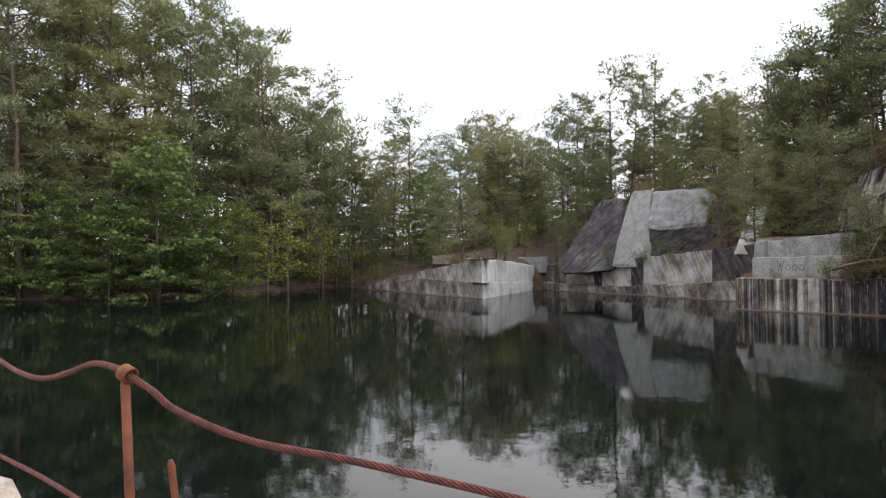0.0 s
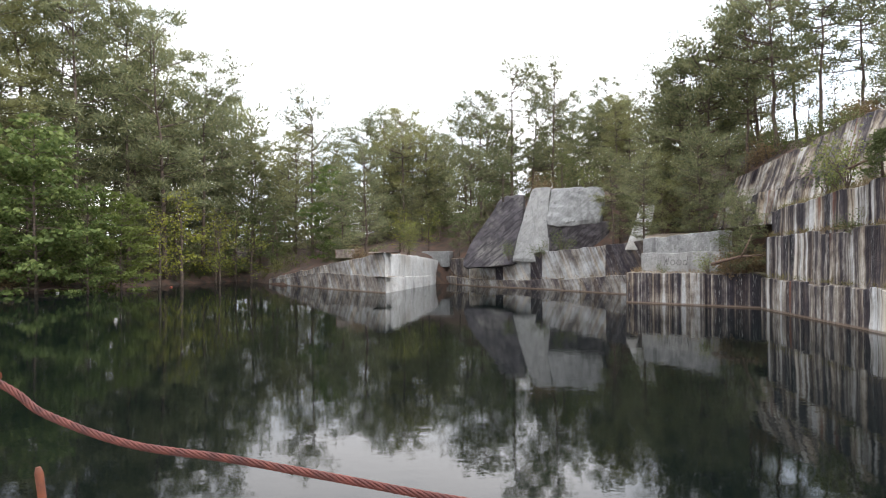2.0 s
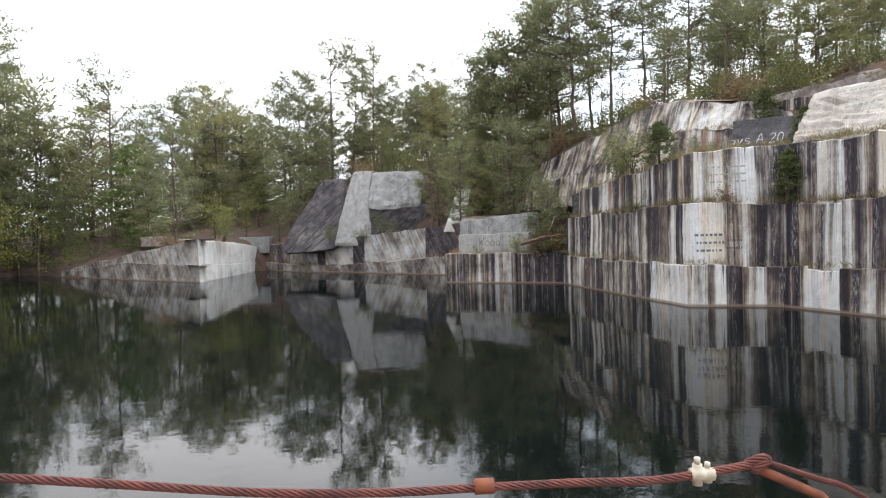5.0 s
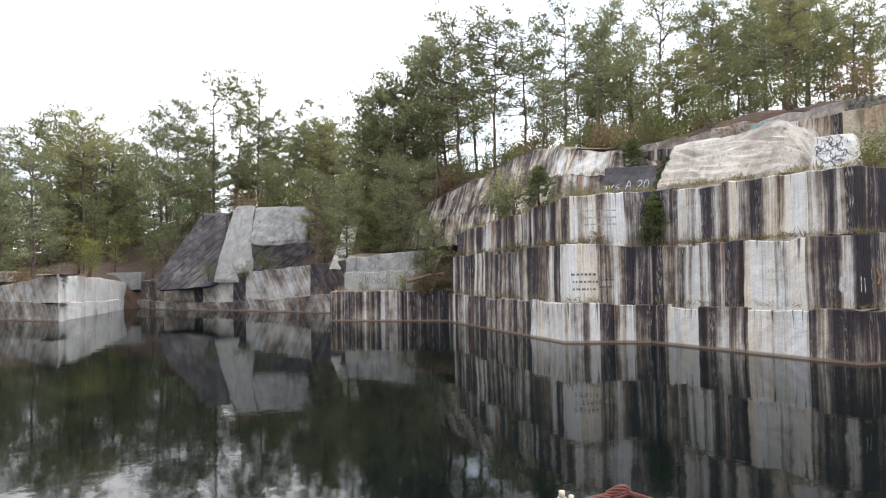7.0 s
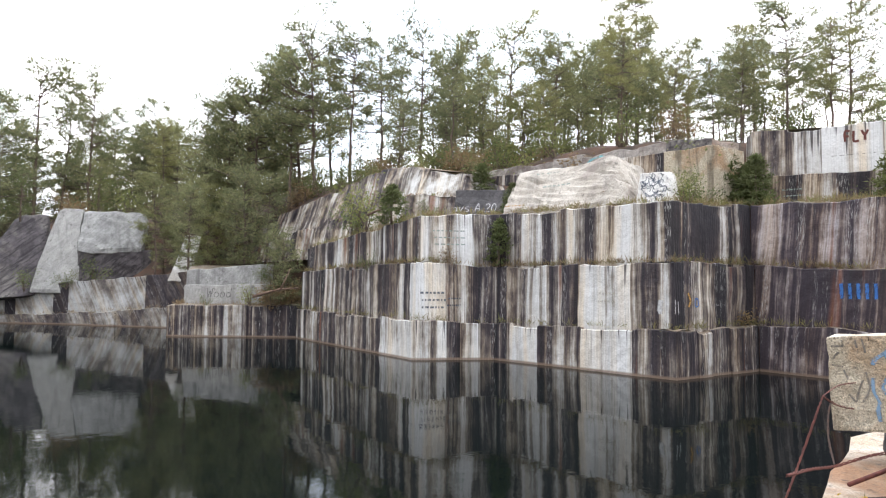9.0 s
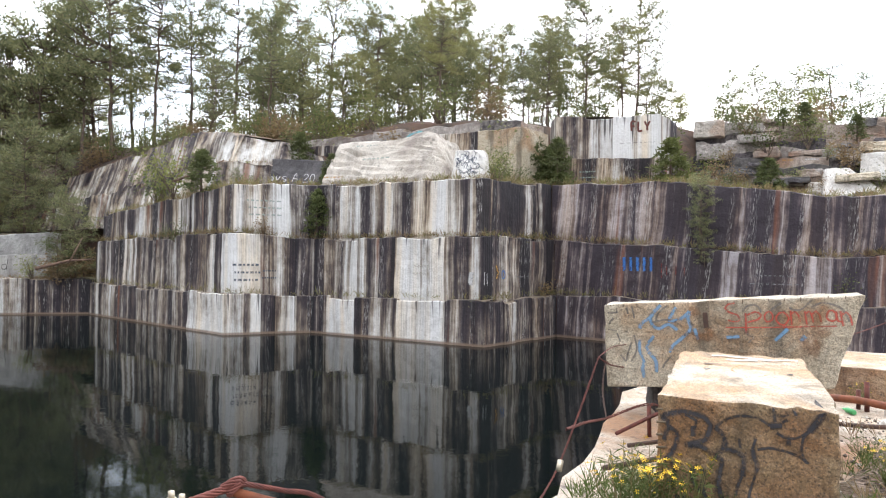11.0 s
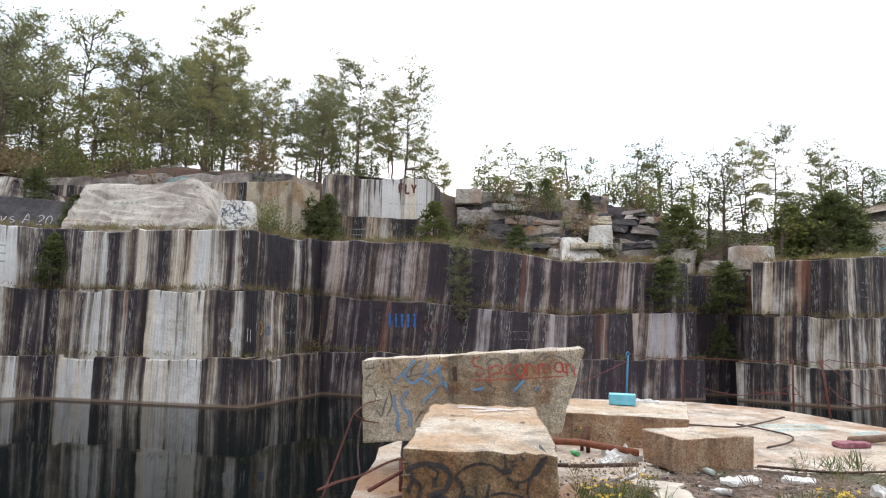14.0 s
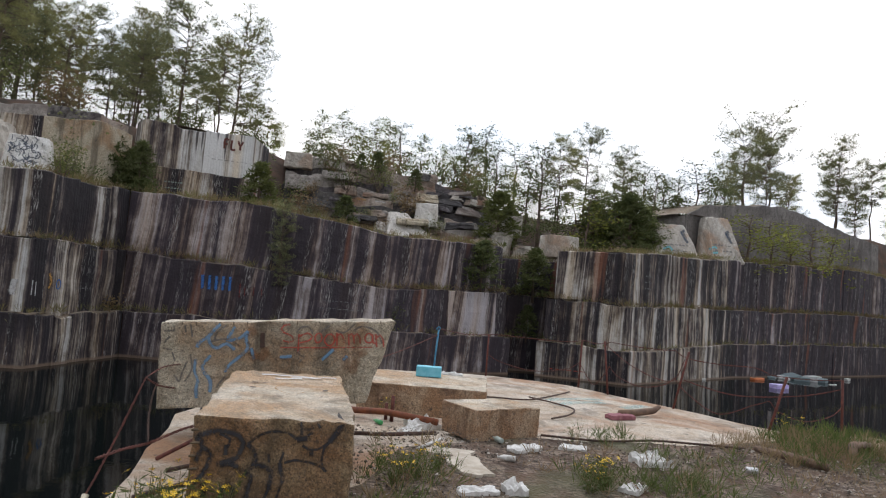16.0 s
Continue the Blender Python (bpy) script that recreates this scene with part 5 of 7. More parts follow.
for x, y, z, h in ((12.2, 62.6, 8.0, 2.2), (14.2, 61.8, 8.8, 2.4), (11.0, 63.4, 5.6, 2.6), (10.4, 64.6, 3.6, 2.4), (17.8, 60.6, 8.9, 2.6), (19.4, 59.8, 9.2, 2.4), (21.6, 58.6, 9.2, 2.6), (14.0, 58.9, 3.0, 1.5), (18.0, 55.6, 3.6, 1.8), (16.4, 57.0, 3.2, 1.4)):
    ob = trnd.choice(bushes + dry_bushes + small_leaf)
    k = h / (4.5 if ob in small_leaf else 1.3)
    copy_thing(ob, pose(x, y, z - 0.4, 0, 0, trnd.uniform(0, 360)) @ Matrix.Diagonal((k, k, k, 1)))
for _ in range(44):                      # undergrowth that darkens the rim of the hill
    a, r = radians(trnd.uniform(-56, -22)), trnd.uniform(1.02, 1.2)
    v = float(np.interp(-math.degrees(a), -KEY_TABLE[:, 0], KEY_TABLE[:, 5]))
    plant(bushes + dry_bushes + dry_bushes, [(-v * r * math.sin(a), v * r * math.cos(a), trnd.uniform(1.1, 2.2))], trnd, 1.3)



# ---- growth on the ledges ----
def grow(kinds, x, y, z, h, base, turn=None):
    ob = trnd.choice(kinds)
    s = h / base
    w = s * (trnd.uniform(1.1, 1.7) if ob in cedars else 1.0)
    return copy_thing(ob, pose(x, y, z, 0, 0, trnd.uniform(0, 360)) @ Matrix.Diagonal((w, w, s, 1)))


grow(cedars, 22.75, 18.75, 4.0, 2.1, 3.0)
grow(cedars, 25.2, 21.9, 7.3, 2.0, 3.0)
grow(cedars, 24.6, 19.4, 6.2, 1.8, 3.0)
for x, y, z, h in ((29.4, 11.2, 6.3, 2.6), (29.8, 10.6, 6.3, 2.2), (28.8, 9.9, 6.3, 2.4), (30.2, 6.0, 6.2, 2.4), (30.0, 5.2, 6.1, 2.0), (33.2, 3.2, 6.3, 2.3), (32.4, 1.5, 5.8, 1.6),
                   (27.7, -0.9, 1.7, 2.4), (29.6, -5.0, 3.7, 2.2), (35.5, -6.7, 5.9, 3.2), (31.6, -7.9, 3.6, 1.9), (31.2, -7.6, 1.6, 1.3), (35.7, -14.2, 6.3, 3.4), (36.6, -15.6, 6.3, 2.8), (37.0, -12.6, 6.4, 3.0), (33.5, -10.2, 5.8, 2.0), (22.5, 28.5, 6.0, 2.2), (21.2, 24.2, 6.1, 1.6)):
    grow(cedars + bushes[:1], x, y, z - 0.1, h, 2.9 if h > 2 else 2.4)
for x, y, z, h in ((21.4, 20.5, 4.0, 1.0), (21.0, 25.6, 3.9, 1.0), (22.4, 28.8, 6.0, 2.0), (21.6, 26.6, 6.1, 2.4), (26.6, 9.9, 1.6, 1.1), (24.6, 14.2, 6.3, 0.9), (24.4, 10.9, 6.3, 1.0), (26.9, 12.6, 6.4, 1.7), (27.2, 11.6, 6.4, 1.4), (34.3, -2.3, 5.6, 1.6), (33.4, -4.4, 5.5, 1.0), (22.0, 22.5, 6.3, 0.9), (19.6, 40.2, 1.8, 0.7)):
    grow(bushes + dry_bushes, x, y, z, h, 1.3)
for x, y, h in ((21.0, 37.0, 1.4), (22.0, 36.2, 1.8), (23.0, 35.6, 2.0)):
    grow(dry_bushes, x, y, 1.8, h, 1.3)
grow(full, 21.4, 46.8, 4.0, 7.0, 15.0)
grow(full, 20.6, 45.0, 3.9, 6.0, 15.0)
grow(hill, 20.4, 50.0, 3.6, 8.0, 14.0)
grow(full, 23.8, 43.0, 4.4, 7.0, 15.0)
grow(full, 24.4, 41.0, 4.6, 6.5, 15.0)
for kinds, x, y, z, h, base in ((full, 22.5, 35.6, 1.7, 4.6, 15.0), (small_leaf, 21.9, 36.3, 1.7, 3.0, 8.0), (full, 23.2, 37.0, 1.7, 5.2, 15.0), (dry_bushes, 21.6, 35.7, 1.7, 1.6, 1.3)):
    ob = kinds[0]
    copy_thing(ob, pose(x, y, z, 0, 0, 70 * x) @ Matrix.Diagonal((h / base * 1.2, h / base * 1.2, h / base, 1)))
grow(full, 22.6, 54.0, 4.0, 7.0, 15.0)
for x, y, h in ((24.9, 46.5, 5.5), (26.0, 49.0, 6.5), (27.2, 51.5, 7.0), (24.2, 49.5, 5.0), (25.4, 52.5, 6.5), (24.0, 52.0, 6.0), (26.8, 55.0, 7.5)):
    grow(full, x, y, max(4.2, ground_height(x, y)) - 0.3, h, 15.0)
grow(hill, 37.9, -10.7, 7.0, 6.3, 14.0)
grow(hill[4:], 34.9, 10.4, 9.0, 8.4, 14.0)
grow(full, 49.5, -19.0, 8.6, 7.4, 15.0)
grow(small_leaf, 39.0, -13.2, 6.9, 4.0, 8.0)
grow(yellow_leaf, 38.4, -15.4, 6.9, 3.6, 8.0)
grow(full, 57.0, -32.0, 8.6, 8.5, 15.0)
grow(sparse, 26.5, 3.5, 3.4, 3.2, 12.0)
grow(full, 26.7, 3.6, 4.0, 2.4, 15.0)
grow(full, 26.6, 3.4, 3.1, 1.7, 15.0)
grow(dry_bushes[1:], 4.7, 58.3, 3.2, 1.7, 1.3)
grow(dry_bushes[1:], 4.7, 58.3, 4.2, 1.9, 1.3)
grow(yellow_leaf, 4.9, 58.8, 3.3, 3.0, 8.0)


def tufts(name, label, rows, material, seed, length=0.35):
    """Grass along a ledge: rows of (x, y, z, number)."""
    rnd = random.Random(seed)
    out = ([], [])
    for x0, y0, z0, x1, y1, z1, n in rows:
        for _ in range(n):
            f = rnd.random()
            g = 0.6 + 0.6 * wob((x0 + (x1 - x0) * f, y0 + (y1 - y0) * f, 0), 0.9, seed)
            if rnd.random() > g:
                continue
            at = Vector((x0 + (x1 - x0) * f + rnd.gauss(0, 0.1), y0 + (y1 - y0) * f + rnd.gauss(0, 0.1), z0 + (z1 - z0) * f))
            blade_burst(out, at, 7, length * rnd.uniform(0.5, 1.3), 0.016, rnd, 1.4)
    return thing(name, mesh_of(name, *out), material, label, "grass", kind="stuff")


def ledge_rows(chain, tops, setback, density):
    miter, _ = outward(chain)
    rows = []
    for s in range(len(chain) - 1):
        a, b = Vector(chain[s]) + miter[s] * setback, Vector(chain[s + 1]) + miter[s + 1] * setback
        rows.append((a.x, a.y, tops[s] + 0.03, b.x, b.y, tops[s + 1] + 0.03, int((b - a).length * density)))
    return rows


tufts("ledge_grass", "dry and green grass tufts along the rock ledges", ledge_rows(MAIN, TOP_1, 0.2, 9) + ledge_rows(MAIN, TOP_2, 0.52, 12) + ledge_rows(MAIN, TOP_3, 0.95, 14) + ledge_rows(MAIN, TOP_3, 1.7, 14), GRASS, 5)
tufts("ledge_straw", "brown dead grass along the rock ledges", ledge_rows(MAIN, TOP_2, 0.5, 12) + ledge_rows(MAIN, TOP_3, 1.3, 16) + ledge_rows(BLOCK_BENCH, [1.85, 1.85, 1.9, 1.8], 0.6, 12) + ledge_rows(MIDDLE, [0.8, 0.7, 0.7, 1.4, 1.5], 0.4, 6) + ledge_rows(UPPER, [5.9, 6.7, 7.7, 7.8, 7.5, 7.3], 0.6, 8), DRY_GRASS, 6)


# ---- sprayed paint, laid on the stone it marks ----
from mathutils.bvhtree import BVHTree


def surface(obs):
    """One search tree, in world space, over the meshes of some objects."""
    verts, polys = [], []
    for ob in obs:
        m = ob.matrix_basis if ob.parent is None else ob.parent.matrix_basis @ ob.matrix_basis
        o = len(verts)
        verts += [m @ v.co for v in ob.data.vertices]
        polys += [tuple(i + o for i in p.vertices) for p in ob.data.polygons]
    return BVHTree.FromPolygons(verts, polys)


def paint(name, tree, origin, across, up, strokes, width, material, parent, label=""):
    """Ribbons of paint: strokes in metres (across, up) from origin, thrown onto the surface along the face's inward normal."""
    o, u, v = Vector(origin), Vector(across).normalized(), Vector(up).normalized()
    n = u.cross(v).normalized()
    verts, faces = [], []
    for stroke in strokes:
        pts = []
        for k in range(len(stroke) - 1):
            (ex, ey), (ax, ay), (bx, by), (fx, fy) = stroke[max(0, k - 1)], stroke[k], stroke[k + 1], stroke[min(len(stroke) - 1, k + 2)]
            m = max(1, int(math.hypot(bx - ax, by - ay) / max(0.03, width * 0.6)))
            for i in range(m):
                t = i / m
                pts.append(tuple(0.5 * (2 * a + (c - e) * t + (2 * e - 5 * a + 4 * c - f) * t * t + (3 * a - e - 3 * c + f) * t ** 3) for e, a, c, f in ((ex, ax, bx, fx), (ey, ay, by, fy))))
        pts.append(stroke[-1])
        last = None
        for i, (x, y) in enumerate(pts):
            px, py = pts[max(0, i - 1)]
            qx, qy = pts[min(len(pts) - 1, i + 1)]
            l = math.hypot(qx - px, qy - py) or 1
            w = width * (0.5 + 0.12 * wob((x * 3, y * 3, 0), 2.0, 1))
            pair = []
            for side in (-1, 1):
                p = o + u * (x - side * (qy - py) / l * w) + v * (y + side * (qx - px) / l * w)
                hit, nor, _, _ = tree.ray_cast(p + n * 1.5, -n, 4.0)
                pair.append(hit + n * 0.012 if hit is not None else None)
            if None in pair:
                last = None
                continue
            k = len(verts)
            verts += pair
            if last is not None:
                faces.append((last, last + 1, k + 1, k))
            last = k
    me = mesh_of(name, verts, faces)
    me.attributes.new("edge", "FLOAT", "POINT").data.foreach_set("value", [1.0 if i % 2 else -1.0 for i in range(len(verts))])
    m = parent.matrix_basis.inverted()
    me.transform(m)
    many = len(strokes) > 1 and name.endswith(("writing", "mark", "patch", "scribble", "stain", "words", "haze"))
    return part(name, me, material, parent, label, kind="stuff" if many else "")


def arc(cx, cy, rx, ry, a0, a1, n=12):
    return [(cx + rx * math.cos(radians(a0 + (a1 - a0) * i / n)), cy + ry * math.sin(radians(a0 + (a1 - a0) * i / n))) for i in range(n + 1)]


def bars(w, h, lines, seed, slope=0.0):
    """Lines of writing that cannot be read: rows of short bars."""
    rnd = random.Random(seed)
    out = []
    for k in range(lines):
        y = h * (1 - (k + 0.5) / lines)
        x = rnd.uniform(0, 0.1) * w
        while x < w * 0.95:
            l = rnd.uniform(0.05, 0.15) * w
            out.append([(x, y + slope * x), (min(w, x + l), y + slope * (x + l))])
            x += l + 0.055 * w
    return out


def scribble(w, h, n, seed):
    """Short crossing dashes without any reading."""
    rnd = random.Random(seed)
    out = []
    for _ in range(n):
        x, y, a, l = rnd.uniform(0, w), rnd.uniform(0, h), rnd.uniform(0, 6.28), rnd.uniform(0.08, 0.22)
        out.append([(x, y), (x + l * math.cos(a), y + l * math.sin(a)), (x + l * math.cos(a + 0.5) * 1.5, y + l * math.sin(a + 0.5) * 1.5)])
    return out


def words(text, height, slant=0.1):
    """Outline strokes of block letters, drawn by hand from lines and arcs, for the readable words."""
    h = height
    shapes = {
        "S": [arc(0.3, 0.74, 0.26, 0.24, 40, 250, 8) + arc(0.28, 0.26, 0.28, 0.26, 80, -150, 8)],
        "p": [[(0.08, 0.6), (0.08, -0.3)], arc(0.32, 0.32, 0.26, 0.28, 150, -180, 10)],
        "o": [arc(0.3, 0.3, 0.26, 0.28, 90, 450, 12)],
        "n": [[(0.08, 0.58), (0.08, 0.02)], arc(0.3, 0.36, 0.22, 0.22, 180, 0, 6) + [(0.52, 0.02)]],
        "m": [[(0.05, 0.58), (0.05, 0.02)], arc(0.2, 0.38, 0.15, 0.2, 180, 0, 6) + [(0.35, 0.02)], arc(0.5, 0.38, 0.15, 0.2, 180, 0, 6) + [(0.65, 0.02)]],
        "a": [arc(0.28, 0.28, 0.22, 0.26, 40, 400, 10), [(0.52, 0.58), (0.52, 0.02)]],
        "F": [[(0.5, 1), (0.08, 1), (0.08, 0)], [(0.08, 0.52), (0.4, 0.52)]],
        "L": [[(0.08, 1), (0.08, 0), (0.5, 0)]],
        "Y": [[(0.02, 1), (0.28, 0.5), (0.54, 1)], [(0.28, 0.5), (0.28, 0)]],
        "A": [[(0.0, 0), (0.28, 1), (0.56, 0)], [(0.1, 0.38), (0.46, 0.38)]],
        "l": [[(0.1, 1), (0.1, 0)]],
        "w": [[(0.0, 0.6), (0.14, 0), (0.28, 0.5), (0.42, 0), (0.56, 0.6)]],
        "W": [[(0.0, 1), (0.15, 0), (0.3, 0.7), (0.45, 0), (0.6, 1)]],
        "y": [[(0.02, 0.6), (0.25, 0.05)], [(0.5, 0.6), (0.1, -0.35)]],
        "s": [arc(0.26, 0.44, 0.2, 0.15, 40, 250, 6) + arc(0.24, 0.15, 0.22, 0.15, 80, -150, 6)],
        "d": [arc(0.26, 0.28, 0.22, 0.26, 40, 400, 10), [(0.5, 1), (0.5, 0.02)]],
        "2": [arc(0.28, 0.72, 0.24, 0.26, 160, -30, 8) + [(0.05, 0), (0.55, 0)]],
        "0": [arc(0.28, 0.5, 0.24, 0.5, 90, 450, 12)]}
    out, x = [], 0.0
    for c in text:
        for s in shapes.get(c, []):
            out.append([((x + px) * h + slant * py * h, py * h) for px, py in s])
        x += {"m": 0.85, "W": 0.8, "w": 0.75, "l": 0.3, " ": 0.4}.get(c, 0.72)
    return out


slab_tree = surface([spoon_slab])
up_z = (0, 0, 1)
turn_m = spoon_slab.matrix_basis.to_3x3()
slab_at = (tuple(spoon_slab.matrix_basis @ Vector((-0.25, 1.161, 0))), tuple(turn_m @ Vector((0, -1, 0))), tuple(turn_m @ Vector((0, 0, 1))))
paint("red_lettering", slab_tree, *slab_at, [
    [(1.45, 0.92), (1.38, 0.91), (1.35, 0.87), (1.38, 0.83), (1.47, 0.79), (1.49, 0.74), (1.43, 0.72), (1.37, 0.74)],
    [(1.55, 0.81), (1.54, 0.6)],
    [(1.55, 0.78), (1.64, 0.82), (1.7, 0.78), (1.67, 0.74), (1.56, 0.71)],
    [(1.81, 0.76), (1.8, 0.8), (1.78, 0.82), (1.75, 0.81), (1.73, 0.78), (1.73, 0.74), (1.75, 0.71), (1.77, 0.71), (1.8, 0.73), (1.81, 0.76)],
    [(1.96, 0.74), (1.94, 0.78), (1.91, 0.81), (1.87, 0.8), (1.84, 0.76), (1.84, 0.72), (1.87, 0.68), (1.91, 0.67), (1.94, 0.7), (1.96, 0.74)],
    [(1.98, 0.67), (1.98, 0.82)],
    [(1.98, 0.79), (2.02, 0.81), (2.05, 0.77), (2.06, 0.7)],
    [(2.12, 0.67), (2.11, 0.81)],
    [(2.11, 0.78), (2.15, 0.81), (2.17, 0.77), (2.18, 0.69)],
    [(2.18, 0.78), (2.21, 0.81), (2.24, 0.77), (2.25, 0.69)],
    [(2.39, 0.78), (2.36, 0.81), (2.33, 0.81), (2.31, 0.78), (2.3, 0.74), (2.32, 0.71), (2.35, 0.7), (2.38, 0.71), (2.39, 0.74), (2.39, 0.78)],
    [(2.39, 0.8), (2.4, 0.7), (2.43, 0.69)],
    [(2.44, 0.65), (2.43, 0.8)],
    [(2.43, 0.76), (2.48, 0.79), (2.51, 0.75), (2.52, 0.65)]], 0.03, RED_SPRAY, spoon_slab, "red sprayed lettering")
paint("red_underline", slab_tree, *slab_at, [
    [(1.34, 0.66), (1.83, 0.65), (2.39, 0.65)]], 0.02, RED_SPRAY, spoon_slab, "thin red sprayed line")
paint("blue_scrawl", slab_tree, *slab_at, [
    [(0.68, 0.93), (0.62, 0.87), (0.55, 0.79), (0.46, 0.73), (0.43, 0.67)],
    [(0.55, 0.79), (0.57, 0.71), (0.64, 0.66), (0.75, 0.71), (0.84, 0.64)],
    [(0.84, 0.9), (0.8, 0.83), (0.76, 0.75), (0.89, 0.77), (0.98, 0.85)],
    [(0.98, 0.85), (0.96, 0.77), (0.98, 0.66), (0.89, 0.56), (0.78, 0.47), (0.74, 0.39)],
    [(0.42, 0.54), (0.41, 0.41), (0.45, 0.3), (0.43, 0.22), (0.44, 0.11)],
    [(0.58, 0.58), (0.51, 0.49), (0.5, 0.41), (0.58, 0.3), (0.58, 0.17)],
    [(1.02, 0.66), (1.05, 0.53)],
    [(1.34, 0.55), (1.47, 0.56)],
    [(1.81, 0.51), (1.9, 0.59), (1.94, 0.63)],
    [(2.05, 0.5), (2.1, 0.55)]], 0.055, BLUE_SPRAY, spoon_slab, "faded blue sprayed scrawl")
paint("grey_scrawl", slab_tree, *slab_at, [
    [(0.08, 0.86), (0.19, 0.86)],
    [(0.18, 0.92), (0.19, 0.86)],
    [(0.14, 0.8), (0.08, 0.73)],
    [(0.3, 0.92), (0.31, 0.84)],
    [(0.36, 0.93), (0.38, 0.79)],
    [(0.07, 0.67), (0.17, 0.65)],
    [(0.17, 0.62), (0.2, 0.52)],
    [(0.33, 0.52), (0.27, 0.37), (0.25, 0.3), (0.19, 0.37)],
    [(0.36, 0.6), (0.38, 0.43), (0.31, 0.3)],
    [(0.75, 0.92), (0.64, 0.83), (0.62, 0.75)],
    [(0.57, 0.73), (0.69, 0.76), (0.8, 0.75), (0.89, 0.68)],
    [(0.98, 0.73), (1.0, 0.64), (0.87, 0.56)],
    [(0.76, 0.36), (0.67, 0.26), (0.65, 0.22)],
    [(1.52, 0.83), (1.58, 0.89), (1.67, 0.88), (1.7, 0.81)],
    [(1.53, 0.64), (1.56, 0.57), (1.61, 0.55), (1.55, 0.49)],
    [(1.79, 0.83), (1.9, 0.91)],
    [(2.17, 0.84), (2.26, 0.89), (2.39, 0.86), (2.46, 0.8), (2.5, 0.69)],
    [(1.97, 0.85), (2.06, 0.82), (2.17, 0.91)]], 0.03, GREY_SPRAY, spoon_slab, "worn grey sprayed scrawl")
paint("rust_stain", slab_tree, *slab_at, [[(1.04, 0.97), (1.02, 0.9), (1.04, 0.8)], [(1.0, 0.62), (1.08, 0.58), (1.02, 0.52)], [(1.16, 0.66), (1.18, 0.6), (1.12, 0.52)], [(2.3, 0.86), (2.24, 0.74), (2.2, 0.6), (2.2, 0.45), (2.14, 0.35)], [(2.1, 0.6), (2.06, 0.52), (2.1, 0.4)], [(2.26, 0.62), (2.3, 0.55)]], 0.14, STAIN, spoon_slab, "rusty brown stain")
# solid dark sliver on the face; its colour gives the drill hole's inner shade
hole = rock_mesh("drill_hole", (0.02, 0.05, 0.17), 1, rough=0.004, bevel=0.01, cuts=1)
drill = part("drill_hole", hole, DARK_IRON, spoon_slab, "dark sliver for the shade inside a drill hole")
drill.matrix_basis = pose(-0.252, 0.02, 0.66)

# thin bars stand proud of the stone; the grooves' shade is their dark colour
GROOVE = simple("shaded_drill_groove", (0.16, 0.12, 0.08), (0.10, 0.075, 0.05), 20, 0.95)
for k in range(14):
    y = (1.1 - 0.165 * k + 0.03 * (k % 3)) * 1.12 - 0.19
    part("drill_mark", mesh_of("drill_mark", *tube([(-0.262, y, 0.955), (-0.262, y + 0.004, 0.955 - 0.02 - 0.012 * (k % 3))], 0.005, 6), True), GROOVE, spoon_slab)
for k in range(9):
    z = 0.08 + 0.085 * k
    part("drill_mark", mesh_of("drill_mark", *tube([(-1.222, 0.545, z), (-1.222, 0.545 - 0.04 - 0.02 * (k % 2), z + 0.004)], 0.009, 6), True), GROOVE, front_block)
block_tree = surface([front_block])
paint("black_scrawl", block_tree, (5.03, 1.16, 1.44), (0.09, -1, 0), up_z, [
    [(0.11, 0.71), (0.16, 0.73), (0.22, 0.75), (0.28, 0.76), (0.35, 0.75), (0.41, 0.73), (0.44, 0.69), (0.43, 0.64), (0.41, 0.59), (0.35, 0.56), (0.28, 0.54)],
    [(0.11, 0.71), (0.17, 0.69), (0.18, 0.65), (0.16, 0.6), (0.15, 0.56)],
    [(0.18, 0.65), (0.23, 0.62), (0.23, 0.56), (0.2, 0.48), (0.15, 0.42)],
    [(0.2, 0.42), (0.22, 0.38), (0.2, 0.29), (0.19, 0.23)],
    [(0.33, 0.67), (0.33, 0.6)],
    [(0.36, 0.55), (0.43, 0.52), (0.47, 0.49), (0.51, 0.47), (0.5, 0.39), (0.49, 0.3), (0.51, 0.22), (0.54, 0.16)],
    [(0.47, 0.68), (0.51, 0.64), (0.53, 0.58), (0.51, 0.53), (0.47, 0.49)],
    [(0.53, 0.54), (0.6, 0.53), (0.64, 0.5), (0.64, 0.47), (0.63, 0.38)],
    [(0.69, 0.56), (0.7, 0.51), (0.72, 0.46), (0.71, 0.41)],
    [(0.33, 0.39), (0.37, 0.41), (0.4, 0.38), (0.39, 0.27), (0.42, 0.19), (0.43, 0.13)],
    [(0.33, 0.39), (0.33, 0.32), (0.37, 0.24)],
    [(0.22, 0.19), (0.34, 0.18), (0.35, 0.13)]], 0.048, BLACK_SPRAY, front_block, "black sprayed scrawl")
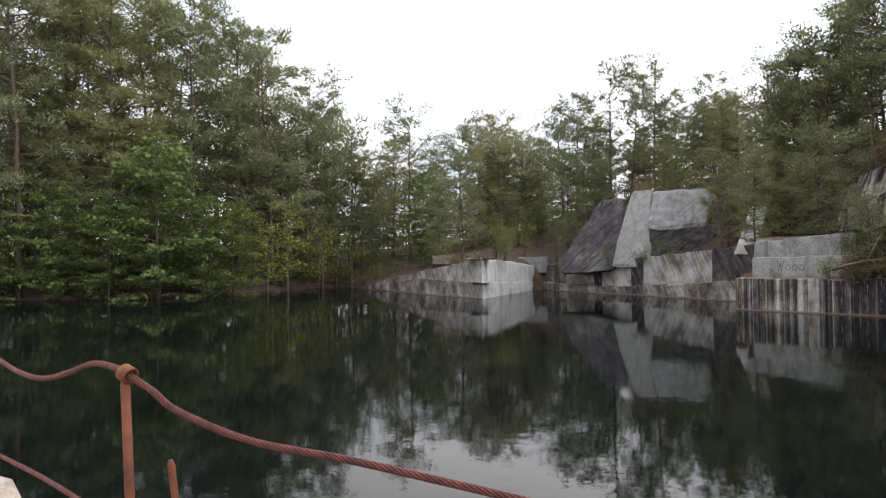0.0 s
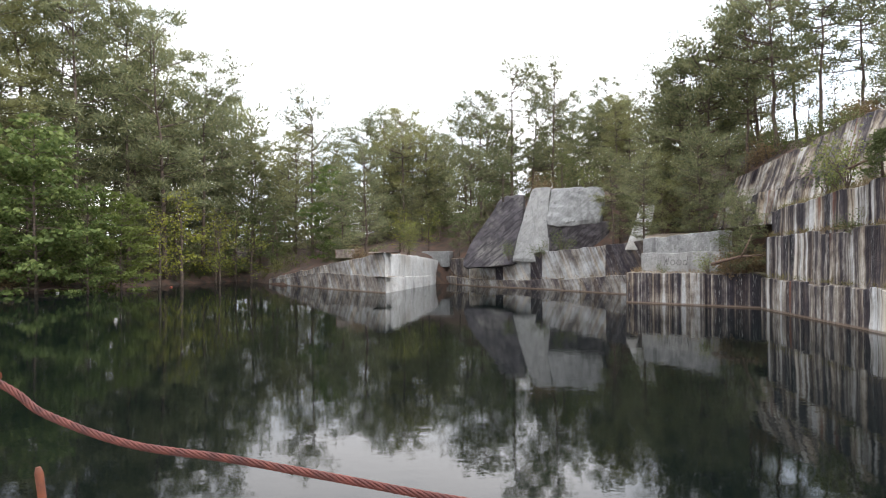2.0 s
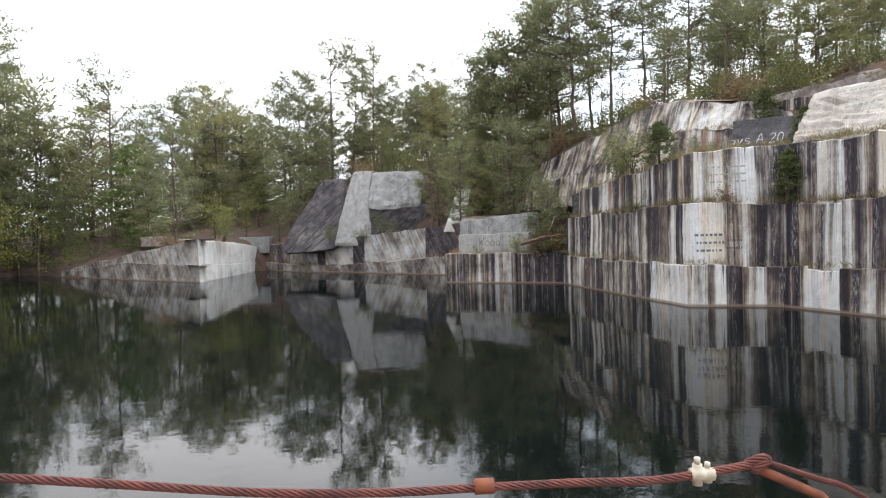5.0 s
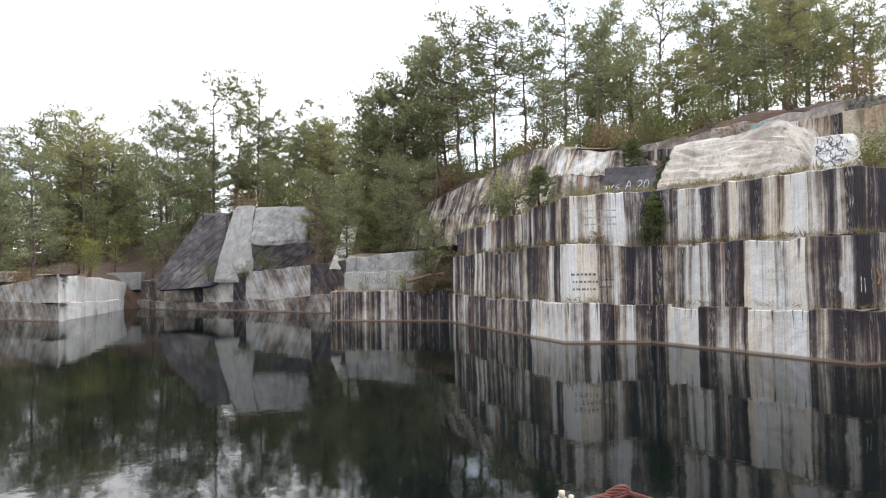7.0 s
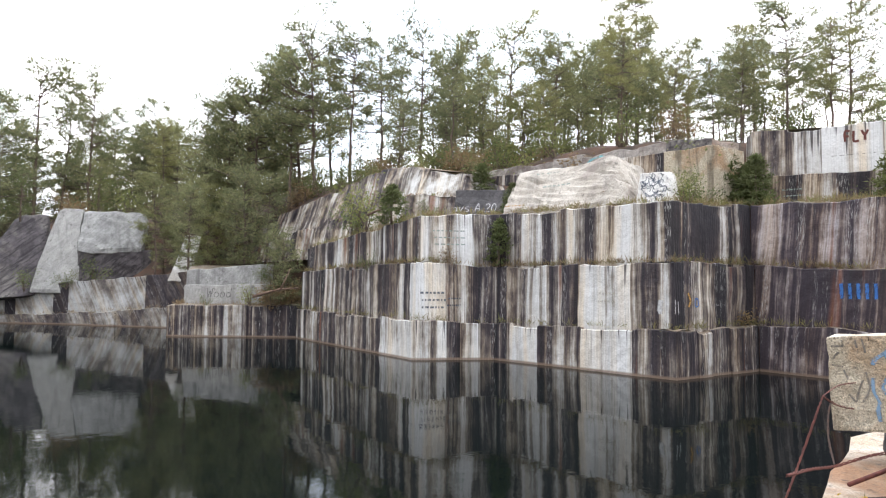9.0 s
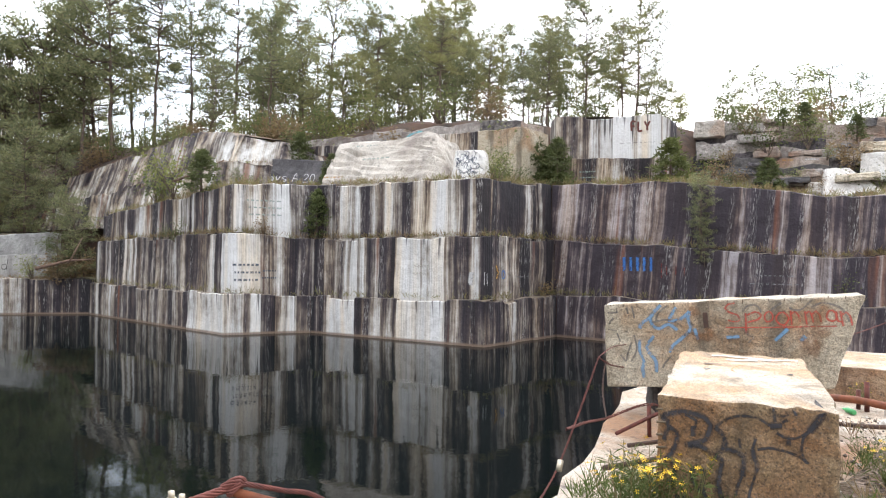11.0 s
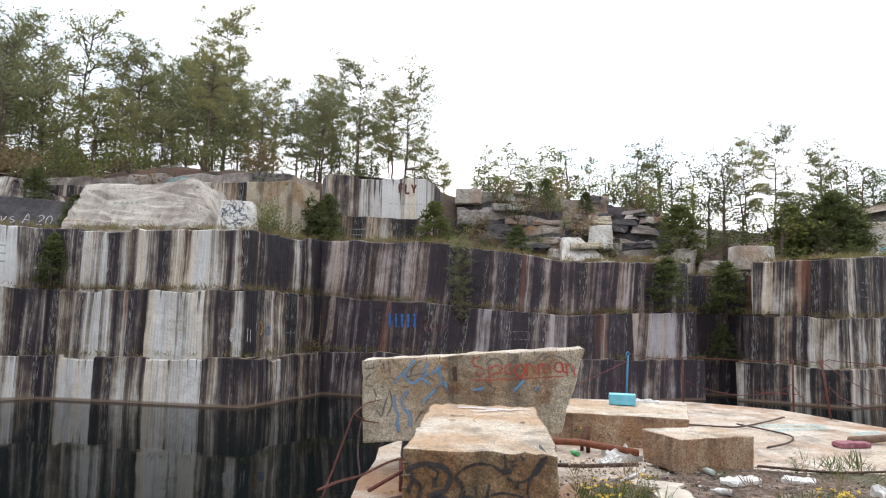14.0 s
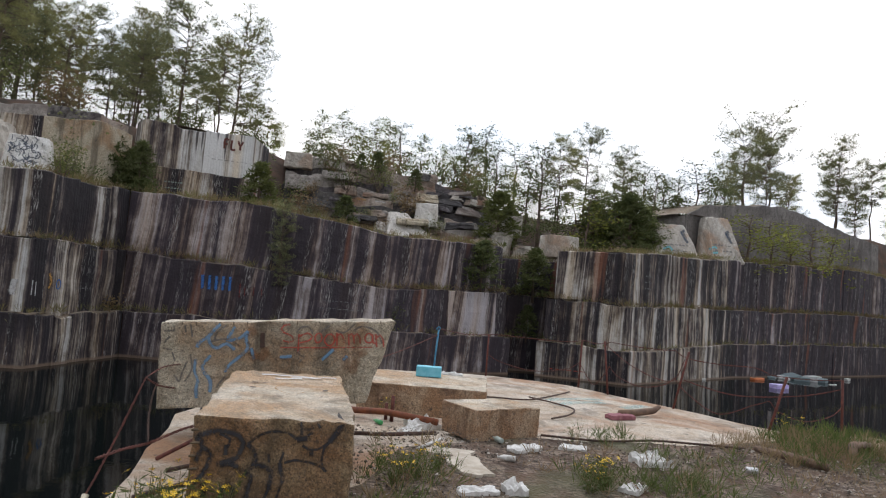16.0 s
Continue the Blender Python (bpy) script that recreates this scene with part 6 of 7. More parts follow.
paint("thin_scrawl", block_tree, (5.03, 1.16, 1.44), (0.09, -1, 0), up_z, [
    [(0.28, 0.74), (0.35, 0.71), (0.34, 0.65)],
    [(0.47, 0.68), (0.51, 0.72), (0.58, 0.76), (0.65, 0.77), (0.73, 0.76), (0.79, 0.72)],
    [(0.63, 0.38), (0.6, 0.3), (0.59, 0.25)],
    [(0.61, 0.62), (0.62, 0.56)],
    [(0.71, 0.63), (0.69, 0.56)],
    [(0.71, 0.41), (0.69, 0.33), (0.67, 0.25), (0.69, 0.18)],
    [(0.72, 0.56), (0.79, 0.58), (0.87, 0.57), (0.95, 0.55), (1.01, 0.51)],
    [(1.01, 0.71), (0.98, 0.67), (0.97, 0.57), (1.0, 0.51)],
    [(1.01, 0.71), (0.94, 0.66), (0.87, 0.66), (0.83, 0.68)],
    [(0.81, 0.85), (0.82, 0.75)],
    [(0.81, 0.84), (0.88, 0.84), (0.89, 0.8), (0.83, 0.79)],
    [(0.89, 0.77), (0.86, 0.75)],
    [(0.92, 0.85), (0.94, 0.8)]], 0.027, BLACK_SPRAY, front_block, "thin dark sprayed lines")
for stroke in [
    [(1.09, 0.85), (1.07, 0.8), (1.04, 0.75), (1.01, 0.71)],
    [(0.88, 0.63), (0.91, 0.63)],
    [(0.79, 0.72), (0.86, 0.73)],
    [(0.3, 0.54), (0.39, 0.56)]]:
    paint("black_blot", block_tree, (5.03, 1.16, 1.44), (0.09, -1, 0), up_z, [stroke], 0.06, BLACK_SPRAY, front_block, "black sprayed blots")
paint("white_smear", block_tree, (7.05, 1.0, 2.3), (0, -1, 0), (1, 0, 0), [[(0.05, 0.1), (0.3, 0.16), (0.55, 0.1)], [(0.35, 0.02), (0.7, 0.12), (0.95, 0.06)], [(0.2, -0.08), (0.45, -0.02)]], 0.1, WHITE_SPRAY, front_block, "white paint smear")
paint("orange_curl", block_tree, (6.0, 0.75, 2.3), (0, -1, 0), (1, 0, 0), [arc(0.2, 0.4, 0.16, 0.35, 60, 320), [(0.5, 0.6), (0.62, 0.7)]], 0.018, ORANGE_SPRAY, front_block, "thin orange sprayed curl")
for stroke in [[(0.0, 0.1), (0.07, 0.11), (0.14, 0.12)], [(0.03, -0.18), (0.08, -0.18)], [(0.66, -0.2), (0.7, -0.2)]]:
    paint("dark_blot", block_tree, (6.5, 0.95, 2.3), (0, -1, 0), (1, 0, 0), [stroke], 0.09, BLACK_SPRAY, front_block, "black sprayed blot")

DARK_SPRAY = spray("dark_blue_spray_paint", (0.05, 0.07, 0.11), (0.10, 0.13, 0.18), 0.8)
paint("turquoise_haze", surface([ledge]), (12.2, -3.6, 1.42), (0.5, -1, 0), (1, 0.5, 0), [[(0.0, 0.0), (0.6, 0.2), (1.3, 0.1)], [(0.2, 0.5), (0.9, 0.6), (1.6, 0.4)], [(1.2, -0.5), (2.0, -0.3)]], 0.4, spray("thin_turquoise_paint", (0.36, 0.58, 0.58), (0.45, 0.60, 0.58), 0.4), ledge, "faded turquoise paint on the slab")
benches = [o for o in cliff_main.children]
wall_tree = surface(benches + list(cliff_upper.children) + list(cliff_bench.children))


def on_wall(name, seg, d, z, strokes, width, material, label, setback=0.3, chain=MAIN, parent=None):
    miter, norm = outward(chain)
    a, b = Vector(chain[seg]), Vector(chain[seg + 1])
    e = (b - a).normalized()
    p = a + e * d + norm[seg] * setback
    return paint(name, wall_tree, (p.x, p.y, z), (e.x, e.y, 0), up_z, strokes, width, material, parent or cliff_main, label)


on_wall("dark_writing", 1, 0.35, 2.1, bars(1.15, 0.95, 3, 1), 0.13, DARK_SPRAY, "unreadable dark blue sprayed writing")
on_wall("dark_writing", 1, 1.55, 2.2, bars(0.6, 0.6, 2, 2), 0.11, DARK_SPRAY, "unreadable dark sprayed writing")
on_wall("pale_writing", 1, 0.9, 4.9, bars(1.5, 0.9, 3, 4), 0.09, GREEN_SPRAY, "faint greenish sprayed writing", 0.65)
on_wall("yellow_stain", 3, 5.0, 2.5, bars(0.8, 0.6, 2, 5), 0.12, spray("faded_yellow_spray_paint", (0.70, 0.60, 0.34), (0.72, 0.66, 0.45), 0.35), "faded yellow sprayed patch")
on_wall("white_writing", 4, 0.1, 2.15, [[(0.05, 0.1), (0.06, 0.6)], [(0.25, 0.12), (0.27, 0.6)], [(0.42, 0.1), (0.42, 0.55)]], 0.06, WHITE_SPRAY, "white sprayed mark")
on_wall("orange_mark", 4, 1.15, 2.5, [[(0, 0.5), (0.1, 0.2), (0.0, 0.0)]], 0.16, ORANGE_SPRAY, "orange sprayed mark")
on_wall("blue_mark", 4, 1.45, 2.45, [arc(0.15, 0.2, 0.1, 0.16, 0, 360)], 0.07, BRIGHT_BLUE, "blue sprayed ring")
on_wall("pale_mark", 4, 2.5, 2.35, bars(0.9, 0.4, 1, 7), 0.06, FADED_SPRAY, "pale sprayed bars")
on_wall("blue_writing", 5, 2.8, 2.8, [[(0.06 + 0.27 * i, 0.04), (0.05 + 0.27 * i, 0.58)] for i in range(5)], 0.19, BRIGHT_BLUE, "blue sprayed bars")
on_wall("red_writing", 5, 4.3, 2.6, [[(0.05, 0), (0.05, 0.55)], [(0.25, 0.1), (0.25, 0.5)], [(0.6, 0.1), (0.6, 0.45)], [(0.9, 0.1), (0.9, 0.4)]], 0.07, spray("faded_red_spray_paint", (0.26, 0.05, 0.045), (0.16, 0.045, 0.04), 0.75), "dull red sprayed bars")
on_wall("pale_writing", 6, 2.6, 2.3, bars(1.6, 0.6, 2, 9), 0.06, FADED_SPRAY, "faint chalky writing")
on_wall("red_writing", 11, 0.6, 0.2, bars(1.7, 0.4, 1, 10), 0.05, RED_SPRAY, "red sprayed name painted over as bars", 0.0)
on_wall("white_writing", 11, 4.6, 4.3, bars(1.1, 0.9, 3, 11), 0.09, FADED_SPRAY, "white sprayed writing high on the wall", 0.65)
on_wall("white_writing", 11, 7.6, 5.6, bars(0.5, 0.4, 2, 12), 0.1, FADED_SPRAY, "white sprayed mark high on the wall", 0.65)
on_wall("word", 1, 1.6, 2.35, words("Wood", 0.6), 0.05, BLACK_SPRAY, "thin dark sprayed word", 0.0, UPPER_BENCH, cliff_bench)
on_wall("red_letters", 1, 3.5, 9.2, words("FLY", 0.42, 0.0), 0.09, RUST, "dark red sprayed letters", 0.12, PILLAR, cliff_upper)
on_wall("pale_writing", 1, 3.0, 8.4, bars(1.6, 0.5, 1, 13), 0.03, GREY_SPRAY, "thin scratched writing", 0.12, PILLAR, cliff_upper)
on_wall("green_patch", 1, 1.2, 6.7, bars(0.8, 0.8, 3, 14), 0.1, GREEN_SPRAY, "pale green sprayed panel", 0.0, PILLAR, cliff_upper)
on_wall("blue_patch", 0, 7.2, 9.1, [[(0, 0.1), (0.6, 0.35), (1.3, 0.1)], [(0.2, 0.3), (0.9, 0.5)], [(0.5, 0.1), (1.2, 0.3)]], 0.16, TURQUOISE, "turquoise sprayed scrawl", 0.0, BACK_ROW, cliff_upper)

rocks = {o.get("label"): o for o in scene.objects if o.name.startswith("boulder")}
big = rocks["large rounded pale granite boulder with sprayed scrawls"]
big_tree = surface([big])
paint("green_writing", big_tree, (23.6, 18.3, 8.2), (0, -1, 0), up_z, bars(1.2, 0.35, 1, 20), 0.09, GREEN_SPRAY, big, "greenish sprayed writing")
paint("dark_writing", big_tree, (23.6, 17.7, 7.5), (0, -1, 0), up_z, bars(1.6, 0.4, 1, 21), 0.10, GREEN_SPRAY, big, "dull sprayed writing")
paint("pale_writing", big_tree, (23.6, 19.5, 6.7), (0, -1, 0), up_z, bars(1.2, 0.35, 1, 23), 0.08, ORANGE_SPRAY, big, "yellowish sprayed writing")
white = rocks["small block sprayed white with scribbles"]
paint("black_scribble", surface([white]), (23.7, 12.6, 6.5), (0, -1, 0), up_z, scribble(1.1, 0.95, 70, 24), 0.04, DARK_SPRAY, white, "dark looping scribbles")
chalk = rocks["dark tilted rock slab with chalky scrawl"]
paint("white_words", surface([chalk]), (22.6, 22.5, 6.75), (0.55, -0.83, 0), up_z, words("Always A 20", 0.42), 0.05, WHITE_SPRAY, chalk, "chalk white lettering")
terrace = [o for o in scene.objects if o.name.startswith("boulder") and o.get("label") == "angular granite boulder on the upper terrace"]
for o, (x, y, z) in ((terrace[4], (36.2, -16.5, 6.8)), (terrace[5], (38.4, -20.4, 7.2))):
    tree, here = surface([o]), ((-0.43, -0.9, 0), up_z)
    paint("turquoise_mark", tree, (x, y, z), *here, [[(0.0, 0.2), (0.3, 0.4), (0.5, 0.15)], [(0.1, 0.0), (0.5, 0.05)]], 0.2, TURQUOISE, o, "turquoise sprayed mark")
    paint("white_mark", tree, (x, y, z), *here, bars(1.3, 0.7, 2, int(z * 10)), 0.12, FADED_SPRAY, o, "faded pale sprayed bars")
    paint("dark_mark", tree, (x, y, z), *here, [[(0.9, 1.4), (1.1, 1.0), (1.3, 0.7)], [(1.0, 1.5), (1.3, 1.0)]], 0.2, DARK_SPRAY, o, "dark sprayed streak")
wall_tree = surface(list(cliff_rubble.children))
on_wall("white_writing", 2, 0.2, 6.35, bars(0.9, 0.5, 2, 31), 0.1, WHITE_SPRAY, "white sprayed bars", 0.0, TIERS, cliff_rubble)
on_wall("pink_writing", 1, 1.6, 8.0, bars(0.8, 0.3, 1, 32), 0.14, WHITE_SPRAY, "white sprayed patch", 1.6, TIERS, cliff_rubble)
on_wall("yellow_writing", 1, 0.6, 8.0, bars(0.5, 0.3, 1, 33), 0.14, ORANGE_SPRAY, "yellow sprayed patch", 1.6, TIERS, cliff_rubble)
on_wall("white_writing", 3, 0.3, 5.9, bars(0.8, 0.8, 2, 34), 0.14, WHITE_SPRAY, "white sprayed bars", 0.0, TIERS, cliff_rubble)
on_wall("white_writing", 3, 2.4, 5.8, bars(0.9, 0.4, 1, 35), 0.12, WHITE_SPRAY, "white sprayed bars", 0.0, TIERS, cliff_rubble)


# ---- the cable railing at the edge ----
def rope_strands(points, radius, strands=6, turns=4.4, step=0.02):
    """A laid wire rope: strands twisted round the line."""
    pts = [Vector(p) for p in points]
    fine = []
    for i in range(len(pts) - 1):
        a, b, c, d = pts[max(0, i - 1)], pts[i], pts[i + 1], pts[min(len(pts) - 1, i + 2)]
        m = max(2, int((c - b).length / step))
        for k in range(m):
            t = k / m
            fine.append(0.5 * ((2 * b) + (c - a) * t + (2 * a - 5 * b + 4 * c - d) * t * t + (3 * b - a - 3 * c + d) * t ** 3))
    fine.append(pts[-1])
    out = []
    for s in range(strands):
        line, run = [], 0.0
        for i, p in enumerate(fine):
            t = (fine[min(i + 1, len(fine) - 1)] - fine[max(i - 1, 0)]).normalized()
            run += (p - fine[i - 1]).length if i else 0
            x = t.cross(Vector((0, 0, 1))).normalized()
            y = t.cross(x)
            a = 2 * math.pi * (s / strands + run * turns)
            line.append(p + (x * math.cos(a) + y * math.sin(a)) * radius * 0.66)
        out.append(tube(line, radius * 0.31, 6, False))
    return out, fine


def rope(*args, **more):
    return join(*rope_strands(*args, **more)[0])


railing = empty("cable_railing", (-1.78, 3.98, 1.42), "rusty wire rope railing on thin iron posts at the water edge", "railing")


def rail_part(name, data, material, label="", smooth=True):
    me = mesh_of(name, *data, smooth)
    me.transform(Matrix.Translation((1.78, -3.98, -1.42)))
    return part(name, me, material, railing, label)


main_rope = [(-4.2, 6.2, 2.5), (-3.47, 5.52, 2.41), (-3.05, 5.13, 2.40), (-2.77, 4.88, 2.43), (-2.44, 4.58, 2.52), (-2.15, 4.32, 2.61), (-1.9, 4.09, 2.62), (-1.78, 3.98, 2.60), (-1.62, 3.93, 2.52), (-1.46, 3.88, 2.42), (-1.03, 3.73, 2.30), (-0.52, 3.57, 2.25), (-0.02, 3.40, 2.19), (0.5, 3.24, 2.12), (1.0, 3.07, 2.09), (1.41, 2.94, 2.085), (1.81, 2.81, 2.08), (2.1, 2.70, 2.075), (2.34, 2.625, 2.09), (2.66, 2.53, 2.125)]
strands, core = rope_strands(main_rope, 0.0205)
cable = rail_part("cable", tube(core[::3] + core[-1:], 0.009, 6, True), RUST, "twisted rusty steel wire rope")
for data in strands:
    me = mesh_of("strand", *data, True)
    me.transform(Matrix.Translation((1.78, -3.98, -1.42)))
    part("strand", me, RUST, cable)
rail_part("lower_cable", rope([(-4.0, 6.0, 1.64), (-3.47, 5.52, 1.68), (-2.85, 4.96, 1.72), (-2.29, 4.44, 1.74), (-1.85, 4.05, 1.70), (-1.5, 3.89, 1.62)], 0.018), RUST)
rail_part("post", tube([(-1.74, 3.96, 1.3), (-1.76, 3.97, 1.9), (-1.79, 3.98, 2.56)], [0.026, 0.026, 0.025], 12), RUST_PIPE, "upright rusty pipe")
rail_part("stub_post", tube([(-1.46, 3.88, 1.3), (-1.47, 3.885, 1.9), (-1.50, 3.89, 2.13), (-1.505, 3.89, 2.16)], [0.02, 0.019, 0.021, 0.012], 10), RUST_PIPE)
d0 = Vector((-1.62, 3.93, 2.53)) - Vector((-1.9, 4.09, 2.64))
ring = []
c0 = Vector((-1.78, 3.985, 2.60))
dn = d0.normalized()
sx = dn.cross(Vector((0, 0, 1))).normalized()
sy = dn.cross(sx)
rv, rf = [], []
for k in range(24):
    a = 2 * math.pi * k / 24
    e = sx * math.cos(a) + sy * math.sin(a)
    rv += [c0 - dn * 0.035 + e * 0.048, c0 + dn * 0.035 + e * 0.048, c0 + dn * 0.035 + e * 0.038, c0 - dn * 0.035 + e * 0.038]
for k in range(24):
    a, b = 4 * k, 4 * ((k + 1) % 24)
    rf += [(a, b, b + 1, a + 1), (a + 1, b + 1, b + 2, a + 2), (a + 2, b + 2, b + 3, a + 3), (a + 3, b + 3, b, a)]
rail_part("collar", (rv, rf), RUST_PIPE, "rusty iron ring carrying the rope")
rail_part("sleeve", tube([(1.375, 2.952, 2.09), (1.455, 2.926, 2.09)], 0.034, 14), RUST_PIPE, "short iron sleeve")
rail_part("end_pipe", tube([(2.60, 2.55, 2.10), (2.88, 2.44, 1.96), (3.3, 2.15, 1.40)], 0.022, 10), RUST_PIPE)
rail_part("end_rope", rope([(2.66, 2.53, 2.12), (2.86, 2.46, 2.04), (3.08, 2.38, 1.94), (3.5, 2.12, 1.55)], 0.014), RUST)
rail_part("knot", rope([(2.565, 2.565, 2.120), (2.615, 2.525, 2.150), (2.675, 2.545, 2.120), (2.635, 2.565, 2.080), (2.585, 2.535, 2.100), (2.625, 2.510, 2.140)], 0.02, step=0.006), RUST, "wound end of the rope")
GALV = simple("dull_galvanised_steel", (0.55, 0.50, 0.40), (0.42, 0.37, 0.29), 30, 0.5, 0.5, 0.3)
rail_part("cable_clamp", join(tube([(2.335, 2.630, 2.040), (2.335, 2.630, 2.135)], 0.022, 8), tube([(2.335, 2.630, 2.135), (2.335, 2.630, 2.165)], 0.014, 8), tube([(2.380, 2.615, 2.050), (2.380, 2.615, 2.115)], 0.02, 8), tube([(2.380, 2.615, 2.115), (2.380, 2.615, 2.140)], 0.013, 8), tube([(2.305, 2.640, 2.090), (2.405, 2.605, 2.085)], 0.03, 8)), GALV, "pale galvanised rope clamp with two nuts")

# wires and pins along the slab on the water side
side_fence = empty("wire_fence", (7.0, 2.1, 1.42), "slack rusty wires strung along the slab edge", "fence")


def side_part(name, data, material, parent=side_fence, at=(7.0, 2.1, 1.42), label=""):
    me = mesh_of(name, *data, True)
    me.transform(Matrix.Translation((-at[0], -at[1], -at[2])))
    return part(name, me, material, parent, label)


def sag(points, r):
    return rope(points, r, 3, 14.0, 0.05)


side_part("wire", sag([(5.0, 2.15, 0.95), (5.82, 2.20, 1.10), (6.25, 2.18, 1.28), (6.7, 2.12, 1.7), (7.04, 2.02, 2.22)], 0.012), RUST)
side_part("wire", sag([(7.04, 2.02, 2.22), (7.4, 2.0, 2.1), (7.9, 1.97, 2.0)], 0.012), RUST)
side_part("wire", sag([(7.04, 2.02, 2.22), (7.5, 2.0, 2.27), (8.1, 1.98, 2.24)], 0.008), RUST)
side_part("wire", sag([(6.19, 2.08, 1.66), (6.7, 2.05, 1.62), (7.26, 1.98, 1.56), (7.6, 1.7, 1.66), (7.9, 1.5, 1.62)], 0.018), RUST)
side_part("wire", sag([(7.2, 1.98, 1.58), (7.7, 2.15, 1.75), (8.0, 2.2, 2.0), (8.25, 2.15, 2.05)], 0.012), DARK_IRON)
side_part("clamp", tube([(6.22, 2.16, 1.26), (6.28, 2.16, 1.34)], 0.03, 8), GALV, label="pale wire clamp")
side_part("pin", tube([(7.3, 1.56, 1.38), (7.32, 1.57, 1.72)], 0.022, 8), RUST)
side_part("bar", tube([(5.75, 1.62, 1.50), (6.05, 1.30, 1.54), (6.3, 1.05, 1.56)], 0.022, 8), DARK_IRON, label="dark iron bar on the slab")
side_part("bar", tube([(6.6, 1.62, 1.48), (6.9, 1.1, 1.56)], 0.02, 8), DARK_IRON)
side_part("bar", tube([(6.9, 1.80, 1.50), (7.35, 1.5, 1.64), (7.9, 1.15, 1.62)], 0.02, 8), RUST)

# the fence along the far edge of the slab
far_fence = empty("wire_fence", (13.5, -5.5, 1.40), "leaning rusty posts with sagging wires on the slab rim", "fence")
posts = [((16.2, -3.0, 1.4), (16.2, -3.0, 2.42)), ((15.1, -4.95, 1.4), (15.1, -4.97, 2.49)), ((14.3, -5.35, 1.38), (14.4, -5.25, 2.55)), ((12.7, -6.05, 1.38), (12.55, -6.25, 2.55)), ((10.95, -6.9, 1.38), (10.8, -7.1, 2.35)), ((10.9, -8.2, 1.38), (10.92, -8.2, 2.35))]
for a, b in posts:
    side_part("post", tube([a, b], 0.022, 8), RUST, far_fence, (13.5, -5.5, 1.40))
blue_top = (13.0, -1.42, 2.62)
for za, zb, drop in ((1.0, 1.0, 0.03), (0.55, 0.6, 0.3)):
    seq = [(p[0][0], p[0][1], p[0][2] + (p[1][2] - p[0][2]) * za) for p in posts]
    for k, (a, b) in enumerate(zip(seq, seq[1:])):
        mid = [a[i] + (b[i] - a[i]) * 0.5 for i in range(3)]
        side_part("wire", sag([a, (a[0] * 0.7 + mid[0] * 0.3, a[1] * 0.7 + mid[1] * 0.3, mid[2] - drop * 0.6), (mid[0], mid[1], mid[2] - drop * (1 + 0.5 * (k % 2))), (b[0] * 0.7 + mid[0] * 0.3, b[1] * 0.7 + mid[1] * 0.3, mid[2] - drop * 0.6), b], 0.011), RUST, far_fence, (13.5, -5.5, 1.40))
side_part("wire", sag([blue_top, (14.4, -2.2, 2.48), (16.2, -3.0, 2.42)], 0.011), RUST, far_fence, (13.5, -5.5, 1.40))
side_part("wire", sag([(13.0, -1.42, 2.5), (12.0, -0.6, 2.2), (10.9, 0.2, 2.0)], 0.011), RUST, far_fence, (13.5, -5.5, 1.40))
side_part("wire", sag([(14.4, -5.25, 2.5), (13.6, -5.6, 2.1), (12.75, -6.0, 1.95), (12.6, -6.2, 2.4)], 0.011), RUST, far_fence, (13.5, -5.5, 1.40))
side_part("wire", sag([(12.6, -6.2, 2.0), (12.0, -6.9, 1.85), (11.2, -7.6, 2.0), (10.9, -8.2, 2.2)], 0.014), RUST, far_fence, (13.5, -5.5, 1.40))

blue_post = empty("blue_post", (13.0, -1.42, 1.42), "thin faded blue post with a hooked top", "post")
side_part("pole", tube([(12.96, -1.36, 1.40), (12.98, -1.39, 2.1), (13.0, -1.42, 2.6)], 0.017, 8), BLUE_POLE, blue_post, (13.0, -1.42, 1.42))
side_part("hook", tube([(13.0, -1.40, 2.58), (13.0, -1.38, 2.62), (13.0, -1.42, 2.66), (13.0, -1.45, 2.63), (13.0, -1.42, 2.6)], 0.013, 7), BLUE_POLE, blue_post, (13.0, -1.42, 1.42))
box_me = rock_mesh("blue_box", (0.26, 0.42, 0.17), 3.0, rough=0.004, bevel=0.015, cuts=2)
blue_box = thing("blue_box", box_me, BLUE_PAINT, "faded blue plastic box on a granite block", "box")
blue_box.matrix_basis = pose(11.55, -1.15, 1.875, 0, 0, -6)


# ---- scrap, litter and weeds on the ledge ----
def curl(pts, n=6):
    """A smooth bend through the given points."""
    p = [Vector(v) for v in pts]
    p = [2 * p[0] - p[1]] + p + [2 * p[-1] - p[-2]]
    out = []
    for a, b, c, d in zip(p, p[1:], p[2:], p[3:]):
        for i in range(n):
            f = i / n
            out.append(0.5 * (2 * b + (c - a) * f + (2 * a - 5 * b + 4 * c - d) * f * f + (3 * b - a - 3 * c + d) * f ** 3))
    return out + [p[-2]]


def bar_thing(name, pts, r, material, label, category, sides=10):
    data = tube(pts, r, sides)
    return thing(name, mesh_of(name, *data, True), material, label, category, "scrap on the ledge")


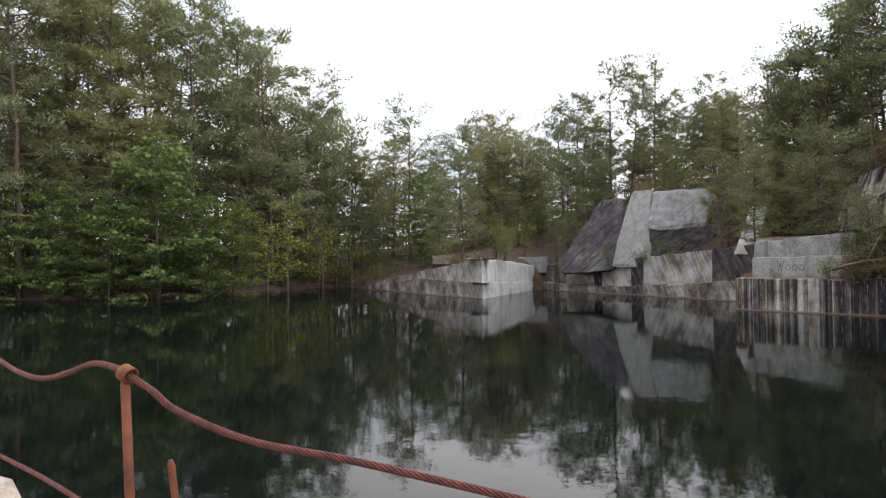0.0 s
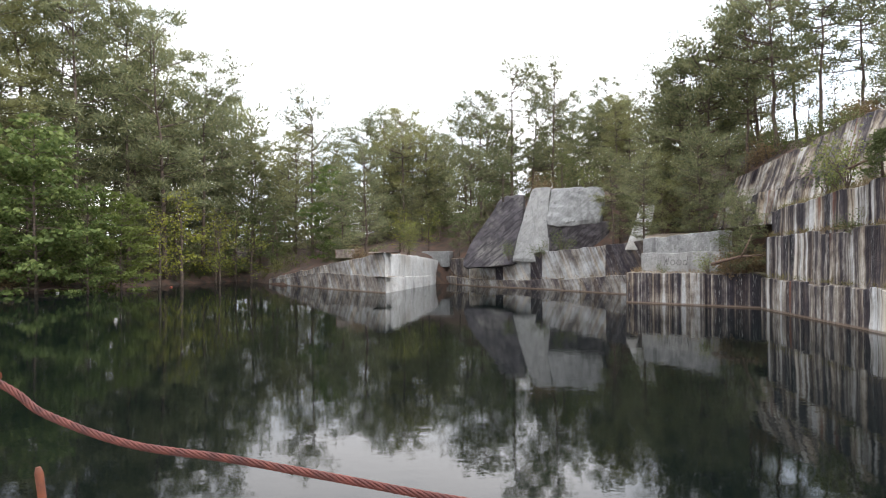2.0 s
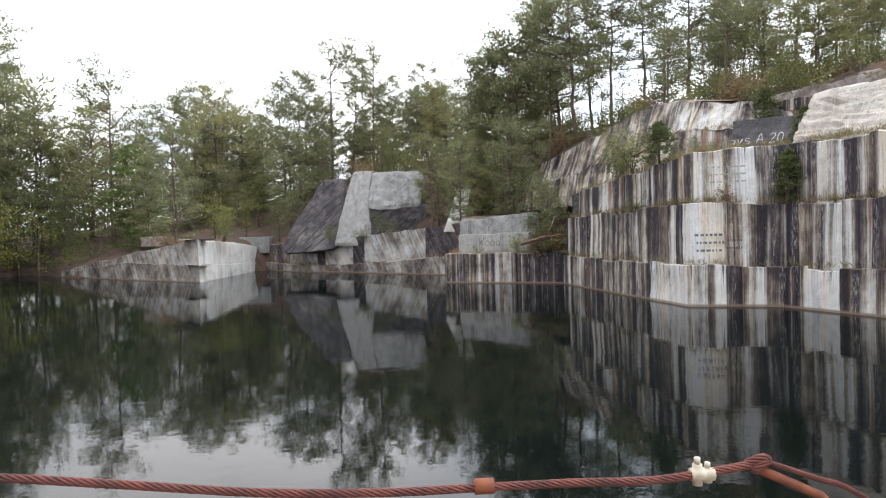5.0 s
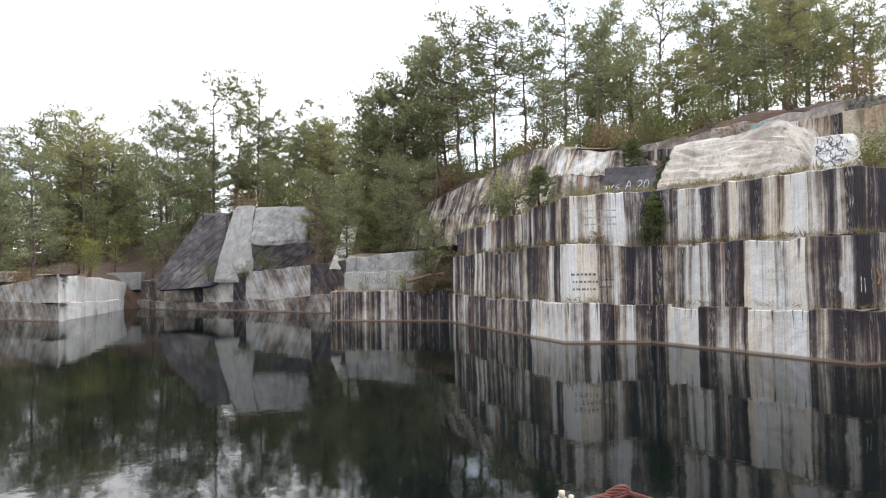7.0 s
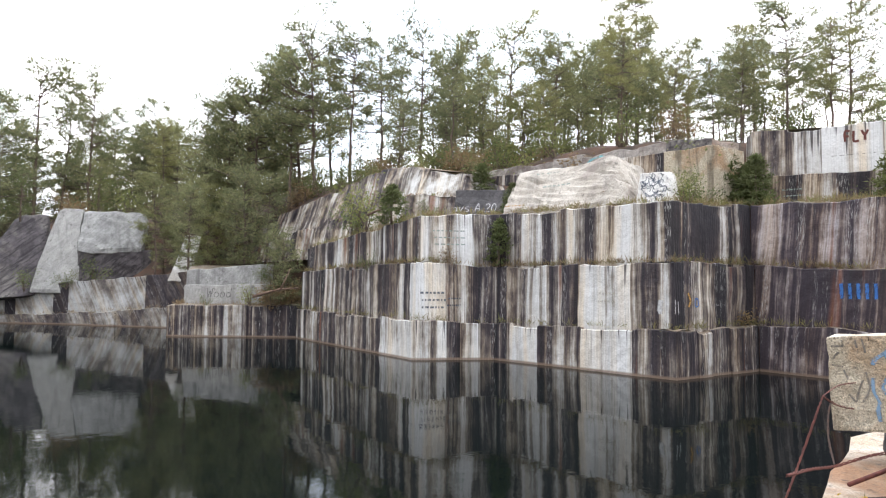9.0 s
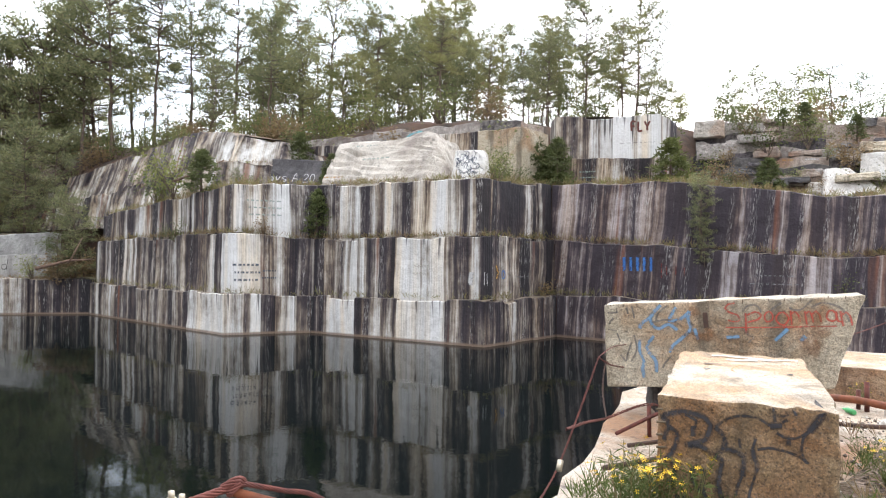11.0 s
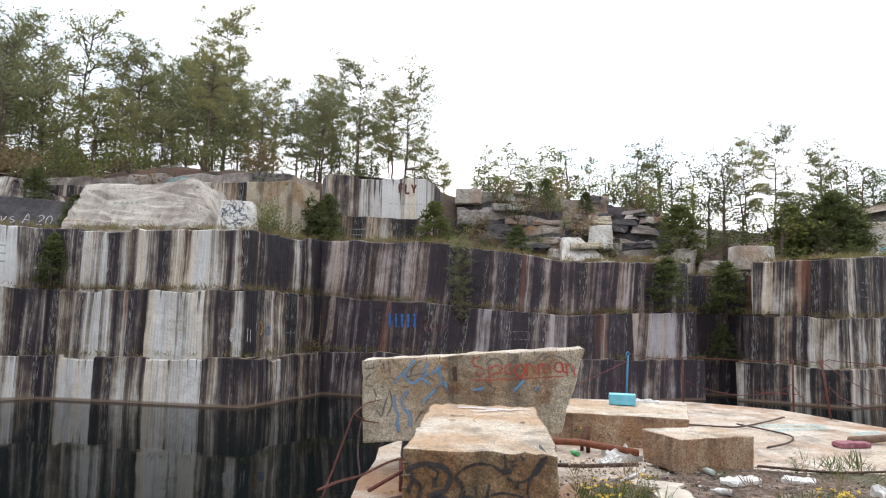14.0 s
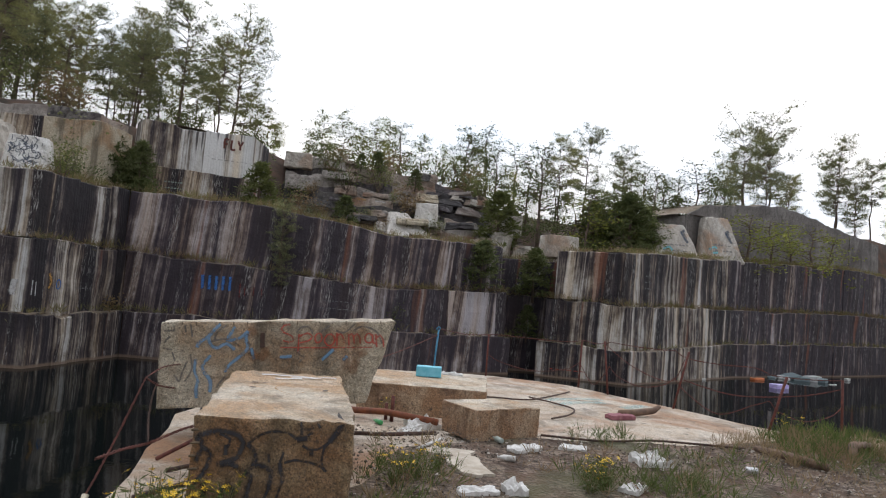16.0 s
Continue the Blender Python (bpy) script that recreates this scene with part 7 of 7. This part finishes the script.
bar_thing("pipe", [(10.1, 0.25, 1.50), (9.75, -0.4, 1.56), (9.35, -1.1, 1.53)], 0.045, RUST_PIPE, "rusty iron pipe lying on the slab", "pipe")
bar_thing("pipe", [(8.5, 0.3, 1.50), (8.6, -0.4, 1.49), (8.75, -1.02, 1.51)], 0.025, DARK_IRON, "thin dark bar lying on the ground", "pipe")
bar_thing("pipe", [(9.8, -0.5, 1.42), (9.8, -0.5, 1.78)], 0.028, RUST, "rusty iron stump standing in the slab", "pipe")
bar_thing("pipe", [(9.9, -0.42, 1.42), (9.9, -0.42, 1.66)], 0.025, RUST, "short rusty stump standing in the slab", "pipe")
bar_thing("stick", [(7.8, -0.72, 1.52), (8.35, -1.05, 1.53)], 0.018, WHITE_PLASTIC, "pale thin stick on the ground", "stick", 6)
bar_thing("log", [(8.75, -5.3, 1.55), (8.3, -5.48, 1.56), (7.85, -5.66, 1.55)], [0.04, 0.055, 0.05], WOOD, "weathered branch lying in the gravel", "branch", 8)
bar_thing("log", [(8.5, -6.5, 1.5), (8.75, -6.7, 1.66), (9.2, -7.3, 1.6)], [0.05, 0.06, 0.05], WOOD, "bent weathered branch in the grass", "branch", 8)
bar_thing("cable", curl([(8.85, -2.4, 1.54), (8.75, -3.2, 1.53), (8.86, -3.9, 1.55), (8.92, -4.5, 1.53), (8.85, -5.2, 1.52)]), 0.015, DARK_IRON, "dark old cable along the slab edge", "cable", 8)
bar_thing("cable", curl([(12.3, -1.6, 1.47), (12.5, -2.4, 1.46), (12.4, -3.1, 1.47), (13.2, -3.8, 1.46), (14.0, -4.4, 1.46)]), 0.015, DARK_IRON, "dark old cable curling over the slab", "cable", 8)
bar_thing("cable", curl([(12.7, -3.2, 1.48), (12.2, -3.6, 1.46), (11.7, -3.75, 1.46), (11.1, -3.5, 1.46), (10.6, -3.05, 1.46)]), 0.015, DARK_IRON, "dark old cable curling over the slab", "cable", 8)
bar_thing("log", [(11.35, -4.45, 1.50), (11.55, -4.85, 1.49), (11.68, -5.2, 1.52), (11.7, -5.32, 1.60)], [0.05, 0.06, 0.055, 0.04], WOOD, "dark driftwood piece on the slab", "branch", 8)
for line, thick in (([(20.01, 35.08, 2.49), (21.38, 34.61, 2.90), (22.58, 34.20, 3.01)], 0.09), ([(21.03, 33.89, 2.77), (21.35, 33.80, 3.44), (21.67, 33.72, 4.17)], 0.05), ([(20.75, 25.53, 6.66), (21.36, 24.76, 7.07), (22.20, 23.87, 7.74)], 0.06)):
    bar_thing("dead_branch", line, [thick, thick * 0.8, thick * 0.45], WOOD, "grey fallen branch lying on the rocks", "branch", 7)
cloth_me = rock_mesh("cloth", (0.24, 0.5, 0.08), 9.0, rough=0.03, bevel=0.02, cuts=4)
cloth = thing("cloth", cloth_me, simple("faded_maroon_cloth", (0.20, 0.07, 0.09), (0.30, 0.13, 0.15), 12, 0.9), "crumpled maroon cloth on the slab", "cloth")
cloth.matrix_basis = pose(11.2, -4.4, 1.42, 0, 0, 20)


def litter(name, x, y, size, turn, label, category, seed, material=WHITE_PLASTIC, z=1.5):
    rnd = random.Random(seed)
    n = 9
    verts, faces = [], []
    for j in range(n):
        for i in range(n):
            u, v = i / (n - 1) - 0.5, j / (n - 1) - 0.5
            h = size[2] * (0.5 + 0.9 * wob((u * 4, v * 4, seed), 1.0, seed)) * (1 - 1.6 * max(abs(u), abs(v)) ** 2)
            verts.append((u * size[0] * (1 + 0.3 * wob((u, v, 3), 3, seed)), v * size[1] * (1 + 0.3 * wob((u, v, 9), 3, seed)), max(0.004, h)))
    for j in range(n - 1):
        for i in range(n - 1):
            o = j * n + i
            faces.append((o, o + 1, o + n + 1, o + n))
    base = len(verts)
    rim = [i for i in range(n)] + [j * n + n - 1 for j in range(1, n)] + [(n - 1) * n + i for i in range(n - 2, -1, -1)] + [j * n for j in range(n - 2, 0, -1)]
    verts += [(verts[k][0], verts[k][1], -0.02) for k in rim]
    for k in range(len(rim)):
        m = (k + 1) % len(rim)
        faces.append((rim[m], rim[k], base + k, base + m))
    ob = thing(name, mesh_of(name, verts, faces), material, label, category, "litter")
    ob.matrix_basis = pose(x, y, z + 0.02, 0, 0, turn)
    return ob


litter("plastic_bag", 9.5, -0.9, (0.35, 0.4, 0.16), 20, "crumpled white plastic bag on the slab", "bag", 1, z=1.42)
litter("plastic_bag", 9.1, -0.72, (0.2, 0.3, 0.1), 50, "crumpled white plastic bag on the slab", "bag", 2, z=1.42)
litter("paper", 8.1, -2.0, (0.24, 0.45, 0.06), 30, "crumpled sheet of white paper on gravel", "paper", 3)
litter("paper", 8.3, -2.66, (0.24, 0.32, 0.04), -20, "flattened white carton on gravel", "paper", 4)
litter("plastic_bag", 7.73, -3.4, (0.3, 0.38, 0.15), 10, "torn white carton half open on gravel", "carton", 5)
litter("plastic_bag", 6.37, -1.5, (0.2, 0.2, 0.12), 0, "crumpled white plastic bag on gravel", "bag", 6)
litter("paper", 6.3, -1.14, (0.16, 0.36, 0.05), 15, "dirty flattened paper on gravel", "paper", 7)
litter("plastic_bag", 6.6, -2.72, (0.18, 0.26, 0.07), 40, "grey plastic wrapper on gravel", "bag", 8)
litter("paper", 7.75, -1.05, (0.5, 0.32, 0.02), 70, "muddy pale paper sheet on gravel", "paper", 9, simple("muddy_paper", (0.52, 0.47, 0.40), (0.36, 0.31, 0.25), 8, 0.9))
litter("paper", 7.2, -1.2, (0.7, 0.34, 0.02), 10, "muddy pale paper sheet on gravel", "paper", 10, bpy.data.materials["muddy_paper"])
litter("paper", 12.0, -1.6, (0.2, 0.36, 0.08), 0, "white wrapper on a granite block", "paper", 11, z=1.85)
can = thing("can", mesh_of("can", *tube([(0, 0.065, 0), (0, 0.06, 0), (0, -0.06, 0), (0, -0.065, 0)], [0.026, 0.034, 0.034, 0.026], 14), True), simple("can_metal", (0.72, 0.73, 0.75), (0.5, 0.5, 0.53), 20, 0.35, 0.7), "white metal drink can on gravel", "can", "litter")
can.matrix_basis = pose(7.53, -4.5, 1.545, 0, 0, -15)
for x, y, turn, mat, lab in ((7.51, -1.66, 70, WHITE_PLASTIC, "small white bottle lying on gravel"), (8.45, -1.75, 20, simple("greenish_bottle_plastic", (0.30, 0.36, 0.33), (0.4, 0.45, 0.42), 9, 0.3), "greenish plastic bottle lying on gravel"), (9.55, -0.3, 30, simple("green_bottle_plastic", (0.05, 0.30, 0.10), (0.08, 0.38, 0.14), 9, 0.3), "green plastic bottle lying on the slab")):
    me = mesh_of("bottle", *tube([(-0.10, 0, 0), (-0.098, 0, 0), (0.03, 0, 0), (0.07, 0, 0), (0.075, 0, 0), (0.10, 0, 0)], [0.02, 0.032, 0.032, 0.014, 0.013, 0.013], 12), True)
    ob = thing("bottle", me, mat, lab, "bottle", "litter")
    ob.matrix_basis = pose(x, y, 1.54 if x < 9 else 1.46, 0, 0, turn)


def flower_plant(seed, height=0.5, stems=16, blossoms=True):
    rnd = random.Random(seed)
    root = empty("flowering_weed", (0, 0, 0), "green weed with small yellow flowers on gravel" if blossoms else "thin green weed on gravel", "weed", "weeds")
    wood, leaf, heads = [], ([], []), ([], [])
    for _ in range(stems):
        a, r = rnd.uniform(0, 6.28), rnd.uniform(0.05, 0.3)
        h = height * rnd.uniform(0.55, 1.1)
        tip = Vector((math.cos(a) * r, math.sin(a) * r, h))
        limb = bend(Vector((math.cos(a) * 0.04, math.sin(a) * 0.04, -0.02)), tip, rnd, 0.05)
        wood.append(tube(limb, [0.005, 0.004, 0.004, 0.003, 0.002], 4, False))
        for g in (0.2, 0.35, 0.5, 0.65, 0.8, 0.92):
            blade_burst(leaf, limb[0].lerp(tip, g), 4, 0.11, 0.008, rnd, 0.6)
        if blossoms and rnd.random() < 0.75:
            for _ in range(rnd.choice((1, 2, 3))):
                p = tip + Vector((rnd.gauss(0, 0.03), rnd.gauss(0, 0.03), rnd.gauss(0.01, 0.02)))
                n = Vector((rnd.gauss(-0.6, 0.4), rnd.gauss(0, 0.4), 1)).normalized()
                x = n.orthogonal().normalized()
                y = n.cross(x)
                for k in range(6):
                    b = 2 * math.pi * k / 6
                    d, e = x * math.cos(b) + y * math.sin(b), x * math.cos(b + 0.5) + y * math.sin(b + 0.5)
                    o = len(heads[0])
                    heads[0].extend([p, p + d * 0.022 + n * 0.003, p + (d + e) * 0.015 + n * 0.002, p + e * 0.02])
                    heads[1].append((o, o + 1, o + 2, o + 3))
    part("stem", mesh_of("stem", *join(*wood), True), GRASS, root, kind="stuff")
    part("foliage", mesh_of("foliage", *leaf), WEED, root)
    if blossoms:
        part("blossom", mesh_of("blossom", *heads), PETALS, root, "small yellow flower heads")
    return root


WEED = foliage("weed_leaves", (0.07, 0.11, 0.03), (0.14, 0.18, 0.05), (0.10, 0.12, 0.045))
weeds = [flower_plant(1, 0.55, 14), flower_plant(2, 0.48, 12), flower_plant(3, 0.45, 8, False)]
for x, y, h, k in ((4.92, 1.1, 0.9, 0), (4.85, 0.85, 0.85, 1), (4.95, 0.6, 0.5, 2), (4.7, 1.2, 0.9, 0), (4.78, 1.02, 0.8, 1), (5.4, 1.35, 0.5, 1), (6.45, -0.42, 0.62, 0), (6.62, -0.6, 0.6, 1), (7.2, -0.3, 0.6, 2), (6.5, -2.25, 0.6, 0), (6.62, -2.42, 0.65, 1), (6.95, -2.5, 0.5, 0), (6.86, -3.0, 0.5, 2), (6.7, -3.35, 0.6, 2), (9.9, -6.55, 0.7, 0), (9.4, -6.6, 0.5, 2), (8.85, -2.85, 0.5, 2), (10.05, -0.45, 0.5, 1), (11.9, -0.6, 0.6, 0), (12.4, -1.6, 0.6, 0), (9.75, -1.7, 0.6, 1), (7.0, -0.85, 0.6, 1), (5.4, -0.25, 0.5, 2), (5.1, -0.35, 0.5, 2)):
    copy_thing(weeds[k], pose(x, y, 1.47, 0, 0, trnd.uniform(0, 360)) @ Matrix.Diagonal((h, h, h, 1)))
for w in weeds:
    for o in (*w.children_recursive, w):
        bpy.data.objects.remove(o)


def ground_tufts(name, label, spots, material, seed, length):
    rnd = random.Random(seed)
    out = ([], [])
    for x, y, r, n in spots:
        for _ in range(n):
            a, d = rnd.uniform(0, 6.28), r * math.sqrt(rnd.random())
            blade_burst(out, Vector((x + d * math.cos(a), y + d * math.sin(a), 1.5)), 8, length * rnd.uniform(0.5, 1.3), 0.007, rnd, 1.6)
    return thing(name, mesh_of(name, *out), material, label, "grass", kind="stuff")


ground_tufts("grass", "green grass tufts in the gravel", [(6.7, -0.6, 0.5, 40), (6.8, -2.6, 0.5, 40), (6.6, -3.3, 0.5, 60), (9.3, -6.6, 0.8, 220), (9.8, -7.6, 0.9, 220), (5.6, -0.3, 0.4, 20), (5.0, 1.3, 0.35, 60), (4.75, 0.3, 0.3, 60), (7.4, -4.0, 0.9, 50), (8.2, -6.2, 0.8, 80), (8.85, -3.4, 0.5, 30)], WEED, 3, 0.2)
ground_tufts("straw", "dry straw-coloured grass in the gravel", [(6.2, -0.6, 0.6, 16), (7.6, -0.6, 0.5, 12), (8.6, -5.6, 0.9, 120), (9.2, -7.0, 0.9, 160), (7.2, -2.9, 1.2, 30), (7.0, -4.6, 1.2, 30), (5.5, -0.4, 0.6, 12)], DRY_GRASS, 4, 0.22)


def pebbles():
    rnd = random.Random(8)
    bm_v = [Vector((0.5, 0, 0)), Vector((0, 0.5, 0.1)), Vector((-0.5, 0.1, 0)), Vector((0.1, -0.5, 0.05)), Vector((0.05, 0, 0.4)), Vector((0, 0.1, -0.3))]
    bm_f = [(0, 1, 4), (1, 2, 4), (2, 3, 4), (3, 0, 4), (1, 0, 5), (2, 1, 5), (3, 2, 5), (0, 3, 5)]
    verts, faces = [], []
    for _ in range(7500):
        x, y = rnd.uniform(4.6, 9.0), rnd.uniform(-7.5, 0.0)
        if wob((x, y, 0), 0.8, 4) < rnd.uniform(-0.5, 0.3):
            continue
        s = rnd.choice((0.014, 0.018, 0.022, 0.026, 0.03, 0.045)) * rnd.uniform(0.7, 1.3)
        turn = Euler((rnd.uniform(-0.4, 0.4), rnd.uniform(-0.4, 0.4), rnd.uniform(0, 6.28))).to_matrix()
        o = len(verts)
        verts += [Vector((x, y, 1.51)) + turn @ (v * s) for v in bm_v]
        faces += [tuple(i + o for i in f) for f in bm_f]
    n = Nodes("gravel_stones", 0.9)
    isl = n.tree.nodes["Geometry"].outputs["Random Per Island"]
    n.color(n.ramp(isl, [(0.0, (0.05, 0.04, 0.033)), (0.5, (0.14, 0.11, 0.088)), (0.88, (0.27, 0.23, 0.19)), (1.0, (0.5, 0.47, 0.43))]))
    return thing("gravel", mesh_of("gravel", verts, faces), n.mat, "loose gravel and stone chips", "gravel", kind="stuff")


pebbles()

# rubbish afloat near the far wall
raft = empty("floating_debris", (38.5, -26.0, 0.0), "raft of floating grey rubbish on the water", "debris")
frnd = random.Random(19)
for k in range(9):
    me = rock_mesh("scrap", (frnd.uniform(0.3, 1.1), frnd.uniform(0.4, 1.4), frnd.uniform(0.12, 0.4)), 40 + k, rough=0.05, bevel=0.03, cuts=1)
    o = part("scrap", me, simple("scrap_%s" % "abcdefghi"[k], *frnd.choice([((0.35, 0.42, 0.44), (0.2, 0.25, 0.27)), ((0.6, 0.6, 0.6), (0.4, 0.42, 0.44)), ((0.14, 0.2, 0.22), (0.2, 0.26, 0.28))]), 6, 0.6), raft)
    o.matrix_basis = pose(frnd.uniform(-1.0, 1.0), frnd.uniform(-1.6, 1.6), -0.05, frnd.uniform(-10, 10), frnd.uniform(-10, 10), frnd.uniform(0, 90))
for x, y, s, mat, lab in ((32.2, -21.2, (0.5, 0.9, 0.25), simple("lilac_plastic", (0.45, 0.38, 0.75), (0.6, 0.55, 0.85), 5, 0.5), "lilac plastic bag afloat on the water"), (36.0, -22.4, (0.3, 0.9, 0.16), simple("orange_plastic", (0.62, 0.16, 0.06), (0.7, 0.24, 0.1), 5, 0.5), "orange plastic float on the water"), (33.7, -17.9, (0.2, 0.3, 0.14), WHITE_PLASTIC, "white plastic float on the water"), (39.9, -31.0, (0.25, 0.3, 0.2), WHITE_PLASTIC, "white plastic float on the water"), (36.2, -27.2, (0.2, 0.5, 0.08), WHITE_PLASTIC, "white plastic scrap on the water")):
    me = rock_mesh("float", s, x, rough=0.03, bevel=0.04, cuts=2)
    o = thing("float", me, mat, lab, "float", "floating rubbish")
    o.matrix_basis = pose(x, y, -0.04, 0, 0, 20)
for x, y, mat, lab in ((-30.5, 61.3, WHITE_PLASTIC, "white rubbish on the wooded shore"), (-26.0, 62.5, WHITE_PLASTIC, "white rubbish on the wooded shore"), (-24.0, 67.5, WHITE_PLASTIC, "white rubbish on the wooded shore"), (-21.5, 68.2, WHITE_PLASTIC, "white rubbish on the wooded shore"), (-18.5, 70.5, simple("red_plastic", (0.50, 0.10, 0.06), (0.55, 0.16, 0.09), 8, 0.5, 0, 0), "red plastic rubbish on the wooded shore")):
    me = rock_mesh("rubbish", (0.2, 0.32, 0.1), x, rough=0.06, bevel=0.05, cuts=2)
    o = thing("rubbish", me, mat, lab, "rubbish", "shore rubbish")
    o.matrix_basis = pose(x, y, 0.0, 0, 0, 30)

discard(tall + hill + full + dense + sparse + big_leaf + small_leaf + yellow_leaf + airy + cedars + bushes + dry_bushes)
